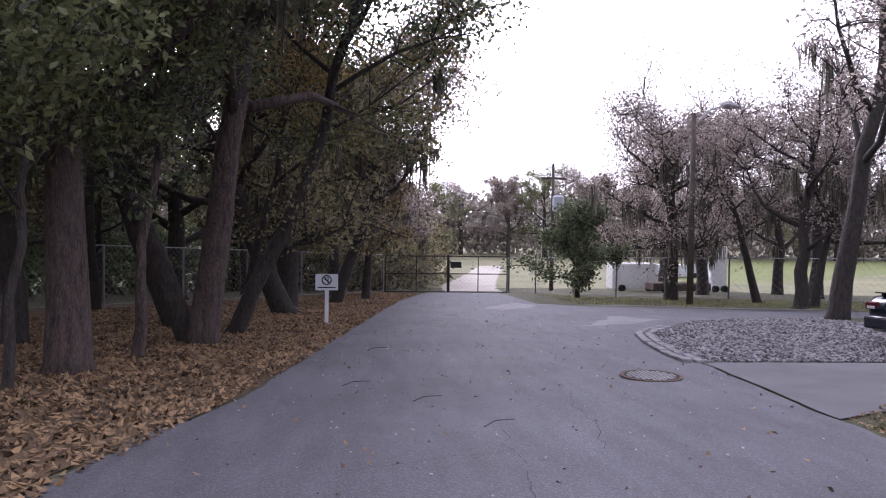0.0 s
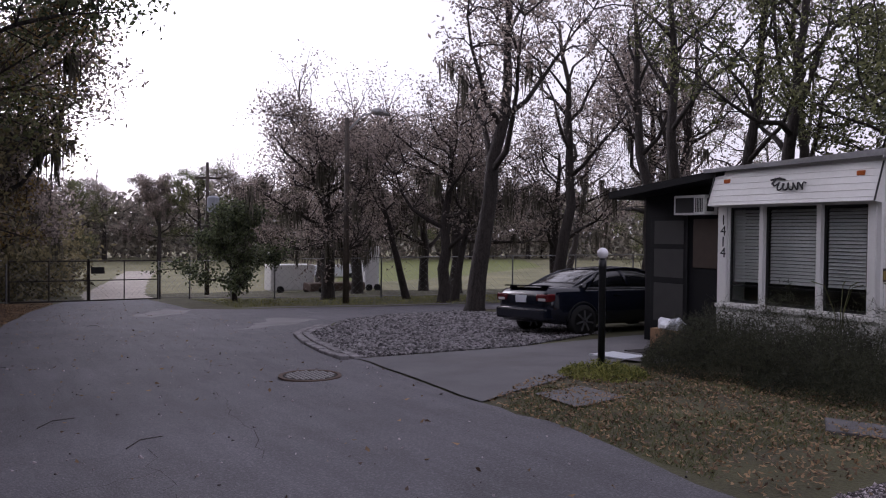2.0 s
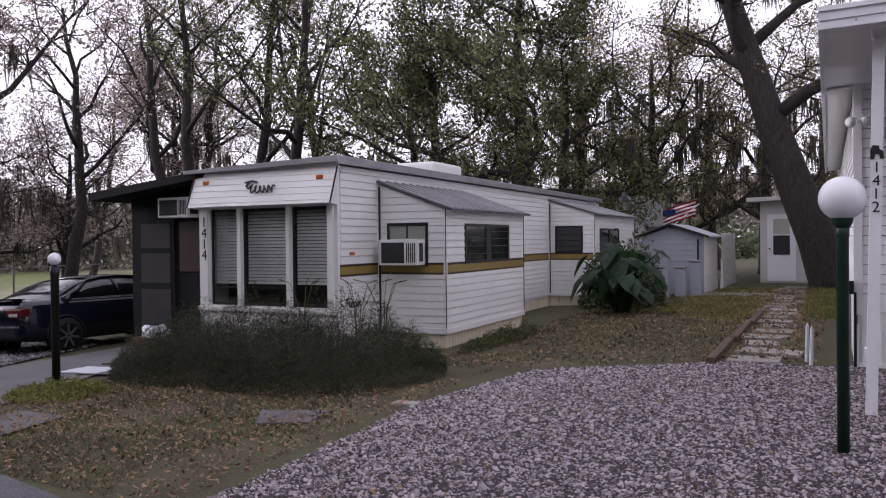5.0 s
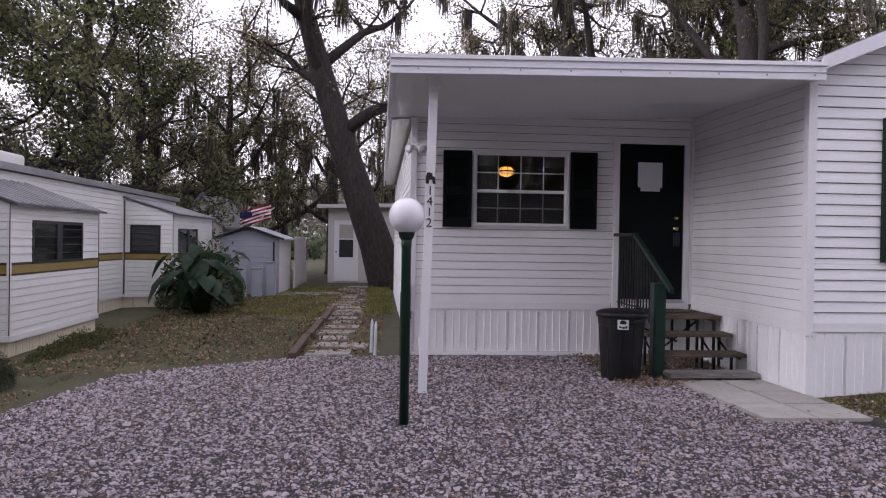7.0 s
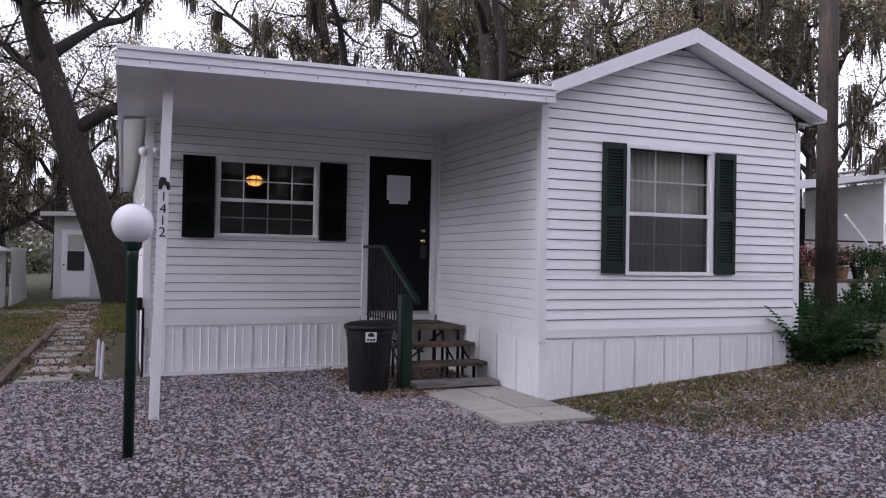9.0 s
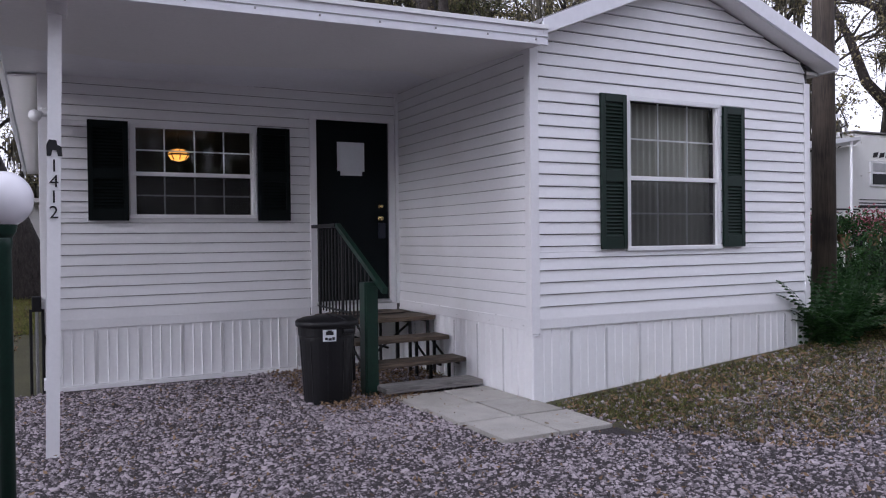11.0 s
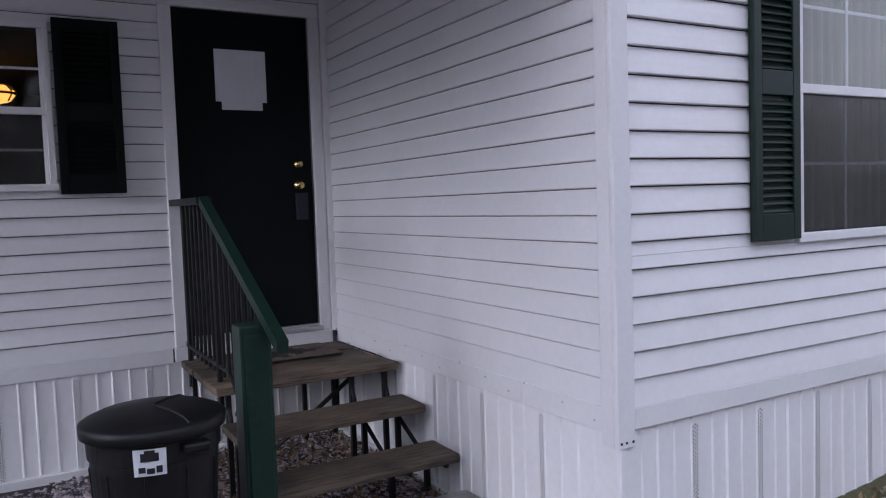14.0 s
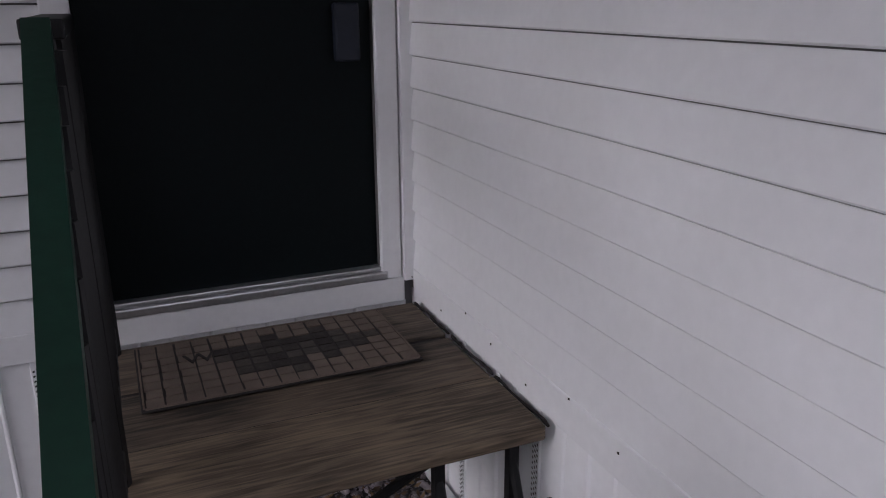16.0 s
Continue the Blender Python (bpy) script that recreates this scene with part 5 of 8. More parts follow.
for a in (-1.2, 0.9):
    part("lid_rib", tubem([(CX + q * math.cos(a), CY + q * math.sin(a), zz) for q, zz in ((0.02, 0.699), (0.12, 0.697), (0.21, 0.684), (0.25, 0.668))], 0.006, 6), M_RUBBER, can)
for k in range(10):
    a = k * 0.6283
    part("barrel_rib", tubem([(CX + 0.200 * math.cos(a), CY + 0.200 * math.sin(a), -0.03), (CX + 0.236 * math.cos(a), CY + 0.236 * math.sin(a), 0.50)], 0.006, 5), M_RUBBER, can)
for a in (-1.15, 1.99):
    cx, cy = CX + 0.262 * math.cos(a), CY + 0.262 * math.sin(a)
    part("handle", boxm(cx - 0.05, cx + 0.05, cy - 0.03, cy + 0.03, 0.56, 0.60, 0.012), M_RUBBER, can)
bm = bmesh.new()
ang = math.atan2(-4.6, -1.1)
n = 6
ring = [(CX + 0.2436 * math.cos(ang + (k / n - 0.5) * 0.46), CY + 0.2436 * math.sin(ang + (k / n - 0.5) * 0.46)) for k in range(n + 1)]
lo = [bm.verts.new((x, y, 0.50)) for x, y in ring]
hi = [bm.verts.new((x + (x + -CX) * 0.03, y + (y - CY) * 0.03, 0.60)) for x, y in ring]
for k in range(n):
    bm.faces.new((lo[k], lo[k + 1], hi[k + 1], hi[k]))
can_label = part("label", bm, M_PAPER, can, "white printed label with dark arch and bars")
for u0, u1, z0, z1 in ((-0.6, 0.6, 0.555, 0.585), (-0.35, 0.35, 0.575, 0.595), (-0.75, -0.3, 0.515, 0.535), (-0.2, 0.3, 0.51, 0.53), (0.4, 0.8, 0.512, 0.537)):
    bm = bmesh.new()
    a0, a1 = ang + u0 * 0.21, ang + u1 * 0.21
    q = []
    for k in range(4):
        a = a0 + (a1 - a0) * k / 3
        q.append((CX + 0.2515 * math.cos(a), CY + 0.2515 * math.sin(a)))
    lo = [bm.verts.new((x, y, z0)) for x, y in q]
    hi = [bm.verts.new((x, y, z1)) for x, y in q]
    for k in range(3):
        bm.faces.new((lo[k], lo[k + 1], hi[k + 1], hi[k]))
    part("print_bar", bm, M_INK, can_label)


def globe_lamp(x, y, h, r, post_r, material, label):
    z = ground_z(x)
    lamp = tagged(empty("yard_lamp", x, y, z), label, "street lamp", group="globe yard lamps")
    part("post", lathe(bmesh.new(), [(post_r, z - 0.03), (post_r, z + h - 0.12), (post_r * 1.1, z + h - 0.11), (post_r * 1.1, z + h - 0.02)], x, y, 16), material, lamp, smooth=True)
    part("collar", lathe(bmesh.new(), [(post_r * 1.1, z + h - 0.06), (r * 0.42, z + h - 0.03), (r * 0.48, z + h + 0.02), (r * 0.5, z + h + 0.04)], x, y, 20), material, lamp, smooth=True)
    bm = bmesh.new()
    bmesh.ops.create_uvsphere(bm, u_segments=32, v_segments=20, radius=r, matrix=Matrix.Translation((x, y, z + h + r * 0.92)))
    part("globe", bm, M_GLOBE, lamp, "milky white plastic globe", smooth=True)
    return lamp


globe_lamp(-3.80, -1.0, 1.49, 0.140, 0.037, M_LAMPGREEN, "dark green yard lamp with a white globe standing in gravel")
globe_lamp(-11.22, -1.01, 1.37, 0.066, 0.042, M_BLACKPOST, "black yard lamp with a small white globe beside the driveway")


# ---- trailer next door ----
TX0, TX1, TY0 = -11.92, -9.56, 1.84
trailer = tagged(empty("park_trailer", -10.7, 3, -0.2), "white ribbed park trailer with bay window and gold stripe", "trailer")
tfront = wall_with_holes("front_wall", trailer, "x", TX0, TX1, TY0, TY0 + 0.06, -0.05, 2.36, [(-11.72, -11.22, 0.46, 1.80), (-11.14, -10.38, 0.46, 1.80), (-10.30, -9.72, 0.46, 1.80)], M_TRAILER)
tside = part("side_wall", boxm(TX1 - 0.06, TX1, TY0 + 0.06, 14.6, 0.05, 2.32), M_TRAILER, trailer)
STRIPE_T = (0.87, 1.03)
siding(tside, (TX1, 0, 0), (0, 1, 0), (1, 0, 0), TY0 + 0.06, 14.6, 0.08, 0.87, M_TRAILER, pitch=0.1, lip=0.011)
siding(tside, (TX1, 0, 0), (0, 1, 0), (1, 0, 0), TY0 + 0.06, 14.6, 1.03, 2.30, M_TRAILER, pitch=0.1, lip=0.011)
part("left_wall", boxm(TX0, TX0 + 0.06, TY0 + 0.06, 14.6, -0.2, 2.3), M_TRAILER, trailer)
part("back_wall", boxm(TX0, TX1, 14.55, 14.6, -0.2, 2.3), M_TRAILER, trailer)
def stripe(parent, axis, p, a, b, out):
    for z0, z1, m, e in ((0.87, 0.895, M_BROWN, 0.012), (0.895, 1.0, M_GOLD, 0.010), (1.0, 1.03, M_BROWN, 0.012)):
        lo, hi = (p, p + e * out) if out > 0 else (p - e, p)
        part("stripe", boxm(lo, hi, a, b, z0, z1) if axis == "y" else boxm(a, b, lo, hi, z0, z1), m, parent)
skirting(trailer, (TX1 - 0.02, 0, 0), (0, 1, 0), (1, 0, 0), TY0 + 0.06, 14.6, lambda p: -0.3, 0.09, M_CREAMY, panel=0.3, vent_every=99)
stripe(trailer, "y", TX1, TY0 + 0.05, 14.6, 1)
# slanted name panel over the bay window
bm = slab(bmesh.new(), [(TX0 - 0.02, TY0 - 0.02, 2.30), (TX1 + 0.02, TY0 - 0.02, 2.30), (TX1 + 0.02, TY0 + 0.01, 2.32), (TX0 - 0.02, TY0 + 0.01, 2.32), (TX0 - 0.05, TY0 - 0.18, 1.83), (TX1 + 0.0, TY0 - 0.18, 1.83), (TX1 + 0.0, TY0 + 0.0, 1.81), (TX0 - 0.05, TY0 + 0.0, 1.81)])
npan = part("name_panel", bm, M_TRAILER, trailer, "white slanted panel with a dark script emblem")
for k in range(5):
    z = 1.88 + k * 0.085
    yy = TY0 - 0.18 + (z - 1.83) / 0.47 * 0.16
    part("panel_rib", tubem([(TX0 - 0.03, yy - 0.002, z), (TX1, yy - 0.002, z)], 0.004, 5), M_TRAILER, npan)
for x in (-11.72, -9.78):
    part("marker_light", boxm(x - 0.05, x + 0.05, TY0 - 0.085, TY0 - 0.03, 2.14, 2.20, 0.01), M_AMBERLENS, npan, "amber marker light")
def emblem(parent, m, w, h):
    """A script emblem as a looping stroke."""
    bm = bmesh.new()
    pts = []
    for k in range(90):
        t = k / 89
        pts.append(m @ Vector((-w / 2 + w * t + 0.045 * w * math.sin(t * 44), 0, h * (0.22 * math.sin(t * 40) + (0.35 * math.exp(-((t - 0.08) / 0.1) ** 2)) - 0.05))))
    tube(bm, pts, h * 0.05, 5)
    tube(bm, [m @ Vector((-w * 0.55, 0, h * 0.42)), m @ Vector((-w * 0.30, 0, h * 0.52)), m @ Vector((-w * 0.12, 0, h * 0.40))], h * 0.06, 5)
    part("script_emblem", bm, M_INK, parent, "dark script emblem")
emblem(npan, Matrix.Translation((-10.72, TY0 - 0.125, 2.06)) @ Matrix.Rotation(radians(-19), 4, "X"), 0.50, 0.22)
part("panel_edge", tubem([(TX1 + 0.012, TY0 - 0.18, 1.83), (TX1 + 0.03, TY0 - 0.03, 2.30)], 0.012, 6), M_INK, npan)
part("panel_edge", tubem([(TX0 - 0.055, TY0 - 0.18, 1.83), (TX0 - 0.03, TY0 - 0.03, 2.30)], 0.012, 6), M_INK, npan)
# bay windows
for a, b in ((-11.72, -11.22), (-11.14, -10.38), (-10.30, -9.72)):
    w = part("bay_window", boxm(a, b, TY0 + 0.03, TY0 + 0.05, 1.77, 1.80), M_WINBLACK, trailer, "dark-framed window with half-lowered white blind")
    for bb in ((a, a + 0.03, 0.46, 1.77), (b - 0.03, b, 0.46, 1.77), (a + 0.03, b - 0.03, 0.46, 0.50), (a + 0.03, b - 0.03, 0.70, 0.72)):
        part("window_frame", boxm(bb[0], bb[1], TY0 + 0.03, TY0 + 0.05, bb[2], bb[3]), M_WINBLACK, w)
    pn = part("pane", boxm(a + 0.03, b - 0.03, TY0 + 0.04, TY0 + 0.044, 0.50, 1.77), M_GLASS, w)
    pn.visible_shadow = False
    for k in range(22):
        z = 0.76 + k * 0.046
        part("blind_slat", prismm([(TY0 + 0.09, z), (TY0 + 0.12, z + 0.036), (TY0 + 0.122, z + 0.034), (TY0 + 0.092, z - 0.003)], "x", a + 0.02, b - 0.02), M_BLIND, w)
# Black sheet added behind the blinds to stand in for the dim interior.
part("interior_shade_sheet", boxm(TX0 + 0.08, TX1 - 0.08, TY0 + 0.5, TY0 + 0.52, 0.1, 2.2), M_WINBLACK, trailer)
for x, wd in ((-11.18, 0.045), (-10.34, 0.045), (-9.66, 0.08), (-11.80, 0.09)):
    part("mullion", boxm(x - wd / 2 - 0.01, x + wd / 2 + 0.01, TY0 - 0.03, TY0 - 0.002, 0.42, 1.83, 0.005), M_TRAILER, trailer)
part("bay_sill", boxm(TX0, TX1, TY0 - 0.05, TY0 - 0.002, 0.38, 0.44, 0.006), M_TRAILER, trailer)
for k, ch in enumerate("1414"):
    lettering("digit", ch, 0.20, Matrix.Translation((-11.80, TY0 - 0.035, 1.62 - k * 0.155)) @ Matrix.Rotation(radians(90), 4, "X"), M_INK, trailer)
siding(tfront, (0, TY0, 0), (1, 0, 0), (0, -1, 0), TX0, TX1, -0.05, 0.37, M_TRAILER, pitch=0.1, lip=0.011)
# roof
part("roof", slab(bmesh.new(), [(TX0 - 0.2, TY0 - 0.1, 2.36), (TX1 + 0.06, TY0 - 0.1, 2.44), (TX1 + 0.06, 14.7, 2.44), (TX0 - 0.2, 14.7, 2.36), (TX0 - 0.2, TY0 - 0.1, 2.31), (TX1 + 0.06, TY0 - 0.1, 2.36), (TX1 + 0.06, 14.7, 2.36), (TX0 - 0.2, 14.7, 2.31)]), M_TROOF, trailer)
part("roof_edge", boxm(TX1 + 0.06, TX1 + 0.09, TY0 - 0.1, 14.7, 2.33, 2.44, 0.004), M_TROOF, trailer)
rac = tagged(empty("roof_air_conditioner", -10.1, 5.6, 2.40), "white rooftop air conditioner on the trailer", "air conditioner")
part("shroud", boxm(-10.5, -9.75, 5.0, 6.1, 2.40, 2.66, 0.05), M_TRAILER, rac)
# slide-outs
def slide_out(y0, y1, x1, ztop_in, ztop_out, window, front_win):
    s = part("slide_out", slab(bmesh.new(), [(TX1 - 0.02, y0, ztop_in), (x1, y0, ztop_out), (x1, y1, ztop_out), (TX1 - 0.02, y1, ztop_in), (TX1 - 0.02, y0, 0.1), (x1, y0, 0.1), (x1, y1, 0.1), (TX1 - 0.02, y1, 0.1)]), M_TRAILER, trailer, "white ribbed slide-out room with sloping tin roof")
    yw = window
    for za, zb in ((0.10, 0.87), (1.03, ztop_out)):
        siding(s, (x1, 0, 0), (0, 1, 0), (1, 0, 0), y0 + 0.03, y1 - 0.03, za, zb, M_TRAILER, pitch=0.1, lip=0.011, holes=[(yw[0], yw[1], 1.0, 1.57)] if yw else ())
    stripe(s, "y", x1, y0 + 0.03, y1 - 0.03, 1)
    def ends(z):
        if z <= ztop_out:
            return (TX1, x1 - 0.03)
        t = (z - ztop_out) / (ztop_in - ztop_out)
        return (TX1, x1 - 0.03 - (x1 - TX1) * t)
    for za, zb in ((0.10, 0.87), (1.03, ztop_in)):
        siding(s, (0, y0, 0), (1, 0, 0), (0, -1, 0), TX1, x1 - 0.03, za, zb, M_TRAILER, pitch=0.1, lip=0.011, top=ends, holes=[front_win])
    stripe(s, "x", y0, TX1, x1 - 0.03, -1)
    part("corner_trim", boxm(x1 - 0.03, x1 + 0.012, y0 - 0.012, y0 + 0.03, 0.1, ztop_out, 0.004), M_TRAILER, s)
    part("corner_trim", boxm(TX1 - 0.02, TX1 + 0.03, y0 - 0.03, y0, 0.1, ztop_in, 0.004), M_TRAILER, s)
    part("dark_seam", boxm(TX1 + 0.03, TX1 + 0.05, y0 - 0.034, y0 - 0.012, 0.12, ztop_in - 0.05), M_WINBLACK, s)
    part("dark_seam", boxm(x1 + 0.002, x1 + 0.0135, y0 - 0.016, y0 - 0.0125, 0.12, ztop_out), M_BROWN, s)
    part("dark_seam", boxm(x1 + 0.0125, x1 + 0.018, y1 - 0.03, y1 - 0.01, 0.12, ztop_out), M_BROWN, s)
    part("base_trim", boxm(x1, x1 + 0.02, y0, y1, 0.06, 0.14, 0.004), M_TRAILER, s)
    part("base_trim", boxm(TX1, x1 + 0.02, y0 - 0.02, y0, 0.06, 0.14, 0.004), M_TRAILER, s)
    bm = slab(bmesh.new(), [(TX1 - 0.05, y0 - 0.05, ztop_in + 0.06), (x1 + 0.12, y0 - 0.05, ztop_out + 0.0), (x1 + 0.12, y1 + 0.05, ztop_out + 0.0), (TX1 - 0.05, y1 + 0.05, ztop_in + 0.06), (TX1 - 0.05, y0 - 0.05, ztop_in + 0.03), (x1 + 0.12, y0 - 0.05, ztop_out - 0.03), (x1 + 0.12, y1 + 0.05, ztop_out - 0.03), (TX1 - 0.05, y1 + 0.05, ztop_in + 0.03)])
    rf = part("tin_roof", bm, M_SLIDEROOF, s, "sloping ribbed tin roof")
    k = y0
    while k < y1:
        part("roof_rib", tubem([(TX1 - 0.05, k, ztop_in + 0.062), (x1 + 0.12, k, ztop_out + 0.004)], 0.018, 5), M_TROOF, rf)
        k += 0.23
    skirting(s, (x1 - 0.04, 0, 0), (0, 1, 0), (1, 0, 0), y0 + 0.05, y1, lambda p: -0.22, 0.10, M_CREAMY, panel=0.2, vent_every=99)
    skirting(s, (0, y0 + 0.04, 0), (1, 0, 0), (0, -1, 0), TX1, x1 - 0.04, lambda p: -0.25, 0.10, M_CREAMY, panel=0.2, vent_every=99)
    if yw:
        w = part("side_window", boxm(x1 + 0.001, x1 + 0.022, yw[0], yw[1], 1.53, 1.57), M_WINBLACK, s, "dark-framed louvred window")
        for bb in ((yw[0], yw[0] + 0.05, 1.0, 1.53), (yw[1] - 0.05, yw[1], 1.0, 1.53), (yw[0] + 0.05, yw[1] - 0.05, 1.0, 1.04), ((yw[0] + yw[1]) / 2 - 0.09, (yw[0] + yw[1]) / 2 + 0.09, 1.04, 1.53)):
            part("window_frame", boxm(x1 + 0.001, x1 + 0.022, bb[0], bb[1], bb[2], bb[3]), M_WINBLACK, w)
        part("pane", boxm(x1 + 0.002, x1 + 0.008, yw[0] + 0.05, yw[1] - 0.05, 1.04, 1.53), M_CARGLASS, w, "dark reflective pane")
        for k in range(4):
            part("louvre", boxm(x1 + 0.008, x1 + 0.016, yw[0] + 0.05, yw[1] - 0.05, 1.13 + k * 0.11, 1.138 + k * 0.11), M_WINBLACK, w)
    return s


s1 = slide_out(2.85, 5.82, -8.50, 2.14, 1.76, (3.44, 5.13), (-9.40, -8.76, 0.99, 1.58))
s2 = slide_out(10.3, 14.2, -8.50, 2.2, 1.88, (10.7, 12.5), (-9.40, -8.76, 1.03, 1.63))
w = part("front_window", boxm(-9.40, -8.76, 2.822, 2.846, 1.535, 1.58, 0.004), M_WINBLACK, s1, "dark window with a curtain above an air conditioner")
part("curtain", boxm(-9.37, -8.79, 2.838, 2.847, 1.36, 1.535), M_CURTAIN, w)
part("pane", boxm(-9.37, -8.79, 2.828, 2.834, 1.37, 1.535), M_GLASS, w).visible_shadow = False
for a, b in ((-9.40, -9.365), (-8.795, -8.76), (-9.09, -9.07)):
    part("window_frame", boxm(a, b, 2.822, 2.846, 0.99 if b - a > 0.03 else 1.37, 1.535), M_WINBLACK, w)
w = part("front_window", boxm(-9.40, -8.76, 10.272, 10.296, 1.585, 1.63, 0.004), M_WINBLACK, s2, "dark-framed louvred window")
part("pane", boxm(-9.37, -8.79, 10.284, 10.294, 1.07, 1.585), M_CARGLASS, w, "dark reflective pane")
for a, b, c, d in ((-9.40, -9.36, 1.03, 1.585), (-8.80, -8.76, 1.03, 1.585), (-9.36, -8.80, 1.03, 1.07), (-9.36, -8.80, 1.18, 1.19), (-9.36, -8.80, 1.30, 1.31), (-9.36, -8.80, 1.43, 1.44)):
    part("window_frame", boxm(a, b, 10.272, 10.284, c, d), M_WINBLACK, w)
def window_ac(x0, x1, y, z0, z1, depth, label):
    a = tagged(empty("window_air_conditioner", (x0 + x1) / 2, y, z0), label, "air conditioner")
    part("casing", boxm(x0, x1, y - depth, y - 0.004, z0, z1, 0.01), M_TRAILER, a)
    part("grille", boxm(x0 + 0.04, x0 + (x1 - x0) * 0.66, y - depth - 0.006, y - depth, z0 + 0.03, z1 - 0.04), M_SCREEN, a)
    for k in range(5):
        xx = x0 + (x1 - x0) * (0.72 + k * 0.05)
        part("vent_slat", boxm(xx, xx + 0.012, y - depth - 0.008, y - depth, z0 + 0.04, z1 - 0.05), M_SCREEN, a)
    part("side_grille", boxm(x1, x1 + 0.004, y - depth + 0.05, y - depth * 0.3, z0 + 0.05, z1 - 0.05), M_SCREEN, a)
    return a
window_ac(-9.40, -8.80, 2.82, 1.00, 1.35, 0.22, "white window air conditioner in the trailer slide-out")
for z in (1.2,):
    part("reflector", boxm(TX1 + 0.012, TX1 + 0.03, 2.1, 2.2, 1.15, 1.19, 0.005), M_AMBERLENS, trailer, "red side marker light")
emblem(trailer, Matrix.Translation((TX1 + 0.02, 2.18, 0.5)) @ Matrix.Rotation(radians(90), 4, "Z"), 0.36, 0.16)

# dark porch room at the trailer's side
room = tagged(empty("screen_room", -12.9, 2.2, -0.4), "dark brown enclosed porch room attached to the trailer", "porch room")
RY = 2.35
part("front_wall", boxm(-13.75, -11.94, RY, RY + 0.08, -0.5, 2.14), M_DARKROOM, room)
part("left_wall", boxm(-13.83, -13.75, RY, 9.0, -0.6, 2.05), M_DARKROOM, room)
part("roof", slab(bmesh.new(), [(-14.15, RY - 0.55, 2.12), (-11.8, RY - 0.55, 2.36), (-11.8, 9.2, 2.36), (-14.15, 9.2, 2.12), (-14.15, RY - 0.55, 2.0), (-11.8, RY - 0.55, 2.26), (-11.8, 9.2, 2.26), (-14.15, 9.2, 2.0)]), M_DARKROOM, room)
dr = part("screen_door", boxm(-13.68, -12.9, RY - 0.03, RY - 0.002, -0.35, 1.72, 0.005), M_DARKROOM, room, "dark screen door")
for z0, z1 in ((0.0, 0.62), (0.72, 1.18), (1.26, 1.64)):
    part("screen", boxm(-13.6, -12.98, RY - 0.036, RY - 0.03, z0, z1), M_SCREEN, dr)
part("dark_panel", boxm(-12.8, -11.98, RY - 0.02, RY - 0.002, 0.9, 1.66, 0.004), M_BROWN, room)
window_ac(-12.95, -12.35, RY, 1.72, 2.02, 0.3, "white window air conditioner high on the dark porch room")

# box, bag and mats by the porch
bx = tagged(empty("cardboard_box", -12.55, 1.6, ground_z(-12.55)), "open cardboard box topped with crumpled plastic", "box")
gz = ground_z(-12.55) + 0.015
part("carton", boxm(-12.8, -12.3, 1.42, 1.78, gz, gz + 0.30, 0.008), M_CARD, bx)
bm = bmesh.new()
bmesh.ops.create_icosphere(bm, subdivisions=3, radius=0.2, matrix=Matrix.Translation((-12.55, 1.6, gz + 0.34)) @ Matrix.Diagonal((1.2, 0.85, 0.6, 1)))
for v in bm.verts:
    v.co += v.normal * 0.07 * noise.noise(v.co * 9)
part("plastic_wrap", bm, M_BAG, bx, "crumpled pale plastic")
for x, y, w2, d, m, lb in ((-12.2, 1.0, 0.9, 0.5, M_MATDARK, "dark rubber mat on concrete"), (-12.3, 0.3, 0.7, 0.45, M_BAG, "flattened pale plastic sheet on the walk")):
    gz = ground_z(x) + 0.03
    bm = boxm(x - w2 / 2, x + w2 / 2, y - d / 2, y + d / 2, gz - 0.012, gz + 0.006)
    bmesh.ops.subdivide_edges(bm, edges=bm.edges[:], cuts=5, use_grid_fill=True)
    for v in bm.verts:
        v.co.z += 0.02 * abs(noise.noise(v.co * 6)) + ground_z(v.co.x) - ground_z(x)
    tagged(link_bm("floor_mat" if m is M_MATDARK else "plastic_sheet", bm, m), lb, "mat" if m is M_MATDARK else "plastic sheet")
patch("porch_slab", [(-12.2, 0.0), (-11.4, 0.1), (-11.4, 1.4), (-13.9, 2.3), (-14.3, 1.2)], 0.03, M_CONCRETE, "small grey concrete slab before the dark porch", "slab")
def flat_stone(x, y, w2, d, label, rz=0.0, material=M_STEPSTONE):
    z = ground_z(x)
    bm = boxm(-w2 / 2, w2 / 2, -d / 2, d / 2, -0.03, 0.022, 0.008)
    for v in bm.verts:
        v.co.x += 0.22 * w2 * noise.noise((v.co.x * 3 + x * 7, v.co.y * 3 + y * 5, 0))
        v.co.y += 0.22 * d * noise.noise((v.co.y * 3 + y * 9, v.co.x * 3 + x, 4))
    ob = link_bm("stepping_stone", bm, material)
    ob.matrix_basis = pose(x, y, z + 0.004, 0, 0, rz)
    return tagged(ob, label, "stepping stone", group="stepping stones")
for k in range(20):
    y = 2.75 + k * 0.72
    flat_stone(-4.62 + 0.12 * math.sin(k * 1.7) - 0.008 * k, y, 0.56 + 0.12 * math.sin(k * 2.3), 0.44 + 0.07 * math.sin(k * 3.1), "grey stepping stone in a leaf-strewn path", random.uniform(-12, 12))
for k in range(16):
    flat_stone(-6.9 + 0.42 * (k % 8) + random.uniform(-0.06, 0.06), 13.1 + 0.55 * (k // 8) + random.uniform(-0.08, 0.08), 0.40, 0.46, "pale flagstone in the crossing path", random.uniform(-15, 15))
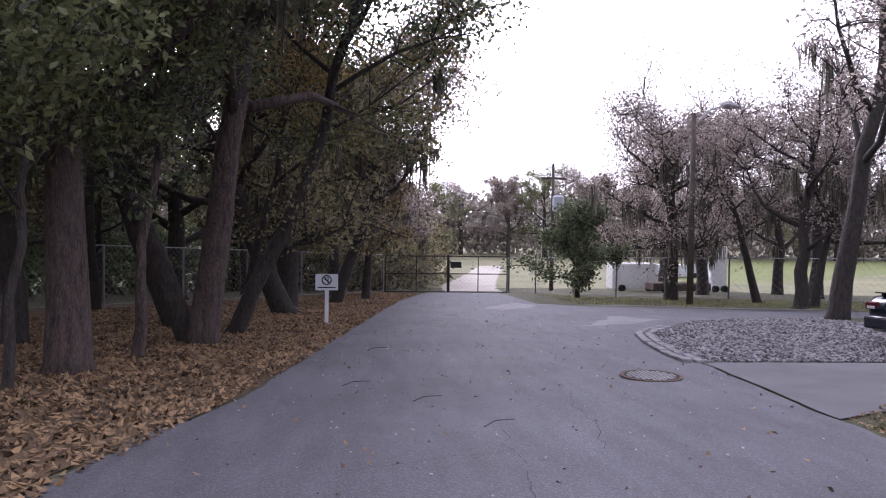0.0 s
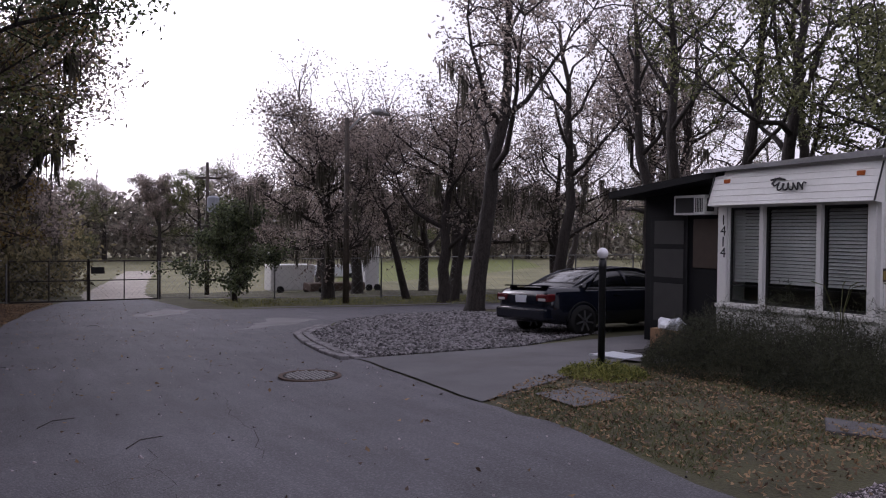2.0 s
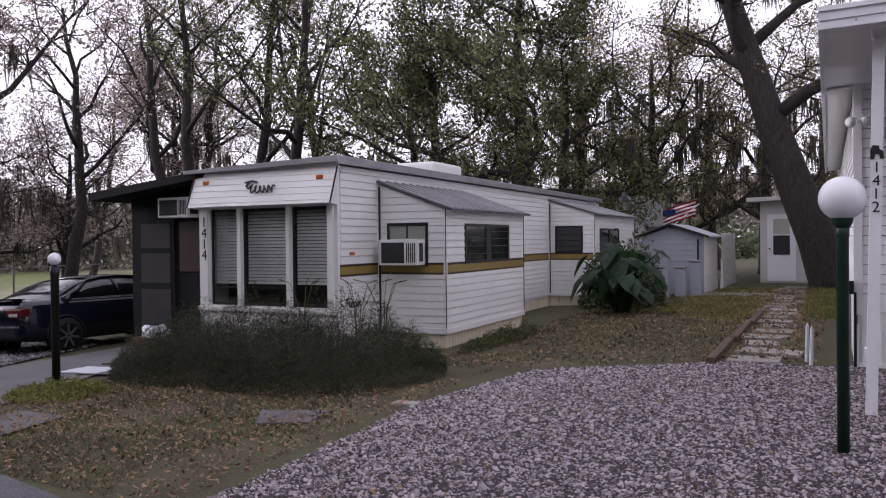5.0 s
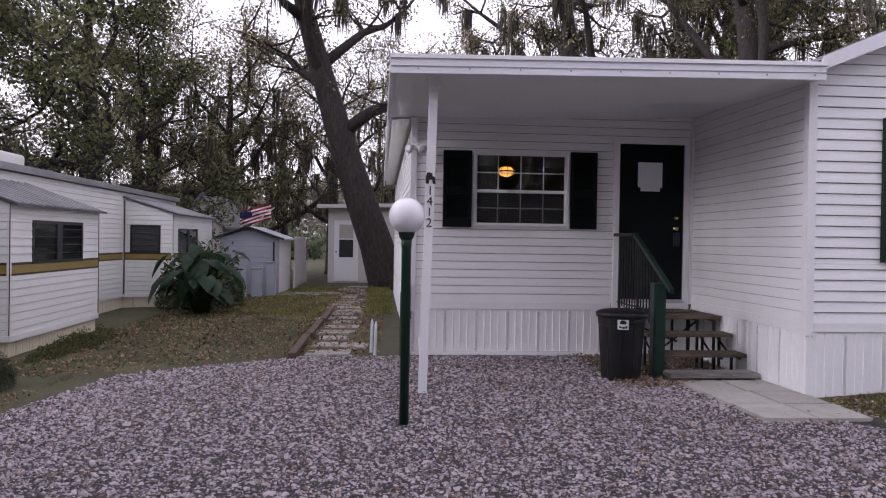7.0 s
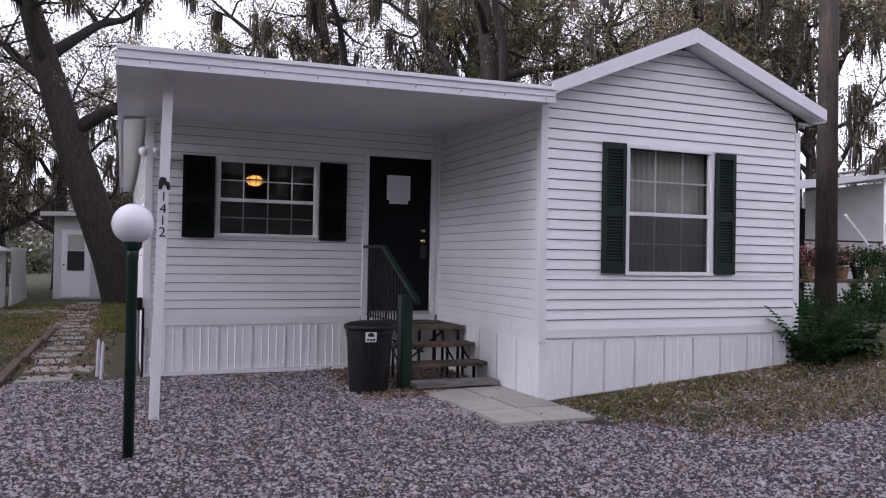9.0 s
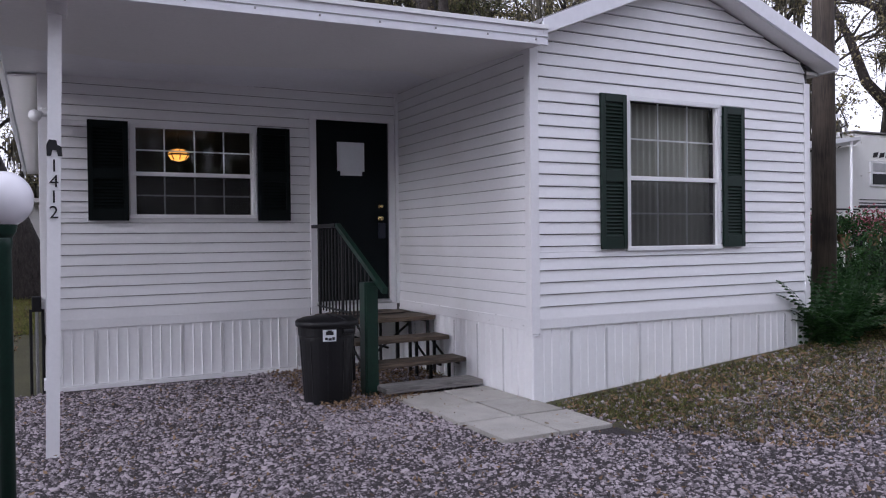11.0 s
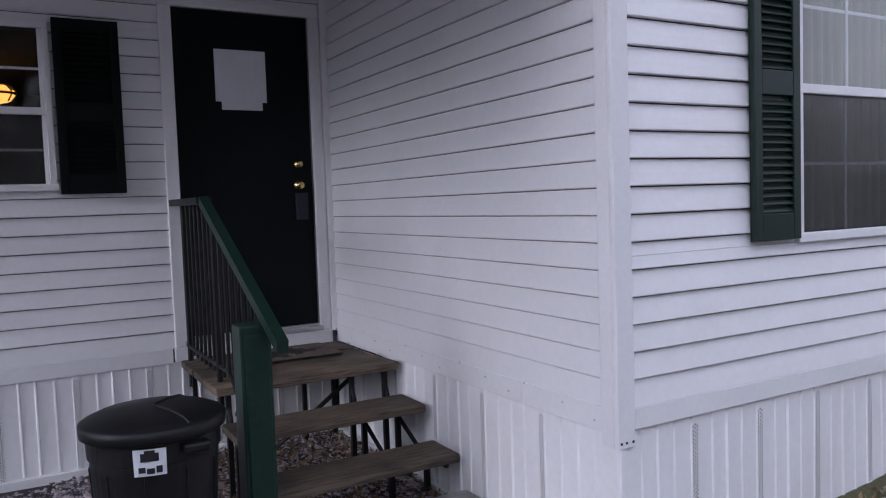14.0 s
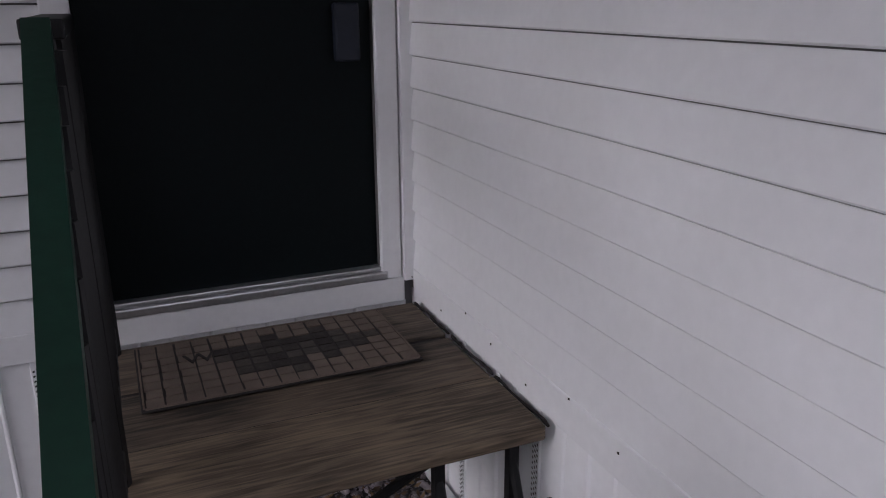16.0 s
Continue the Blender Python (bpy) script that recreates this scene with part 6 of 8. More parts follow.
flat_stone(-7.8, -1.5, 0.5, 0.45, "dark flat stone in the verge", 20, M_DARKSTONE)
flat_stone(-7.12, -0.75, 0.22, 0.12, "small pale stone at the gravel edge", 10)
for y0, y1, dx in ((2.3, 4.2, 0.0), (4.28, 6.3, 0.03), (6.4, 8.5, 0.07)):
    tagged(link_bm("edging_timber", boxm(-5.08 + dx, -4.98 + dx, y0, y1, -0.05, 0.03, 0.01), M_RUSTSTEEL), "old timber edging beside the stepping stones", "edging", group="edging timbers")
for x, y in ((-4.1, 2.9), (-4.05, 2.6)):
    st = tagged(link_bm("marker_stake", tubem([(x, y, -0.06), (x + 0.01, y, 0.34), (x + 0.01, y, 0.38)], [0.02, 0.018, 0.004], 8), M_SIGN), "pale pointed stake at the gravel edge", "stake", group="marker stakes")


# ---- car ----
def sedan():
    car = tagged(empty("sedan"), "black four-door sedan with a trunk spoiler parked on gravel", "car")
    # local: x forward, y left, rear bumper at x = 0
    def loft(stations, ring):
        bm = bmesh.new()
        rows = [[bm.verts.new((st[0], y, z)) for y, z in ring(*st[1:])] for st in stations]
        n = len(rows[0])
        for a, b in zip(rows, rows[1:]):
            for i in range(n):
                bm.faces.new((a[i], a[(i + 1) % n], b[(i + 1) % n], b[i]))
        bm.faces.new(rows[0][::-1])
        bm.faces.new(rows[-1])
        bmesh.ops.recalc_face_normals(bm, faces=bm.faces[:])
        return bm
    def mirror(half):
        return half + [(-y, z) for y, z in half[::-1]]
    def lower(w, zb, zs):
        h = zs - zb
        return mirror([(w * 0.5, zb), (w * 0.92, zb), (w, zb + 0.18 * h), (w * 1.005, zb + 0.55 * h), (w * 0.985, zb + 0.80 * h), (w * 0.95, zb + 0.94 * h), (w * 0.84, zs), (w * 0.3, zs + 0.012)])
    def cabin(z, wr):
        return mirror([(0.80, 0.955), (wr + 0.35 * (0.80 - wr), 0.955 + 0.62 * (z - 0.955)), (wr, z - 0.035), (wr * 0.86, z - 0.008), (wr * 0.4, z + 0.008)])
    body = part("body", loft([(0.0, 0.66, 0.44, 0.76), (0.04, 0.76, 0.36, 0.90), (0.14, 0.825, 0.30, 0.975), (0.40, 0.86, 0.26, 0.995), (1.0, 0.87, 0.24, 1.0), (2.0, 0.875, 0.22, 0.985), (3.0, 0.87, 0.22, 0.965), (3.6, 0.86, 0.22, 0.93), (4.2, 0.83, 0.24, 0.84), (4.5, 0.76, 0.30, 0.72), (4.62, 0.62, 0.38, 0.60)], lower), M_CARPAINT, car, "glossy black body", smooth=True)
    CABIN = [(0.62, 0.985, 0.72), (0.85, 1.085, 0.67), (1.15, 1.225, 0.63), (1.45, 1.325, 0.595), (1.75, 1.375, 0.575), (2.15, 1.39, 0.57), (2.5, 1.365, 0.575), (2.8, 1.275, 0.61), (3.1, 1.125, 0.66), (3.42, 0.96, 0.73)]
    part("cabin_glass", loft(CABIN, cabin), M_CARGLASS, car, "dark window glass", smooth=True)
    def skin(stations, a0, a1, width):
        """Paint over the cabin between two ring positions."""
        bm = bmesh.new()
        rows = []
        for st in stations:
            pts = cabin(*st[1:])[a0:a1]
            rows.append([bm.verts.new((st[0], y * 1.012, z + 0.006 if z > 1.1 else z)) for y, z in pts])
        for a, b in zip(rows, rows[1:]):
            for i in range(len(a) - 1):
                bm.faces.new((a[i], a[i + 1], b[i + 1], b[i]))
        bmesh.ops.solidify(bm, geom=bm.faces[:], thickness=width)
        return bm
    part("roof", skin(CABIN[3:7], 2, 8, 0.01), M_CARPAINT, car, smooth=True)
    for sgn in (-1, 1):
        def at(st, f):
            ring = cabin(*st[1:])
            (ya, za), (yb, zb) = (ring[0], ring[2])
            return (st[0], sgn * (ya + (yb - ya) * f + 0.006), za + (zb - za) * f)
        part("roof_rail", tubem([(st[0], sgn * (st[2] + 0.008), st[1] - 0.03) for st in CABIN], 0.028, 6), M_CARPAINT, car, smooth=True)
        for lo, hi, r2 in ((CABIN[1], CABIN[3], 0.075), ((2.08, 1.388, 0.57), (2.0, 1.388, 0.57), 0.04)):
            a, b = at(lo, 0.0), at(hi, 1.0)
            m2 = [(a[i] + b[i]) / 2 for i in range(3)]
            part("pillar", tubem([a, (m2[0], m2[1] + sgn * 0.012, m2[2]), b], [r2, r2 * 0.8, r2 * 0.5], 8), M_CARPAINT, car, smooth=True)
        part("belt_trim", tubem([(0.9, sgn * 0.835, 0.972), (2.0, sgn * 0.842, 0.965), (3.3, sgn * 0.825, 0.945)], 0.012, 6), M_CARPAINT, car)
        part("door_handle", boxm(1.62, 1.80, min(sgn * 0.87, sgn * 0.895), max(sgn * 0.87, sgn * 0.895), 0.80, 0.83, 0.008), M_CARPAINT, car)
        part("mirror", boxm(2.85, 2.98, min(sgn * 0.84, sgn * 1.0), max(sgn * 0.84, sgn * 1.0), 0.97, 1.08, 0.02), M_CARPAINT, car)
        for x in (0.82, 3.72):
            part("wheel_arch", tubem([(x + 0.37 * math.cos(a * 0.3142), sgn * 0.862, 0.325 + 0.37 * math.sin(a * 0.3142)) for a in range(11)], 0.022, 6), M_TYRE, car, smooth=True)
        part("tail_light", boxm(0.0 - 0.005, 0.2, min(sgn * 0.46, sgn * 0.825), max(sgn * 0.46, sgn * 0.825), 0.72, 0.875, 0.03), M_TAIL, car, "red and clear tail light")
        part("tail_lens", boxm(-0.012, 0.1, min(sgn * 0.54, sgn * 0.76), max(sgn * 0.54, sgn * 0.76), 0.735, 0.79, 0.01), M_CLEAR, car)
        for x in (0.82, 3.72):
            w2 = part("wheel", lathe(bmesh.new(), [(0.30, -0.10), (0.32, -0.07), (0.325, 0.0), (0.32, 0.07), (0.30, 0.10)], sides=28), M_TYRE, car, smooth=True)
            w2.matrix_basis = Matrix.Translation((x, sgn * 0.80, 0.325)) @ Matrix.Rotation(radians(90), 4, "X")
            rim = part("rim", lathe(bmesh.new(), [(0.232, -0.105), (0.232, 0.105)], sides=24), M_BLACKMETAL, w2)
            rim.matrix_parent_inverse = Matrix()
            for k in range(7):
                bm = boxm(-0.018, 0.018, 0.02, 0.21, -0.118, 0.118)
                bm.transform(Matrix.Rotation(k * 0.8976, 4, "Z"))
                sp = part("spoke", bm, M_CHROME, w2)
                sp.matrix_parent_inverse = Matrix()
    part("bumper", boxm(-0.06, 0.2, -0.80, 0.80, 0.36, 0.60, 0.05), M_CARPAINT, car)
    part("licence_plate", boxm(-0.02, 0.03, -0.16, 0.16, 0.70, 0.84, 0.004), M_SIGN, car, "pale licence plate")
    part("spoiler", slab(bmesh.new(), [(0.06, -0.62, 1.05), (0.06, 0.62, 1.05), (0.26, 0.60, 1.035), (0.26, -0.60, 1.035), (0.06, -0.62, 1.025), (0.06, 0.62, 1.025), (0.26, 0.60, 1.015), (0.26, -0.60, 1.015)]), M_CARPAINT, car)
    for y in (-0.5, 0.5):
        part("spoiler_foot", boxm(0.12, 0.26, y - 0.03, y + 0.03, 0.93, 1.025), M_CARPAINT, car)
    return car


car = sedan()
car.matrix_basis = pose(-16.0, 1.4, ground_z(-16.0) - 0.03, -2.8, 0, 90)
car.scale = (0.96, 0.96, 0.92)


# ---- street things ----
mh = tagged(empty("manhole_cover", -13.0, -3.95, ground_z(-13.0)), "round cast-iron manhole cover set in asphalt", "manhole cover")
z = ground_z(-13.0) + 0.032
part("ring", lathe(bmesh.new(), [(0.37, z - 0.01), (0.37, z + 0.008), (0.33, z + 0.010), (0.32, z - 0.004)], -13.0, -3.95, 36), M_RUSTSTEEL, mh)
part("lid", lathe(bmesh.new(), [(0.318, z - 0.006), (0.318, z + 0.003), (0.31, z + 0.004), (0.0, z + 0.004)], -13.0, -3.95, 36), M_MATDARK, mh)
for i in range(-5, 6):
    for j in range(-5, 6):
        if i * i + j * j < 27:
            part("tread_block", boxm(-13.0 + i * 0.054 - 0.016, -13.0 + i * 0.054 + 0.016, -3.95 + j * 0.054 - 0.016, -3.95 + j * 0.054 + 0.016, z + 0.004, z + 0.012), M_IRON, mh)
SGX, SGY = -21.5, -8.16
sg = tagged(empty("parking_sign", SGX, SGY, ground_z(SGX)), "white no-parking sign on a short white post", "sign")
z = ground_z(SGX)
part("post", boxm(SGX - 0.04, SGX + 0.04, SGY - 0.04, SGY + 0.04, z - 0.05, z + 0.85, 0.005), M_SIGN, sg)
bd = part("board", boxm(SGX + 0.042, SGX + 0.062, SGY - 0.25, SGY + 0.25, z + 0.76, z + 1.12, 0.004), M_SIGN, sg, "white sign board with a black ring symbol")
bm = bmesh.new()
rg = [(SGX + 0.066, SGY + 0.10 * math.cos(k * 0.2618), z + 0.99 + 0.10 * math.sin(k * 0.2618)) for k in range(25)]
tube(bm, rg, 0.014, 6)
tube(bm, [(SGX + 0.066, SGY - 0.08, z + 1.07), (SGX + 0.066, SGY + 0.08, z + 0.91)], 0.014, 6)
tube(bm, [(SGX + 0.064, SGY + 0.03, z + 0.92), (SGX + 0.064, SGY + 0.03, z + 1.06), (SGX + 0.064, SGY - 0.03, z + 1.05), (SGX + 0.064, SGY - 0.04, z + 1.00), (SGX + 0.064, SGY + 0.03, z + 0.98)], 0.012, 6)
part("ring_symbol", bm, M_INK, bd)
part("text_bar", boxm(SGX + 0.062, SGX + 0.066, SGY - 0.2, SGY + 0.2, z + 0.81, z + 0.835), M_INK, bd)


def chain_fence(pts, height, name, label, spacing=3.0, mesh_step=0.16):
    f = tagged(empty(name, pts[0][0], pts[0][1], ground_z(pts[0][0])), label, "fence")
    for (x0, y0), (x1, y1) in zip(pts, pts[1:]):
        L = math.hypot(x1 - x0, y1 - y0)
        n = max(1, round(L / spacing))
        for k in range(n + 1):
            x, y = x0 + (x1 - x0) * k / n, y0 + (y1 - y0) * k / n
            part("post", tubem([(x, y, ground_z(x) - 0.1), (x, y, ground_z(x) + height + 0.03)], 0.035, 8), M_GALV, f)
        for zz, r in ((height, 0.022), (0.08, 0.01)):
            part("rail", tubem([(x0 + (x1 - x0) * k / n, y0 + (y1 - y0) * k / n, ground_z(x0 + (x1 - x0) * k / n) + zz) for k in range(n + 1)], r, 6), M_GALV, f)
        bm = bmesh.new()
        k = -height
        while k < L:
            for s in (1, -1):
                a, b = (k, k + height) if s > 0 else (k + height, k)
                za, zb = 0.05, height
                pa, pb = [a, za], [b, zb]
                # clip to the stretch
                for p, q in ((pa, pb), (pb, pa)):
                    if p[0] < 0 or p[0] > L:
                        lim = 0 if p[0] < 0 else L
                        if q[0] == p[0]:
                            continue
                        t = (lim - p[0]) / (q[0] - p[0])
                        p[0], p[1] = lim, p[1] + (q[1] - p[1]) * t
                if abs(pa[0] - pb[0]) < 0.02:
                    continue
                A = [(x0 + (x1 - x0) * p[0] / L, y0 + (y1 - y0) * p[0] / L) for p in (pa, pb)]
                tube(bm, [(A[0][0], A[0][1], ground_z(A[0][0]) + pa[1]), (A[1][0], A[1][1], ground_z(A[1][0]) + pb[1])], 0.0035, 3, cap=False)
            k += mesh_step
        tagged(part("wire_mesh", bm, M_GALV, f), kind="stuff")
    return f


chain_fence([(-42.2, -6.3), (-33.5, -11.6), (-25.6, -16.8), (-15, -22.5), (0, -24)], 1.85, "chain_link_fence", "grey chain-link fence under dark oaks", mesh_step=0.22)
chain_fence([(-42.2, -0.1), (-40.8, 1.0), (-37.2, 3.8), (-34.8, 7.8), (-31.5, 16), (-28, 34)], 1.75, "chain_link_fence", "grey chain-link fence beside the field", mesh_step=0.3)
gate = tagged(empty("pipe_gate", -42.2, -3.2, ground_z(-42.2)), "closed double chain-link gate across the lane", "gate")
for y0, y1 in ((-6.2, -3.15), (-3.05, -0.15)):
    lf = part("leaf_frame", tubem([(-42.2, y0, -1.75), (-42.2, y0, 0.02), (-42.2, y1, 0.02), (-42.2, y1, -1.75), (-42.2, y0, -1.75)], 0.035, 8), M_RUST, gate)
    part("mid_rail", tubem([(-42.2, y0, -0.85), (-42.2, y1, -0.85)], 0.025, 8), M_RUST, lf)
    part("mid_post", tubem([(-42.2, (y0 + y1) / 2, -1.75), (-42.2, (y0 + y1) / 2, 0.02)], 0.025, 8), M_RUST, lf)
    bm = bmesh.new()
    k = y0 - 1.75
    while k < y1:
        for s in (1, -1):
            a = [k, -1.75] if s > 0 else [k + 1.77, -1.75]
            b = [k + 1.77, 0.02] if s > 0 else [k, 0.02]
            pts = []
            for p, q in ((a, b), (b, a)):
                yy = min(max(p[0], y0), y1)
                t = (yy - p[0]) / (q[0] - p[0])
                pts.append((-42.2, yy, p[1] + (q[1] - p[1]) * t))
            if abs(pts[0][1] - pts[1][1]) > 0.05:
                tube(bm, pts, 0.004, 3, cap=False)
        k += 0.22
    tagged(part("wire_mesh", bm, M_GALV, lf), kind="stuff")
for y in (-6.3, -0.05, -3.1):
    part("gate_post", tubem([(-42.25, y, -2.0), (-42.25, y, 0.1)], 0.055, 10), M_RUST, gate)
part("gate_sign", boxm(-42.15, -42.13, -3.0, -2.45, -0.55, -0.25), M_BLACKMETAL, gate, "small dark sign on the gate")


def pole(x, y, h, r, label, name="utility_pole", lamp=False, transformer=False):
    z = ground_z(x)
    p = tagged(empty(name, x, y, z), label, "pole")
    part("shaft", tubem([(x, y, z - 0.2), (x, y, z + h * 0.5), (x, y, z + h)], [r, r * 0.85, r * 0.65], 14), M_POLE, p, smooth=True)
    if lamp:
        part("arm", tubem([(x, y, z + h - 0.5), (x + 0.3, y + 0.5, z + h + 0.1), (x + 0.4, y + 1.0, z + h + 0.25)], 0.04, 8), M_GALV, p)
        part("lamp_head", tubem([(x + 0.35, y + 0.8, z + h + 0.25), (x + 0.42, y + 1.05, z + h + 0.27), (x + 0.5, y + 1.5, z + h + 0.2)], [0.08, 0.16, 0.07], 10), M_GALV, p)
    if transformer:
        part("transformer", lathe(bmesh.new(), [(0.3, z + h - 2.7), (0.32, z + h - 2.6), (0.32, z + h - 1.9), (0.2, z + h - 1.8)], x + 0.45, y + 0.2, 16), M_SHEDBLUE, p, "pale grey transformer can")
        part("crossarm", boxm(x - 0.06, x + 0.06, y - 0.7, y + 0.7, z + h - 0.9, z + h - 0.78), M_POLE, p)
    return p
pole(-31.0, 4.45, 6.9, 0.125, "tall wooden street-light pole", "street_lamp", lamp=True)
pole(-46.5, 3.2, 7.1, 0.125, "far wooden utility pole with a transformer", transformer=True)
house_pole = pole(5.0, 0.97, 9.5, 0.145, "dark brown wooden utility pole beside the house")
part("pole_tag", boxm(5.06, 5.12, 0.835, 0.85, 2.78, 2.82), M_TRIM, house_pole, "small white tag")
part("pole_tag", boxm(5.09, 5.12, 0.835, 0.86, 2.55, 2.60), M_TRIM, house_pole, "small white tag")


# ---- sheds, cottage, far trailer ----
shed = tagged(empty("garden_shed", -7.6, 14, -0.1), "small blue-grey garden shed with pale metal roof", "shed")
part("front_wall", prismm([(-8.45, -0.2), (-6.95, -0.2), (-6.95, 1.38), (-7.75, 1.62), (-8.45, 1.38)], "y", 13.4, 13.46), M_SHEDBLUE, shed)
siding(shed, (0, 13.4, 0), (1, 0, 0), (0, -1, 0), -8.43, -6.97, -0.1, 1.36, M_SHEDBLUE, pitch=0.14, lip=0.008)
part("side_wall", boxm(-7.01, -6.95, 13.46, 16.0, -0.2, 1.38), M_CREAM, shed)
siding(shed, (-6.95, 0, 0), (0, 1, 0), (1, 0, 0), 13.46, 16.0, -0.1, 1.36, M_CREAM, pitch=0.14, lip=0.008)
part("back_wall", boxm(-8.45, -7.01, 15.9, 16.0, -0.2, 1.38), M_SHEDBLUE, shed)
part("left_wall", boxm(-8.45, -8.40, 13.46, 15.9, -0.2, 1.38), M_SHEDBLUE, shed)
for xa, xb in ((-8.6, -7.75), (-6.8, -7.75)):
    part("roof", slab(bmesh.new(), [(xa, 13.25, 1.38), (xb, 13.25, 1.70), (xb, 16.1, 1.70), (xa, 16.1, 1.38), (xa, 13.25, 1.34), (xb, 13.25, 1.66), (xb, 16.1, 1.66), (xa, 16.1, 1.34)]), M_BLUEROOF, shed)
    part("rake_trim", tubem([(xa, 13.22, 1.36), (xb, 13.22, 1.68)], 0.03, 6), M_WINBLACK, shed)
part("door_edge", boxm(-7.10, -7.06, 13.36, 13.39, -0.1, 1.3), M_WINBLACK, shed)

shed.location.x += 0.33

lat = tagged(empty("lattice_fence", -6.8, 17, -0.1), "pale diamond lattice screen beyond the shed", "fence")
for k in range(26):
    y = 16.1 + k * 0.12
    part("lath", slab(bmesh.new(), [(-6.83, y, 1.45), (-6.80, y, 1.45), (-6.80, y + 0.04, 1.45), (-6.83, y + 0.04, 1.45), (-6.83, y - 0.5, -0.05), (-6.80, y - 0.5, -0.05), (-6.80, y - 0.46, -0.05), (-6.83, y - 0.46, -0.05)]), M_CREAM, lat)
    part("lath", slab(bmesh.new(), [(-6.80, y - 0.5, 1.45), (-6.77, y - 0.5, 1.45), (-6.77, y - 0.46, 1.45), (-6.80, y - 0.46, 1.45), (-6.80, y, -0.05), (-6.77, y, -0.05), (-6.77, y + 0.04, -0.05), (-6.80, y + 0.04, -0.05)]), M_CREAM, lat)

lat.location.x += 0.33

cot = tagged(empty("white_outbuilding", -5, 20, -0.1), "cream outbuilding with a half-glazed door behind the oak", "outbuilding")
part("front_wall", boxm(-5.95, -3.0, 18.9, 19.0, -0.1, 2.4), M_CREAM, cot)
siding(cot, (0, 18.9, 0), (1, 0, 0), (0, -1, 0), -4.85, -3.0, 0.0, 2.3, M_CREAM, pitch=0.2, lip=0.012)
part("side_wall", boxm(-5.95, -5.85, 19.0, 23.5, -0.1, 2.4), M_CREAM, cot)
part("roof", slab(bmesh.new(), [(-6.3, 18.5, 2.52), (-2.8, 18.5, 2.62), (-2.8, 24, 2.8), (-6.3, 24, 2.7), (-6.3, 18.5, 2.40), (-2.8, 18.5, 2.50), (-2.8, 24, 2.6), (-6.3, 24, 2.6)]), M_CREAM, cot)
dd = part("door", boxm(-5.75, -4.95, 18.86, 18.9, 0.0, 2.02, 0.01), M_TRIM, cot, "white storm door with two dark panes")
part("pane", boxm(-5.58, -5.12, 18.845, 18.86, 1.42, 1.88), M_CURTAIN, dd)
part("pane", boxm(-5.58, -5.12, 18.845, 18.86, 0.80, 1.38), M_SCREEN, dd)
part("door_knob", boxm(-5.70, -5.66, 18.82, 18.86, 0.95, 1.0), M_BRASS, dd)

cot.location.x += 0.22

flag = tagged(empty("flag", -8.1, 17.5, 1.6), "red, white and blue striped flag on a slanted pole", "flag")
part("flag_pole", tubem([(-8.55, 17.5, 1.3), (-7.3, 17.5, 2.35)], 0.015, 6), M_TRIM, flag)
for k in range(9):
    bm = bmesh.new()
    for j in range(8):
        def fp(u, v):
            return (-8.35 + 0.95 * u, 17.5 + 0.06 * math.sin(u * 9 + v), 1.62 + 0.42 * u - 0.0 + 0.055 * (v - 8) + 0.48 - 0.10 * u * u)
        q = [bm.verts.new(fp(*uv)) for uv in ((j / 8, k), ((j + 1) / 8, k), ((j + 1) / 8, k + 1), (j / 8, k + 1))]
        bm.faces.new(q)
    part("stripe", bm, M_FLAGRED if k % 2 == 0 else M_TRIM, flag)
bm = bmesh.new()
q = [bm.verts.new((-8.36 + 0.38 * u, 17.485 + 0.06 * math.sin(u * 3.6), 1.62 + 0.168 * u + 0.055 * (v - 8) + 0.48)) for u, v in ((0, 4.2), (1, 4.2), (1, 9), (0, 9))]
bm.faces.new(q)
part("canton", bm, M_FLAGBLUE, flag)

# small rear house with a gable beside the trailer
rg = tagged(empty("neighbour_house", -9.5, 17, -0.1), "small pale house with a steep gable behind the trailer", "house")
part("wall", prismm([(-9.95, -0.3), (-8.78, -0.3), (-8.78, 1.86), (-9.35, 2.62), (-9.95, 1.86)], "y", 17.0, 17.1), M_CREAM, rg)
part("body", boxm(-9.9, -8.82, 17.1, 21.0, -0.3, 1.86), M_CREAM, rg)
for xa in (-10.12, -8.6):
    part("roof", slab(bmesh.new(), [(xa, 16.8, 1.72), (-9.35, 16.8, 2.74), (-9.35, 21.2, 2.74), (xa, 21.2, 1.72), (xa, 16.8, 1.64), (-9.35, 16.8, 2.66), (-9.35, 21.2, 2.66), (xa, 21.2, 1.64)]), M_TROOF, rg)
    part("barge_board", tubem([(xa, 16.78, 1.68), (-9.35, 16.78, 2.70)], 0.05, 6), M_SHEDBLUE, rg)
wn2 = part("window", boxm(-9.55, -9.15, 16.97, 17.0, 1.62, 2.10), M_TRIM, rg, "white-framed attic window")
part("pane", boxm(-9.51, -9.19, 16.955, 16.97, 1.66, 2.06), M_CARGLASS, wn2)

camper = tagged(empty("white_camper", 15, 7.2, 0.4), "white camper trailer with grey stripes behind the pole", "camper")
part("body", boxm(14.6, 22.0, 7.2, 9.8, 1.0, 3.92, 0.10), M_TRAILER, camper)
part("roof_edge", boxm(14.55, 22.05, 7.15, 9.85, 3.90, 3.95, 0.02), M_GREYWOOD, camper, "grey roof edge")
for za, zb in ((2.00, 2.07), (2.11, 2.14), (2.20, 2.22)):
    part("stripe", boxm(14.7, 21.9, 7.185, 7.2, za, zb), M_INK, camper)
part("window_frame", boxm(15.2, 17.35, 7.17, 7.2, 2.56, 3.20, 0.05), M_TRIM, camper)
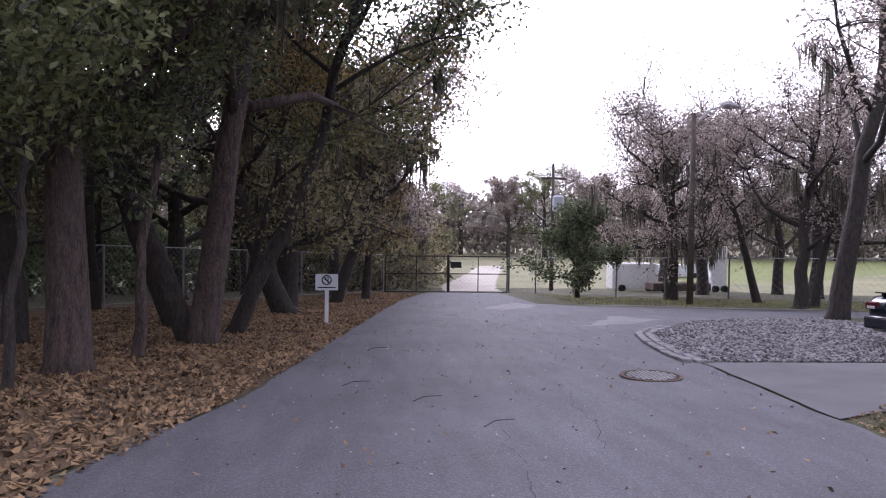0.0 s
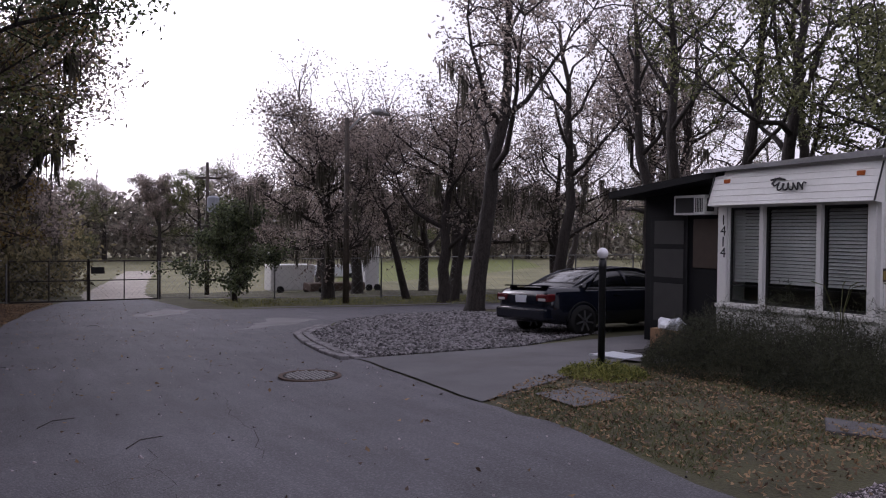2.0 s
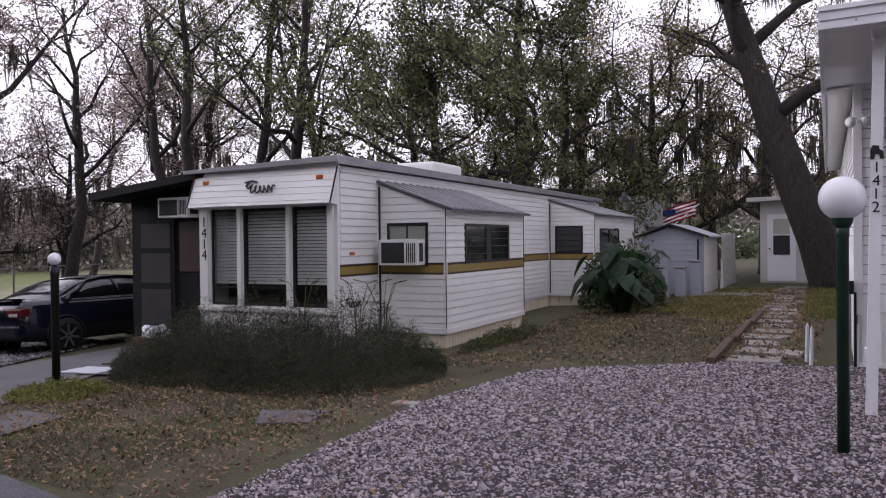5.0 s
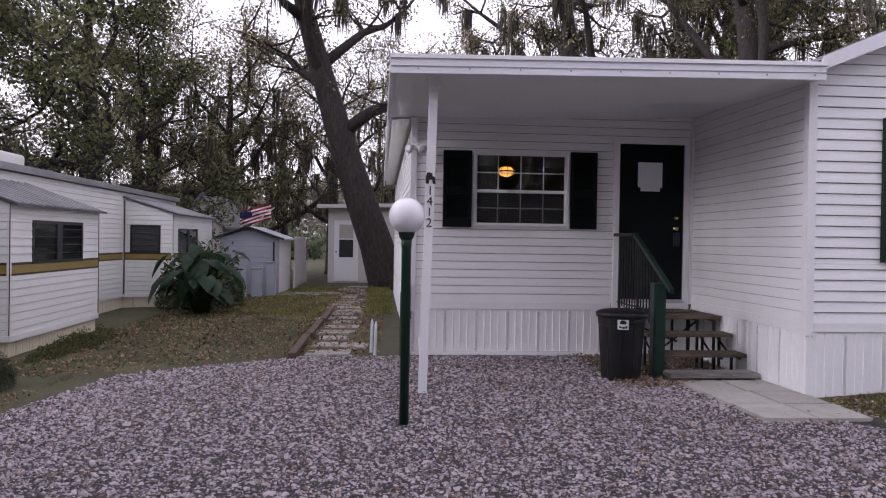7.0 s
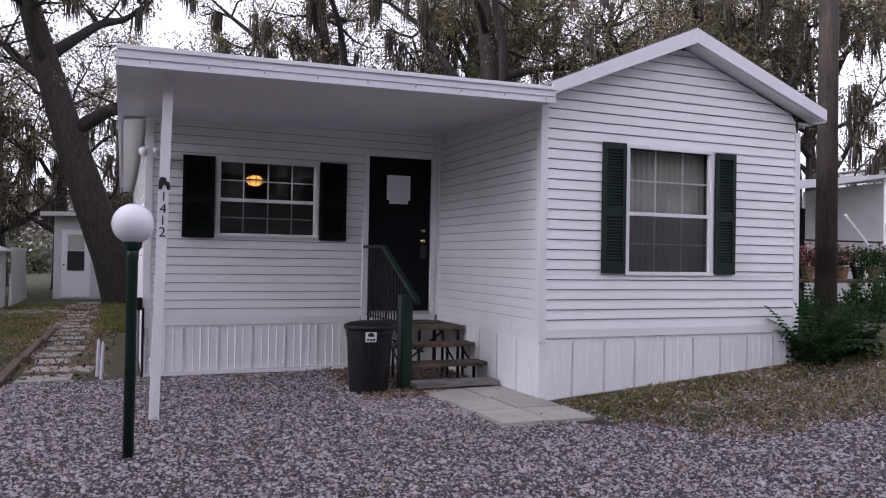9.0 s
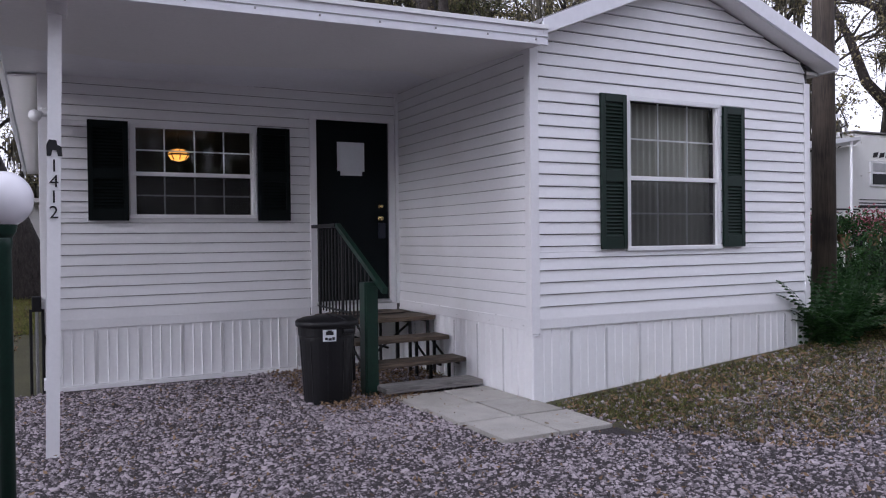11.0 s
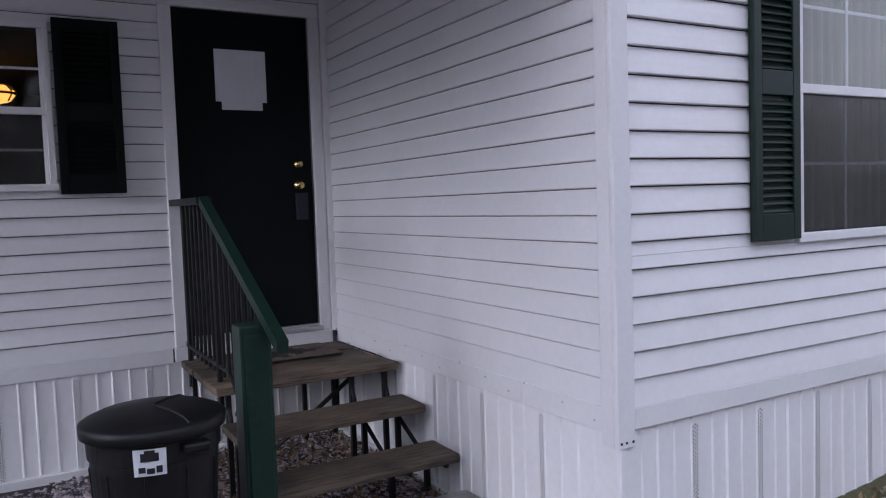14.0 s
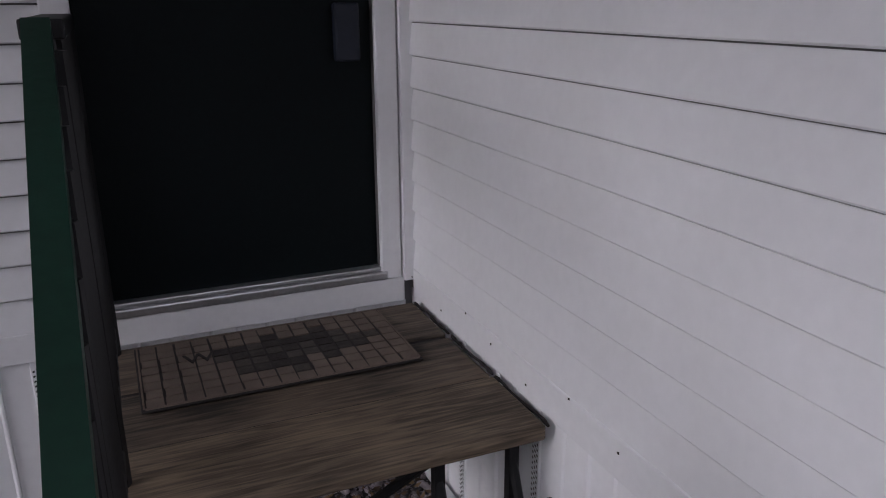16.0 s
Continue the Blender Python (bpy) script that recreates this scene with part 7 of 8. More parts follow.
part("window", boxm(15.3, 17.25, 7.15, 7.17, 2.94, 3.15, 0.008), M_ALU, camper, "pale grey upper window band")
part("window", boxm(15.3, 17.25, 7.15, 7.17, 2.61, 2.88, 0.008), M_WINBLACK, camper, "dark lower window band")
for k in range(5):
    xx = 15.35 + k * 0.26
    part("name_bar", prismm([(xx, 3.30), (xx + 0.17, 3.32), (xx + 0.21, 3.44), (xx + 0.04, 3.42)], "y", 7.18, 7.2), M_INK, camper)
part("skirt", boxm(14.7, 21.9, 7.3, 9.7, 0.3, 1.0), M_DARKROOM, camper)
awn = tagged(empty("patio_awning", 9.5, 5, 0.4), "grey metal patio awning on thin poles", "awning")
part("roof", slab(bmesh.new(), [(7.4, 4.9, 2.93), (11.5, 4.9, 3.36), (14.5, 7.1, 3.66), (7.4, 7.1, 2.97), (7.4, 4.9, 2.68), (11.5, 4.9, 3.30), (14.5, 7.1, 3.58), (7.4, 7.1, 2.72)]), M_ALU, awn)
part("back_wall", boxm(7.5, 11.2, 7.0, 7.08, 0.3, 2.70), M_DARKROOM, awn, "dark back wall under the awning")
part("back_wall", prismm([(11.2, 0.3), (14.5, 0.3), (14.5, 3.55), (11.2, 3.10)], "y", 7.0, 7.08), M_TRAILER, awn, "white wall under the awning")
part("wall_stripe", boxm(11.2, 14.5, 6.985, 7.0, 1.93, 1.97), M_INK, awn)
for x in (7.6, 11.3):
    part("pole", tubem([(x, 4.98, 0.35), (x, 4.98, 2.72 if x < 9 else 3.26)], 0.03, 8), M_TRIM, awn)
part("brace", tubem([(10.15, 5.0, 2.42), (11.3, 5.0, 1.35)], 0.028, 8), M_TRIM, awn)
tbl = tagged(empty("plant_table", 8.8, 4.6, 0.4), "dark potting table crowded with flower pots", "table")
part("tabletop", boxm(7.9, 12.6, 4.2, 4.9, 1.02, 1.08, 0.01), M_RUSTSTEEL, tbl)
for x in (8.0, 10.2, 12.5):
    for y in (4.28, 4.82):
        part("leg", boxm(x - 0.04, x + 0.04, y - 0.04, y + 0.04, 0.35, 1.02), M_RUSTSTEEL, tbl)
for k in range(10):
    x = 8.15 + k * 0.46
    pt = tagged(empty("flower_pot", x, 4.55, 1.08), "potted plant with pink and red flowers", "flower pot", group="pots on the table")
    part("pot", lathe(bmesh.new(), [(0.09, 1.08), (0.13, 1.30), (0.14, 1.30), (0.14, 1.34), (0.12, 1.34)], x, 4.55, 14), M_CARD if k % 2 else M_BLACKPOST, pt)
    n = 260
    p = RNG.normal(0, 0.14, (n, 3)) * (1, 1, 0.8) * (1.35 if k > 5 else 1.0) + (x, 4.55, 1.54)
    sc = np.full((n, 3), 0.075)
    for nm, q, mm in (("blossom", p, M_PETAL if k in (0, 1, 3, 6, 7, 8) else M_FERN), ("foliage", p - (0, 0, 0.06), M_FERN)):
        tagged(scatter(nm, q - (x, 4.55, 1.08), LEAF_V, LEAF_F, sc, spun(n, RNG), mm, pt), kind="stuff")

# trailer park clutter seen across the field
for x, y, w2, h, m, nm, lb in ((-44, 9.5, 3.2, 0.55, M_RUSTSTEEL, "flat_trailer", "low brown flat-bed trailer in the field"), (-46, 12.5, 0.9, 2.6, M_TRIM, "white_cabinet", "tall white panel standing in the field"), (-47, 8.0, 2.6, 1.6, M_TRAILER, "stored_boat", "pale covered boat stored beyond the fence"), (-60, 16.0, 4.5, 1.0, M_BLUEROOF, "parked_trailer", "pale low trailer parked on the field")):
    z = ground_z(x)
    t = tagged(empty(nm, x, y, z), lb, nm.replace("_", " "))
    part("body", boxm(x - 0.6, x + 0.6, y - w2 / 2, y + w2 / 2, z + 0.12, z + h, 0.06), m, t)
    for s in (-0.3, 0.3):
        part("wheel", tubem([(x + 0.62, y + s * w2, z + 0.2), (x + 0.75, y + s * w2, z + 0.2)], 0.2, 12), M_TYRE, t)


# ---- trees ----
def limb_path(start, direction, length, rng, bend=0.25, up=0.12, n=5):
    pts = [np.array(start, float)]
    d = np.array(direction, float)
    d /= np.linalg.norm(d)
    for k in range(n):
        d = d + rng.normal(0, bend, 3) + (0, 0, up)
        d /= np.linalg.norm(d)
        pts.append(pts[-1] + d * length / n)
    return pts, d


def tree(x, y, h, r, rng_seed, leaf, lean=(0.0, 0.0), fork=0.35, spread=0.55, limbs=7, leaves=5000, leaf_size=0.11, clump=0.55, bark=None, label="", moss=0, name="oak_tree", wander=0.04, flare=1.35, low=False, twigs=3, hang=0.0):
    """A trunk with limbs and twigs, and a crown of small leaves hung round the twigs."""
    rng = np.random.default_rng(rng_seed)
    z0 = ground_z(x)
    t = tagged(empty(name, x, y, z0), label, "tree")
    bm = bmesh.new()
    n = 9
    axis = []
    wob = np.zeros(2)
    for k in range(n + 1):
        s = k / n
        wob = wob + rng.normal(0, wander, 2) * h / n * 2 * (1 if k > 1 else 0)
        axis.append(np.array([lean[0] * h * s + wob[0], lean[1] * h * s + wob[1], h * s * 0.86 - 0.1]))
    rad = [r * (flare if k == 0 else 1.0) * (1 - 0.80 * (k / n) ** 1.1) for k in range(n + 1)]
    base = axis[:1] + [axis[0] + (axis[1] - axis[0]) * 0.25] + axis[1:]
    tube(bm, [tuple(p) for p in base], [rad[0], r * 1.05] + rad[1:], 12)
    tips = []
    for i in range(limbs):
        s = fork + (0.97 - fork) * (i + rng.uniform(0, 0.9)) / limbs
        k = s * n
        k0 = min(n - 1, int(k))
        p = axis[k0] + (axis[k0 + 1] - axis[k0]) * (k - k0)
        a = i * 2.4 + rng.uniform(-0.5, 0.5)
        ln = h * spread * (1.05 - 0.55 * s) * rng.uniform(0.7, 1.15)
        d = (math.cos(a), math.sin(a), 0.25 + 0.8 * s + (-0.3 if low else 0))
        pts, dd = limb_path(p, d, ln, rng)
        lr = r * (1 - 0.75 * s) * 0.55
        tube(bm, [tuple(q) for q in pts], [lr * (1 - 0.82 * j / 5) for j in range(6)], 7)
        for j in range(2, 6):
            for _ in range(twigs):
                a2 = rng.normal(0, 1, 3)
                a2[2] = abs(a2[2]) * 0.4 - hang
                tp, _d = limb_path(pts[j], a2 / np.linalg.norm(a2) + dd * 0.5, ln * rng.uniform(0.22, 0.42), rng, 0.35, 0.05, 3)
                tube(bm, [tuple(q) for q in tp], [lr * 0.22 * (1 - 0.28 * m) + 0.006 for m in range(4)], 4, cap=False)
                tips += [(tp[1], 0.6), (tp[2], 0.9), (tp[3], 1.0)]
    trunk = link_bm("trunk", bm, bark or M_BARK, None, smooth=True)
    trunk.parent = t
    c = np.array([q for q, _ in tips])
    w = np.array([q for _, q in tips])
    if leaves:
        idx = rng.choice(len(c), leaves, p=w / w.sum())
        pos = c[idx] + np.clip(rng.normal(0, 0.34, (leaves, 3)), -0.62, 0.62) * clump * (1, 1, 0.75)
        s = leaf_size * rng.uniform(0.6, 1.4, leaves)
        tagged(scatter("crown", pos, LEAF_V, LEAF_F, np.stack([s, s * 0.9, s], 1), spun(leaves, rng), leaf, t, rng=rng), kind="stuff")
    if moss:
        lowc = np.flatnonzero(c[:, 2] < h * 0.72)
        idx = rng.choice(lowc if len(lowc) else np.arange(len(c)), moss)
        strands = []
        for i in idx:
            m = 26
            q = c[i] + rng.normal(0, 0.10, (m, 3)) * (1, 1, 0.2)
            strands.append(np.column_stack([q, rng.uniform(0.35, 1.25, m) * rng.uniform(0.6, 1.3)]))
        q = np.vstack(strands)
        m = len(q)
        v = np.array([(-0.011, 0, 0), (0.011, 0, 0), (0.014, 0.01, -0.6), (0.0, 0.02, -1.0), (-0.012, 0, -0.5)])
        tagged(scatter("moss", q[:, :3], v, np.array([(0, 1, 2, 3, 4)]), np.stack([np.full(m, 1.6), q[:, 3] * 3, q[:, 3]], 1), rot_np(m, rng, 0.06), M_MOSS, t, rng=rng), kind="stuff")
    return t


def again(src, x, y, rz, s):
    """The same tree again elsewhere, turned and sized."""
    o = copy_thing(src, pose(x, y, ground_z(x), 0, 0, rz))
    o.scale = (s, s, s)
    return o


# woods beside the lane
DK = "dark evergreen oak with a furrowed trunk in leaf litter"
tree(-13.8, -10.9, 9.5, 0.27, 11, M_LEAF, fork=0.28, limbs=11, leaves=30000, leaf_size=0.11, clump=0.8, bark=M_BARK_WARM, label=DK, low=True, hang=0.35, spread=0.58, twigs=4)
tree(-15.2, -10.5, 6.0, 0.09, 12, M_LEAF_DARK, lean=(-0.02, 0.10), fork=0.5, limbs=5, leaves=2500, bark=M_BARK_WARM, label="slim leaning oak sapling with pale bark")
tree(-17.1, -10.0, 11.5, 0.25, 13, M_LEAF, lean=(0.02, 0.11), fork=0.34, limbs=13, leaves=40000, leaf_size=0.11, clump=0.9, bark=M_BARK_WARM, label="tall forked oak with reddish bark by the lane", moss=20, spread=0.68)
tree(-17.35, -10.15, 8.0, 0.21, 14, M_LEAF_DARK, lean=(0.0, -0.40), fork=0.35, limbs=8, leaves=16000, clump=0.8, spread=0.65, label="leaning dark oak among the lane trees", low=True)
tree(-21.8, -10.0, 9.0, 0.12, 15, M_LEAF_RUST, lean=(0.0, 0.10), fork=0.4, limbs=11, leaves=24000, clump=0.9, spread=0.75, label="thin oak with rusty leaves beside the lane")
tree(-12.4, -11.0, 5.6, 0.06, 51, M_LEAF, lean=(0.02, 0.06), fork=0.36, limbs=9, leaves=13000, leaf_size=0.11, clump=0.8, label="bushy young evergreen oak with low leaves", low=True, hang=0.2, spread=0.5)
tree(-25.2, -9.4, 9.0, 0.30, 52, M_LEAF_OLIVE, lean=(0.0, -0.38), fork=0.25, limbs=12, leaves=24000, leaf_size=0.12, clump=1.0, label="thick oak leaning back from the lane with olive leaves", low=True, spread=0.9)
tree(-31.0, -8.3, 9.0, 0.22, 53, M_LEAF_GREY, lean=(0.0, 0.26), fork=0.28, limbs=12, leaves=22000, leaf_size=0.14, clump=1.0, label="grey-green oak leaning over the lane", low=True, spread=0.65, moss=12)
tree(-19.0, -9.8, 10.5, 0.16, 54, M_LEAF_DARK, lean=(0.0, 0.34), fork=0.45, limbs=12, leaves=24000, leaf_size=0.11, clump=1.0, label="high oak crown arching over the lane", spread=0.6)
oakA = tree(-28.2, -9.7, 9.5, 0.36, 16, M_LEAF_OLIVE, lean=(0.0, 0.06), fork=0.22, limbs=13, leaves=26000, leaf_size=0.14, clump=0.9, label="spreading old oak with rusty foliage", low=True, moss=25, spread=0.7)
oakB = tree(-38.5, -8.6, 10.5, 0.26, 17, M_LEAF_GREY, fork=0.25, limbs=12, leaves=24000, leaf_size=0.17, clump=0.9, label="grey mossy oak at the lane's end", low=True, moss=40, spread=0.5)
tree(-34.0, -7.2, 6.5, 0.17, 18, M_LEAF_RUST, fork=0.3, limbs=7, leaves=8000, leaf_size=0.13, label="small rusty oak near the gate", low=True)
tree(-20.6, -11.2, 7.0, 0.2, 57, M_LEAF_GREY, lean=(0.0, -0.36), fork=0.4, limbs=8, leaves=9000, leaf_size=0.12, clump=0.8, spread=0.6, label="dark oak leaning away from the lane", low=True)
oakC = tree(-17.1, -12.9, 9.5, 0.2, 19, M_LEAF_DARK, fork=0.25, limbs=9, leaves=13000, leaf_size=0.14, label="dark understorey oak in the woods", low=True, hang=0.2)
for k in range(20):
    x = -9 - k * 1.9 + random.uniform(-0.8, 0.8)
    y = -14.5 - random.uniform(0, 8) + max(0, (-x - 30) * 0.35)
    if k % 3 == 2:
        y -= 5
    again((oakC, oakA, oakB)[k % 3], x, y, random.uniform(0, 360), random.uniform(0.75, 1.15))
for x, y, s in ((-47, -9, 0.9), (-50, -6, 0.8), (-44, -11, 1.1), (-55, -9, 1.0), (-62, -12, 1.1)):
    again(oakB, x, y, random.uniform(0, 360), s)

# trees round the parking bay and field
BARE = "half-bare winter oak with thin grey crown"
bayoak = tree(-22.8, 4.8, 11.5, 0.27, 31, M_LEAF_GREY, lean=(0.02, 0.07), fork=0.36, limbs=9, leaves=7000, leaf_size=0.12, label="tall dark half-bare oak beside the parking bay", moss=3, spread=0.5)
bare1 = tree(-28.5, 7.2, 7.0, 0.24, 32, M_LEAF_GREY, lean=(0.02, 0.05), fork=0.3, limbs=11, leaves=8000, leaf_size=0.11, clump=0.8, label=BARE, moss=10, spread=0.72, twigs=4)
tree(-29.2, 8.1, 6.8, 0.16, 33, M_LEAF_GREY, lean=(0.0, 0.12), fork=0.35, limbs=7, leaves=3500, leaf_size=0.12, label=BARE, moss=10, spread=0.6)
tree(-32.6, 7.9, 6.5, 0.17, 34, M_LEAF_GREY, lean=(-0.05, -0.22), fork=0.4, limbs=7, leaves=4200, leaf_size=0.12, label="leaning half-bare oak by the fence", moss=10, spread=0.6)
bare2 = tree(-35.0, 5.4, 8.2, 0.28, 35, M_LEAF_GREY, fork=0.34, limbs=13, leaves=14000, leaf_size=0.12, clump=0.9, label=BARE, moss=22, spread=0.72, low=True, twigs=4)
tree(-36.7, 1.9, 3.9, 0.12, 36, M_LEAF_DARK, fork=0.10, limbs=13, leaves=12000, leaf_size=0.14, clump=0.6, label="small dense round evergreen at the bend", low=True, spread=0.70)
for src, x, y, s in ((bare2, -38, 6.6, 1.0), (bare2, -41, 9.5, 1.1), (bare2, -37, 13, 1.15), (bare1, -42, 14, 1.2), (bare2, -50, 11, 0.9), (bare1, -33, 16, 1.1), (bare2, -30, 19, 1.25)):
    again(src, x, y, random.uniform(0, 360), s)

# tall trees behind the trailer
TALL = "tall slender oak with a thin high crown"
tallA = tree(-24.0, 13.5, 14.0, 0.25, 41, M_LEAF_GREY, lean=(-0.10, 0.0), fork=0.42, limbs=8, leaves=3600, leaf_size=0.12, label=TALL, spread=0.40, twigs=2)
tallB = tree(-22.2, 13.0, 14.5, 0.25, 42, M_LEAF, lean=(-0.07, 0.0), fork=0.42, limbs=8, leaves=4000, leaf_size=0.12, label=TALL, spread=0.40, twigs=2)
tree(-20.9, 13.4, 13.0, 0.24, 43, M_LEAF, lean=(0.10, 0.02), fork=0.38, limbs=9, leaves=4200, leaf_size=0.14, label=TALL, spread=0.42)
tree(-19.2, 13.2, 12.5, 0.26, 44, M_LEAF, lean=(0.07, 0.0), fork=0.30, limbs=10, leaves=5500, leaf_size=0.14, label="tall oak with a low side branch behind the trailer", spread=0.48)
for src, x, y, s in ((tallA, -28, 18, 1.0), (tallB, -33, 24, 1.0), (tallA, -24, 22, 1.1), (tallB, -38, 30, 1.0), (tallA, -44, 26, 1.0)):
    again(src, x, y, random.uniform(0, 360), s)
darkoak = tree(-14.5, 14.5, 9.0, 0.25, 45, M_LEAF, fork=0.2, limbs=12, leaves=19000, leaf_size=0.12, clump=0.7, label="dense dark evergreen oak behind the trailer", low=True, spread=0.6)
mossoak = tree(-9.5, 22.5, 9.5, 0.28, 46, M_LEAF_OLIVE, fork=0.2, limbs=12, leaves=11000, leaf_size=0.11, clump=0.8, label="mossy oak with olive-brown foliage", low=True, spread=0.6, moss=32, hang=0.1)
for src, x, y, s in ((darkoak, -12.0, 14.8, 1.25), (darkoak, -11.5, 17.5, 0.9), (darkoak, -17.5, 18.5, 1.05), (mossoak, -6, 25.5, 1.0), (mossoak, -13, 24.5, 1.1), (mossoak, -1.5, 28, 1.1), (mossoak, -8.5, 30, 1.1)):
    again(src, x, y, random.uniform(0, 360), s)
# great leaning oak by the stepping stones
tree(-3.7, 16.3, 14.5, 0.54, 47, M_LEAF_OLIVE, lean=(-0.26, 0.02), fork=0.34, limbs=10, leaves=9000, leaf_size=0.12, label="great leaning live oak trunk by the stepping stones", moss=22, spread=0.5, hang=0.1, wander=0.02)
# oaks over the house
houseoak = tree(7.2, 16.5, 14.5, 0.55, 48, M_LEAF_OLIVE, lean=(-0.02, -0.02), fork=0.25, limbs=12, leaves=23000, leaf_size=0.11, clump=0.9, label="massive live oak draped in moss behind the house", moss=45, spread=0.6, low=True, hang=0.1)
for x, y, s, rz in ((13, 13, 0.9, 200), (3.5, 24, 1.1, 20), (16, 22, 1.0, 300), (10.5, 25, 1.15, 150), (21, 10, 0.95, 250), (22, 18, 1.1, 80), (17, 2, 0.9, 10)):
    again(houseoak, x, y, rz, s)
for x, y, s in ((12, 14.5, 1.0), (16, 11, 0.95), (20, 7, 0.9), (11, 11.5, 0.75), (15, 17, 1.1), (24, 2, 1.0), (9, 19, 1.0)):
    again(darkoak if x % 2 else mossoak, x, y, x * 37, s)
tree(-29.5, 13.4, 13.5, 0.27, 56, M_LEAF_GREY, lean=(0.0, 0.01), fork=0.42, limbs=10, leaves=5500, leaf_size=0.13, label="tall straight oak beyond the parked car", spread=0.45)
for k in range(9):
    again((oakC, oakA)[k % 2], -6 + k * 3.6, -17.5 - random.uniform(0, 5), random.uniform(0, 360), random.uniform(0.8, 1.0))
# rest of the wood round the place
for k in range(14):
    a = k / 14
    x = -62 + 95 * a + random.uniform(-3, 3)
    y = 38 + random.uniform(0, 10) + 12 * (1 - a)
    again((darkoak, mossoak, tallB)[k % 3], x, y, random.uniform(0, 360), random.uniform(0.8, 1.1))
for k in range(26):
    y = -45 + k * 4.6
    again((oakB, darkoak, bare2)[k % 3], -98 + random.uniform(-8, 8), y, random.uniform(0, 360), random.uniform(0.9, 1.3))


def far_wood(name, pts, height, depth, count, leaf, label, size):
    """A distant belt of trees as one mass of leaf clumps with an uneven top."""
    rng = np.random.default_rng(91)
    seg = np.array(pts, float)
    L = np.linalg.norm(np.diff(seg, axis=0), axis=1)
    cum = np.concatenate([[0], np.cumsum(L)])
    u = rng.uniform(0, cum[-1], count)
    k = np.clip(np.searchsorted(cum, u) - 1, 0, len(L) - 1)
    f = (u - cum[k]) / L[k]
    p = seg[k] + (seg[k + 1] - seg[k]) * f[:, None] + rng.normal(0, depth, (count, 2))
    top = height * np.array([0.72 + 0.35 * noise.noise((q * 0.11, 0.3, 0.7)) + 0.2 * noise.noise((q * 0.4, 2.3, 0.7)) for q in u])
    z = ground_z(-60) + top * rng.uniform(0, 1, count) ** 0.8
    s = size * rng.uniform(0.5, 1.5, count)
    ob = scatter(name, np.column_stack([p, z]), LEAF_V, LEAF_F, np.stack([s, s, s], 1), spun(count, rng), leaf, rng=rng)
    return tagged(ob, label, "woods", kind="stuff")


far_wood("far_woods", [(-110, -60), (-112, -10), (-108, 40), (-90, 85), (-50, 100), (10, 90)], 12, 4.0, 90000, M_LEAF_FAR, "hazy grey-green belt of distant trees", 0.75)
far_wood("far_woods", [(-40, 58), (0, 54), (45, 52), (70, 10), (60, -50), (0, -60), (-40, -40), (-70, -30)], 5.5, 2.5, 60000, M_LEAF_DARK, "dark woods closing round the park", 0.6)


far_wood("wood_understorey", [(-50, -13), (-38, -20), (-26, -26), (-8, -31), (8, -33)], 6.5, 2.2, 42000, M_LEAF_DARK, "dark understorey leaves behind the lane fence", 0.32)


# Out-of-view leaf belt, added to block bright sky from the porch window reflections.
far_wood("reflection_blocker_wood", [(-14, -28), (10, -29), (40, -26)], 9.0, 2.0, 24000, M_LEAF_DARK, "unseen dark leaf belt added to darken window reflections", 0.34)
far_wood("field_thicket", [(-44.5, -14), (-44.5, -7.5), (-48, -5.5), (-56, -4.5), (-66, -4)], 5.0, 1.2, 30000, M_LEAF_OLIVE, "tangled rusty thicket left of the sandy track", 0.28)


# ---- shrubs ----
def shrub(name, cx, cy, rx, ry, h, count, leaf, label, seed, size=(0.10, 0.02), upright=0.5, category="bush"):
    rng = np.random.default_rng(seed)
    a = rng.uniform(0, 6.283, count)
    rr = np.sqrt(rng.uniform(0, 1, count))
    lump = np.array([0.72 + 0.5 * noise.noise((math.cos(t) * 2.2 * q + seed, math.sin(t) * 2.2 * q, 1.7)) + 0.35 * noise.noise((math.cos(t) * 6 * q + seed, math.sin(t) * 6 * q, 4.1)) for t, q in zip(a, rr)])
    x, y = cx + rx * rr * np.cos(a), cy + ry * rr * np.sin(a)
    z = gz_np(x) + h * lump * np.sqrt(np.clip(1 - rr ** 2.2, 0.02, 1)) * rng.uniform(0.05, 1.12, count) ** 0.8
    s = size[0] * rng.uniform(0.5, 1.5, count)
    t = tagged(empty(name, cx, cy, ground_z(cx)), label, category)
    tagged(scatter("foliage", np.stack([x - cx, y - cy, z - ground_z(cx)], 1), LEAF_V, LEAF_F, np.stack([s, np.full(count, size[1]), s], 1), spun(count, rng), leaf, t, rng=rng), kind="stuff")
    bm = bmesh.new()
    for k in range(40):
        b = rng.uniform(0, 6.283)
        q = rng.uniform(0.1, 0.85)
        tube(bm, [(cx + rx * q * 0.6 * math.cos(b), cy + ry * q * 0.6 * math.sin(b), ground_z(cx) - 0.03), (cx + rx * q * math.cos(b), cy + ry * q * math.sin(b), ground_z(cx) + h * 0.75 * (1 - q * 0.6))], [0.008, 0.003], 4, cap=False)
    tagged(part("stem", bm, M_BARK, t), kind="stuff")
    return t


shrub("wiry_bush", -10.3, 0.5, 1.4, 1.1, 0.92, 32000, M_BUSH, "dark wiry bush before the bay window", 3, (0.10, 0.010))
shrub("wiry_bush", -8.75, 0.45, 1.3, 1.25, 0.84, 32000, M_BUSH, "dark wiry bush below the trailer slide-out", 4, (0.10, 0.010))
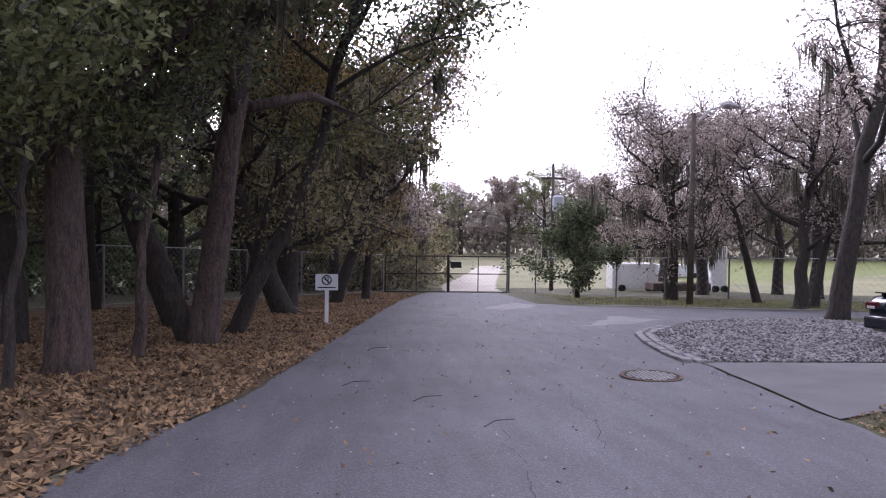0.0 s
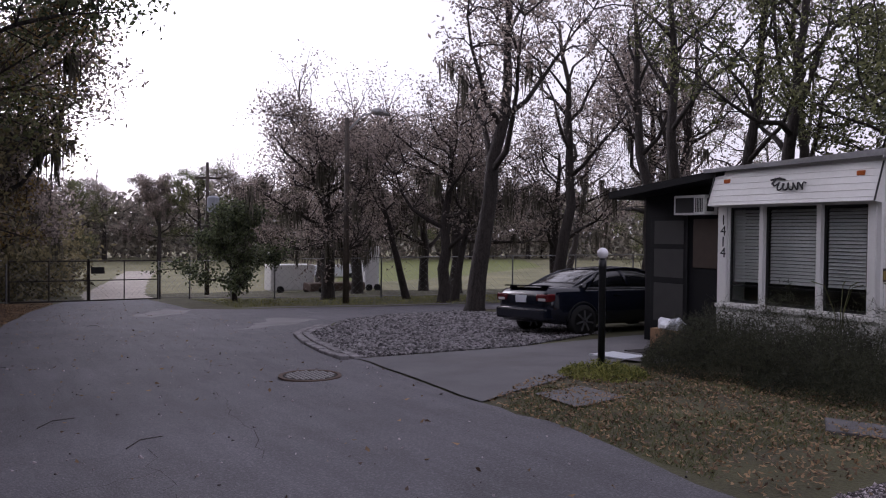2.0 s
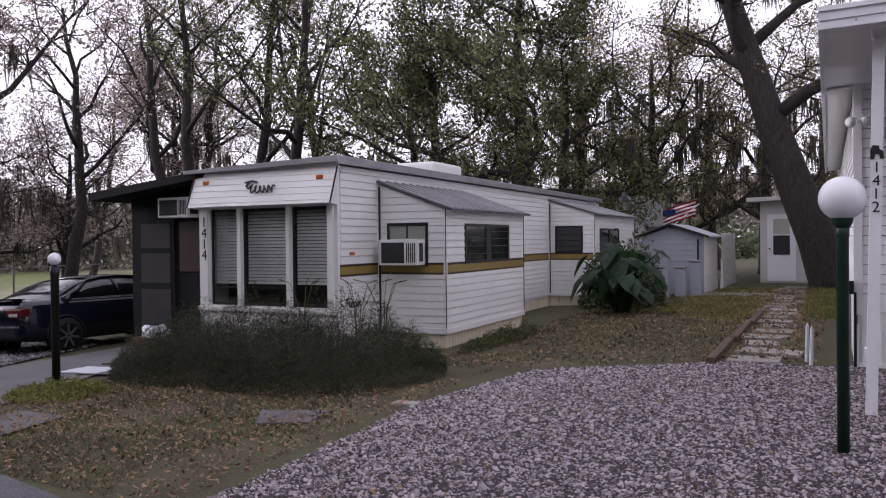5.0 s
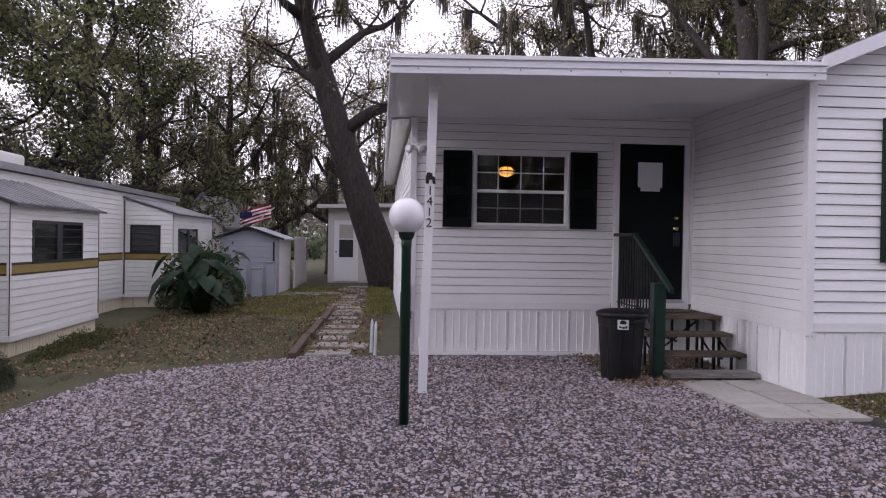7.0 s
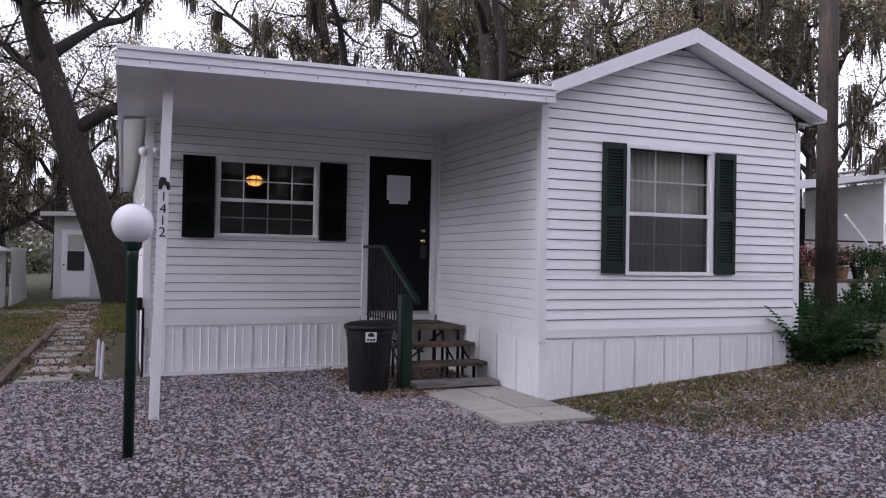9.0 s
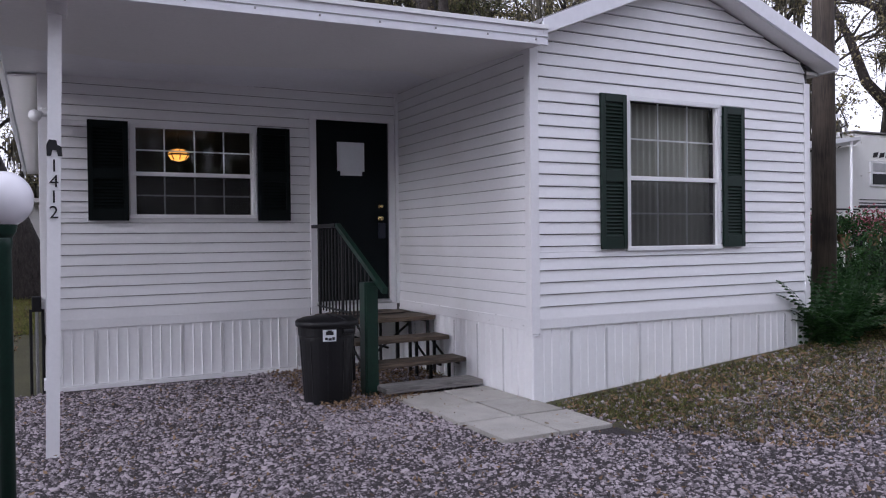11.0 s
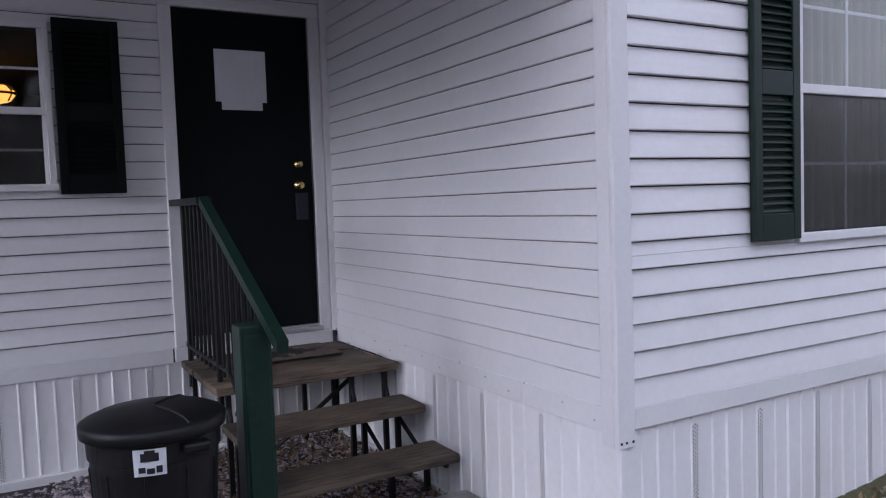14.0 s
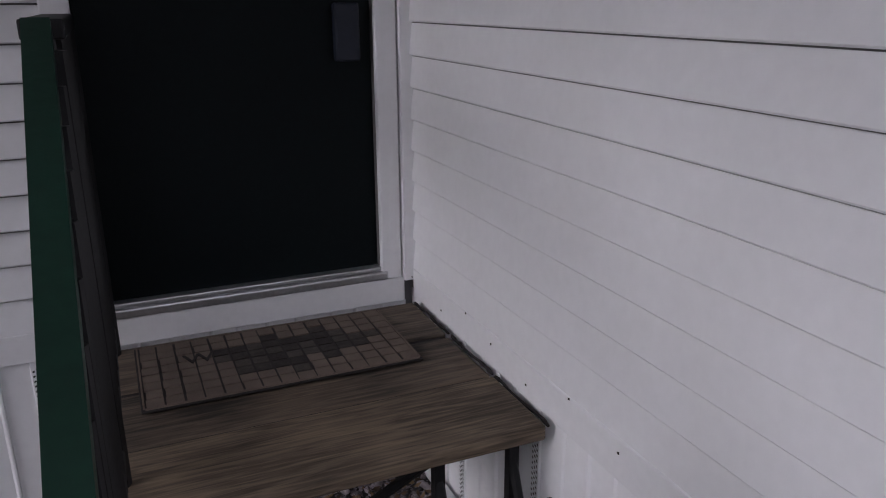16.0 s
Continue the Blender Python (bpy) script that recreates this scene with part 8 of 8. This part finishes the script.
shrub("wiry_bush", -11.3, 1.05, 0.6, 0.6, 0.7, 8000, M_BUSH, "dark wiry bush beside the porch", 5, (0.10, 0.010))
shrub("low_weeds", -8.0, 3.6, 0.25, 1.4, 0.22, 3000, M_GRASS, "low weeds along the trailer skirting", 6, (0.07, 0.02), category="weeds")
shrub("low_weeds", -11.1, -1.1, 0.6, 0.45, 0.18, 3500, M_GRASS_Y, "green weeds round the lamp post", 7, (0.07, 0.02), category="weeds")
for k in range(3):
    px, py = ((-9.75, 1.35), (-9.05, 1.5), (-8.8, 1.7))[k]
    ds = tagged(empty("dry_stalk", px, py, -0.2), "tall dry arching weed stalk", "weed", group="dry weed stalks")
    for j in range(4):
        dx, dy = 0.25 * math.sin(j * 2 + k), 0.2 * math.cos(j * 2.3 + k)
        part("stem", tubem([(px, py, -0.2), (px + dx * 0.3, py + dy * 0.3, 0.5), (px + dx, py + dy, 0.82), (px + dx * 1.8, py + dy * 1.8, 0.86)], [0.006, 0.005, 0.004, 0.008], 5), M_GRASS, ds)


def frond_plant(x, y, n, length, leaf, label, seed, name="sword_fern", width=0.10):
    rng = np.random.default_rng(seed)
    z0 = ground_z(x)
    t = tagged(empty(name, x, y, z0), label, "fern")
    for k in range(n):
        a = rng.uniform(0, 6.283)
        ln = length * rng.uniform(0.7, 1.25)
        el = rng.uniform(0.75, 1.4)
        pts = []
        bx, by = x + rng.normal(0, 0.12), y + rng.normal(0, 0.12)
        for j in range(9):
            s = j / 8
            hh = ln * (s * math.sin(el) - 0.55 * s * s * math.cos(el) * 1.2)
            rr = ln * s * math.cos(el) * (1 + 0.25 * s)
            pts.append(Vector((bx + rr * math.cos(a), by + rr * math.sin(a), z0 + hh)))
        side = Vector((-math.sin(a), math.cos(a), 0))
        bm = bmesh.new()
        last = None
        for j in range(1, 9):
            for u in (0.0, 0.5):
                p = pts[j - 1].lerp(pts[j], u)
                d = (pts[j] - pts[j - 1]).normalized()
                w = width * (1 - abs((j + u) / 9 - 0.45) * 1.3)
                stem = (bm.verts.new(p), bm.verts.new(p - Vector((0, 0, 0.006))))
                if last:
                    bm.faces.new((last[0], stem[0], stem[1], last[1]))
                last = stem
                for sg2 in (-1, 1):
                    v = [stem[0], bm.verts.new(p + side * sg2 * w * 0.5 + d * 0.03), bm.verts.new(p + side * sg2 * w + d * 0.02 - Vector((0, 0, w * 0.25))), bm.verts.new(p + side * sg2 * w * 0.5 - d * 0.012)]
                    bm.faces.new(v)
        part("frond", bm, leaf, t)
    return t


frond_plant(3.5, -0.22, 52, 0.95, M_FERN, "large green sword fern at the house corner", 21)
frond_plant(4.2, -0.05, 40, 0.85, M_FERN, "green sword fern beside the pole", 22)
frond_plant(5.3, 1.6, 34, 0.9, M_FERN, "dark fern behind the pole", 23)

EX, EY = -7.4, 8.2
ear = tagged(empty("elephant_ear_plant", EX, EY, -0.1), "large elephant-ear plant with drooping green leaves", "plant")
rng = np.random.default_rng(55)
for k in range(42):
    a = rng.uniform(0, 6.283)
    R0, H0 = rng.uniform(0.15, 0.85), rng.uniform(0.45, 1.35)
    tip = Vector((EX + R0 * math.cos(a), EY + R0 * math.sin(a), -0.1 + H0))
    part("stalk", tubem([(EX + 0.1 * math.cos(a), EY + 0.1 * math.sin(a), -0.12), (EX + R0 * 0.4 * math.cos(a), EY + R0 * 0.4 * math.sin(a), -0.1 + H0 * 0.7), tip], [0.025, 0.016, 0.008], 6), M_EAR, ear)
    bm = bmesh.new()
    s = rng.uniform(0.26, 0.46)
    out = [(0, -0.1), (0.28, -0.42), (0.45, -0.15), (0.42, 0.3), (0.2, 0.75), (0, 1.0), (-0.2, 0.75), (-0.42, 0.3), (-0.45, -0.15), (-0.28, -0.42)]
    rim = [bm.verts.new((p * s, q * s, -0.25 * s * q * q - 0.2 * s * p * p)) for p, q in out]
    c = bm.verts.new((0, 0.2 * s, 0.04))
    for j in range(len(rim)):
        bm.faces.new((c, rim[j], rim[(j + 1) % len(rim)]))
    bm.transform(Matrix.Translation(tip) @ Matrix.Rotation(a - 1.5708, 4, "Z") @ Matrix.Rotation(-rng.uniform(0.3, 1.1), 4, "X"))
    part("leaf", bm, M_EAR, ear, smooth=True)
shrub("broad_shrub", -7.75, 9.7, 0.9, 0.9, 1.6, 2600, M_LEAF_DARK, "dark broad-leaved shrub by the trailer", 61, (0.16, 0.09))
shrub("garden_shrub", 8.7, 2.6, 1.2, 0.9, 1.1, 3200, M_FERN, "green shrub at the neighbour's patio", 62, (0.14, 0.06))
shrub("garden_shrub", 12.5, 3.6, 1.6, 1.0, 1.9, 4200, M_LEAF_DARK, "dark broad-leaved shrub at the patio", 63, (0.2, 0.12))
for k, (x, y) in enumerate(((-7.05, 12.6), (-6.75, 12.9), (-7.4, 12.4))):
    up = tagged(empty("utility_pedestal", x, y, -0.1), "grey utility pedestal beside the lawn", "utility box", group="utility pedestals")
    part("cabinet", boxm(x - 0.12, x + 0.12, y - 0.1, y + 0.1, -0.12, 0.6 + 0.15 * k, 0.01), M_SHEDBLUE, up)
    part("cap", boxm(x - 0.14, x + 0.14, y - 0.12, y + 0.12, 0.6 + 0.15 * k, 0.65 + 0.15 * k, 0.01), M_GALV, up)

# cobbled rim of the parking bay
rimpts = [(-14.4, -2.70), (-15.3, -2.60), (-16.95, -2.28), (-18.5, -1.87), (-19.5, -1.32), (-20.3, -0.62)]
rim_ob = tagged(empty("cobble_rim", -16.9, -2.3, ground_z(-16.9)), "double row of small grey cobbles edging the parking bay", "kerb")
for (x0, y0), (x1, y1) in zip(rimpts, rimpts[1:]):
    L = math.hypot(x1 - x0, y1 - y0)
    for k in range(int(L / 0.17)):
        s = k * 0.17 / L
        for row in (0.02, 0.20):
            nx, ny = (y1 - y0) / L, -(x1 - x0) / L
            x, y = x0 + (x1 - x0) * s - nx * row, y0 + (y1 - y0) * s - ny * row
            z = ground_z(x) + 0.02
            bm = boxm(-0.075, 0.075, -0.07, 0.07, -0.04, 0.03 + random.uniform(0, 0.02), 0.015)
            bm.transform(Matrix.Translation((x, y, z)) @ Matrix.Rotation(math.atan2(y1 - y0, x1 - x0) + random.uniform(-0.2, 0.2), 4, "Z"))
            part("cobble", bm, M_STONE_DARK, rim_ob)
# twigs on the lane
for k, (x, y) in enumerate(((-11.5, -6.9), (-12.5, -7.6), (-10.3, -6.4), (-24, -5.2), (-16, -7.3))):
    tw = tubem([(x, y, ground_z(x) + 0.02), (x - 0.15, y + 0.12, ground_z(x) + 0.035), (x - 0.22, y + 0.3, ground_z(x) + 0.025)], [0.0045, 0.004, 0.0025], 5)
    tagged(link_bm("twig", tw, M_BARK), "thin dead twig lying on asphalt", "twig", group="twigs on the lane")
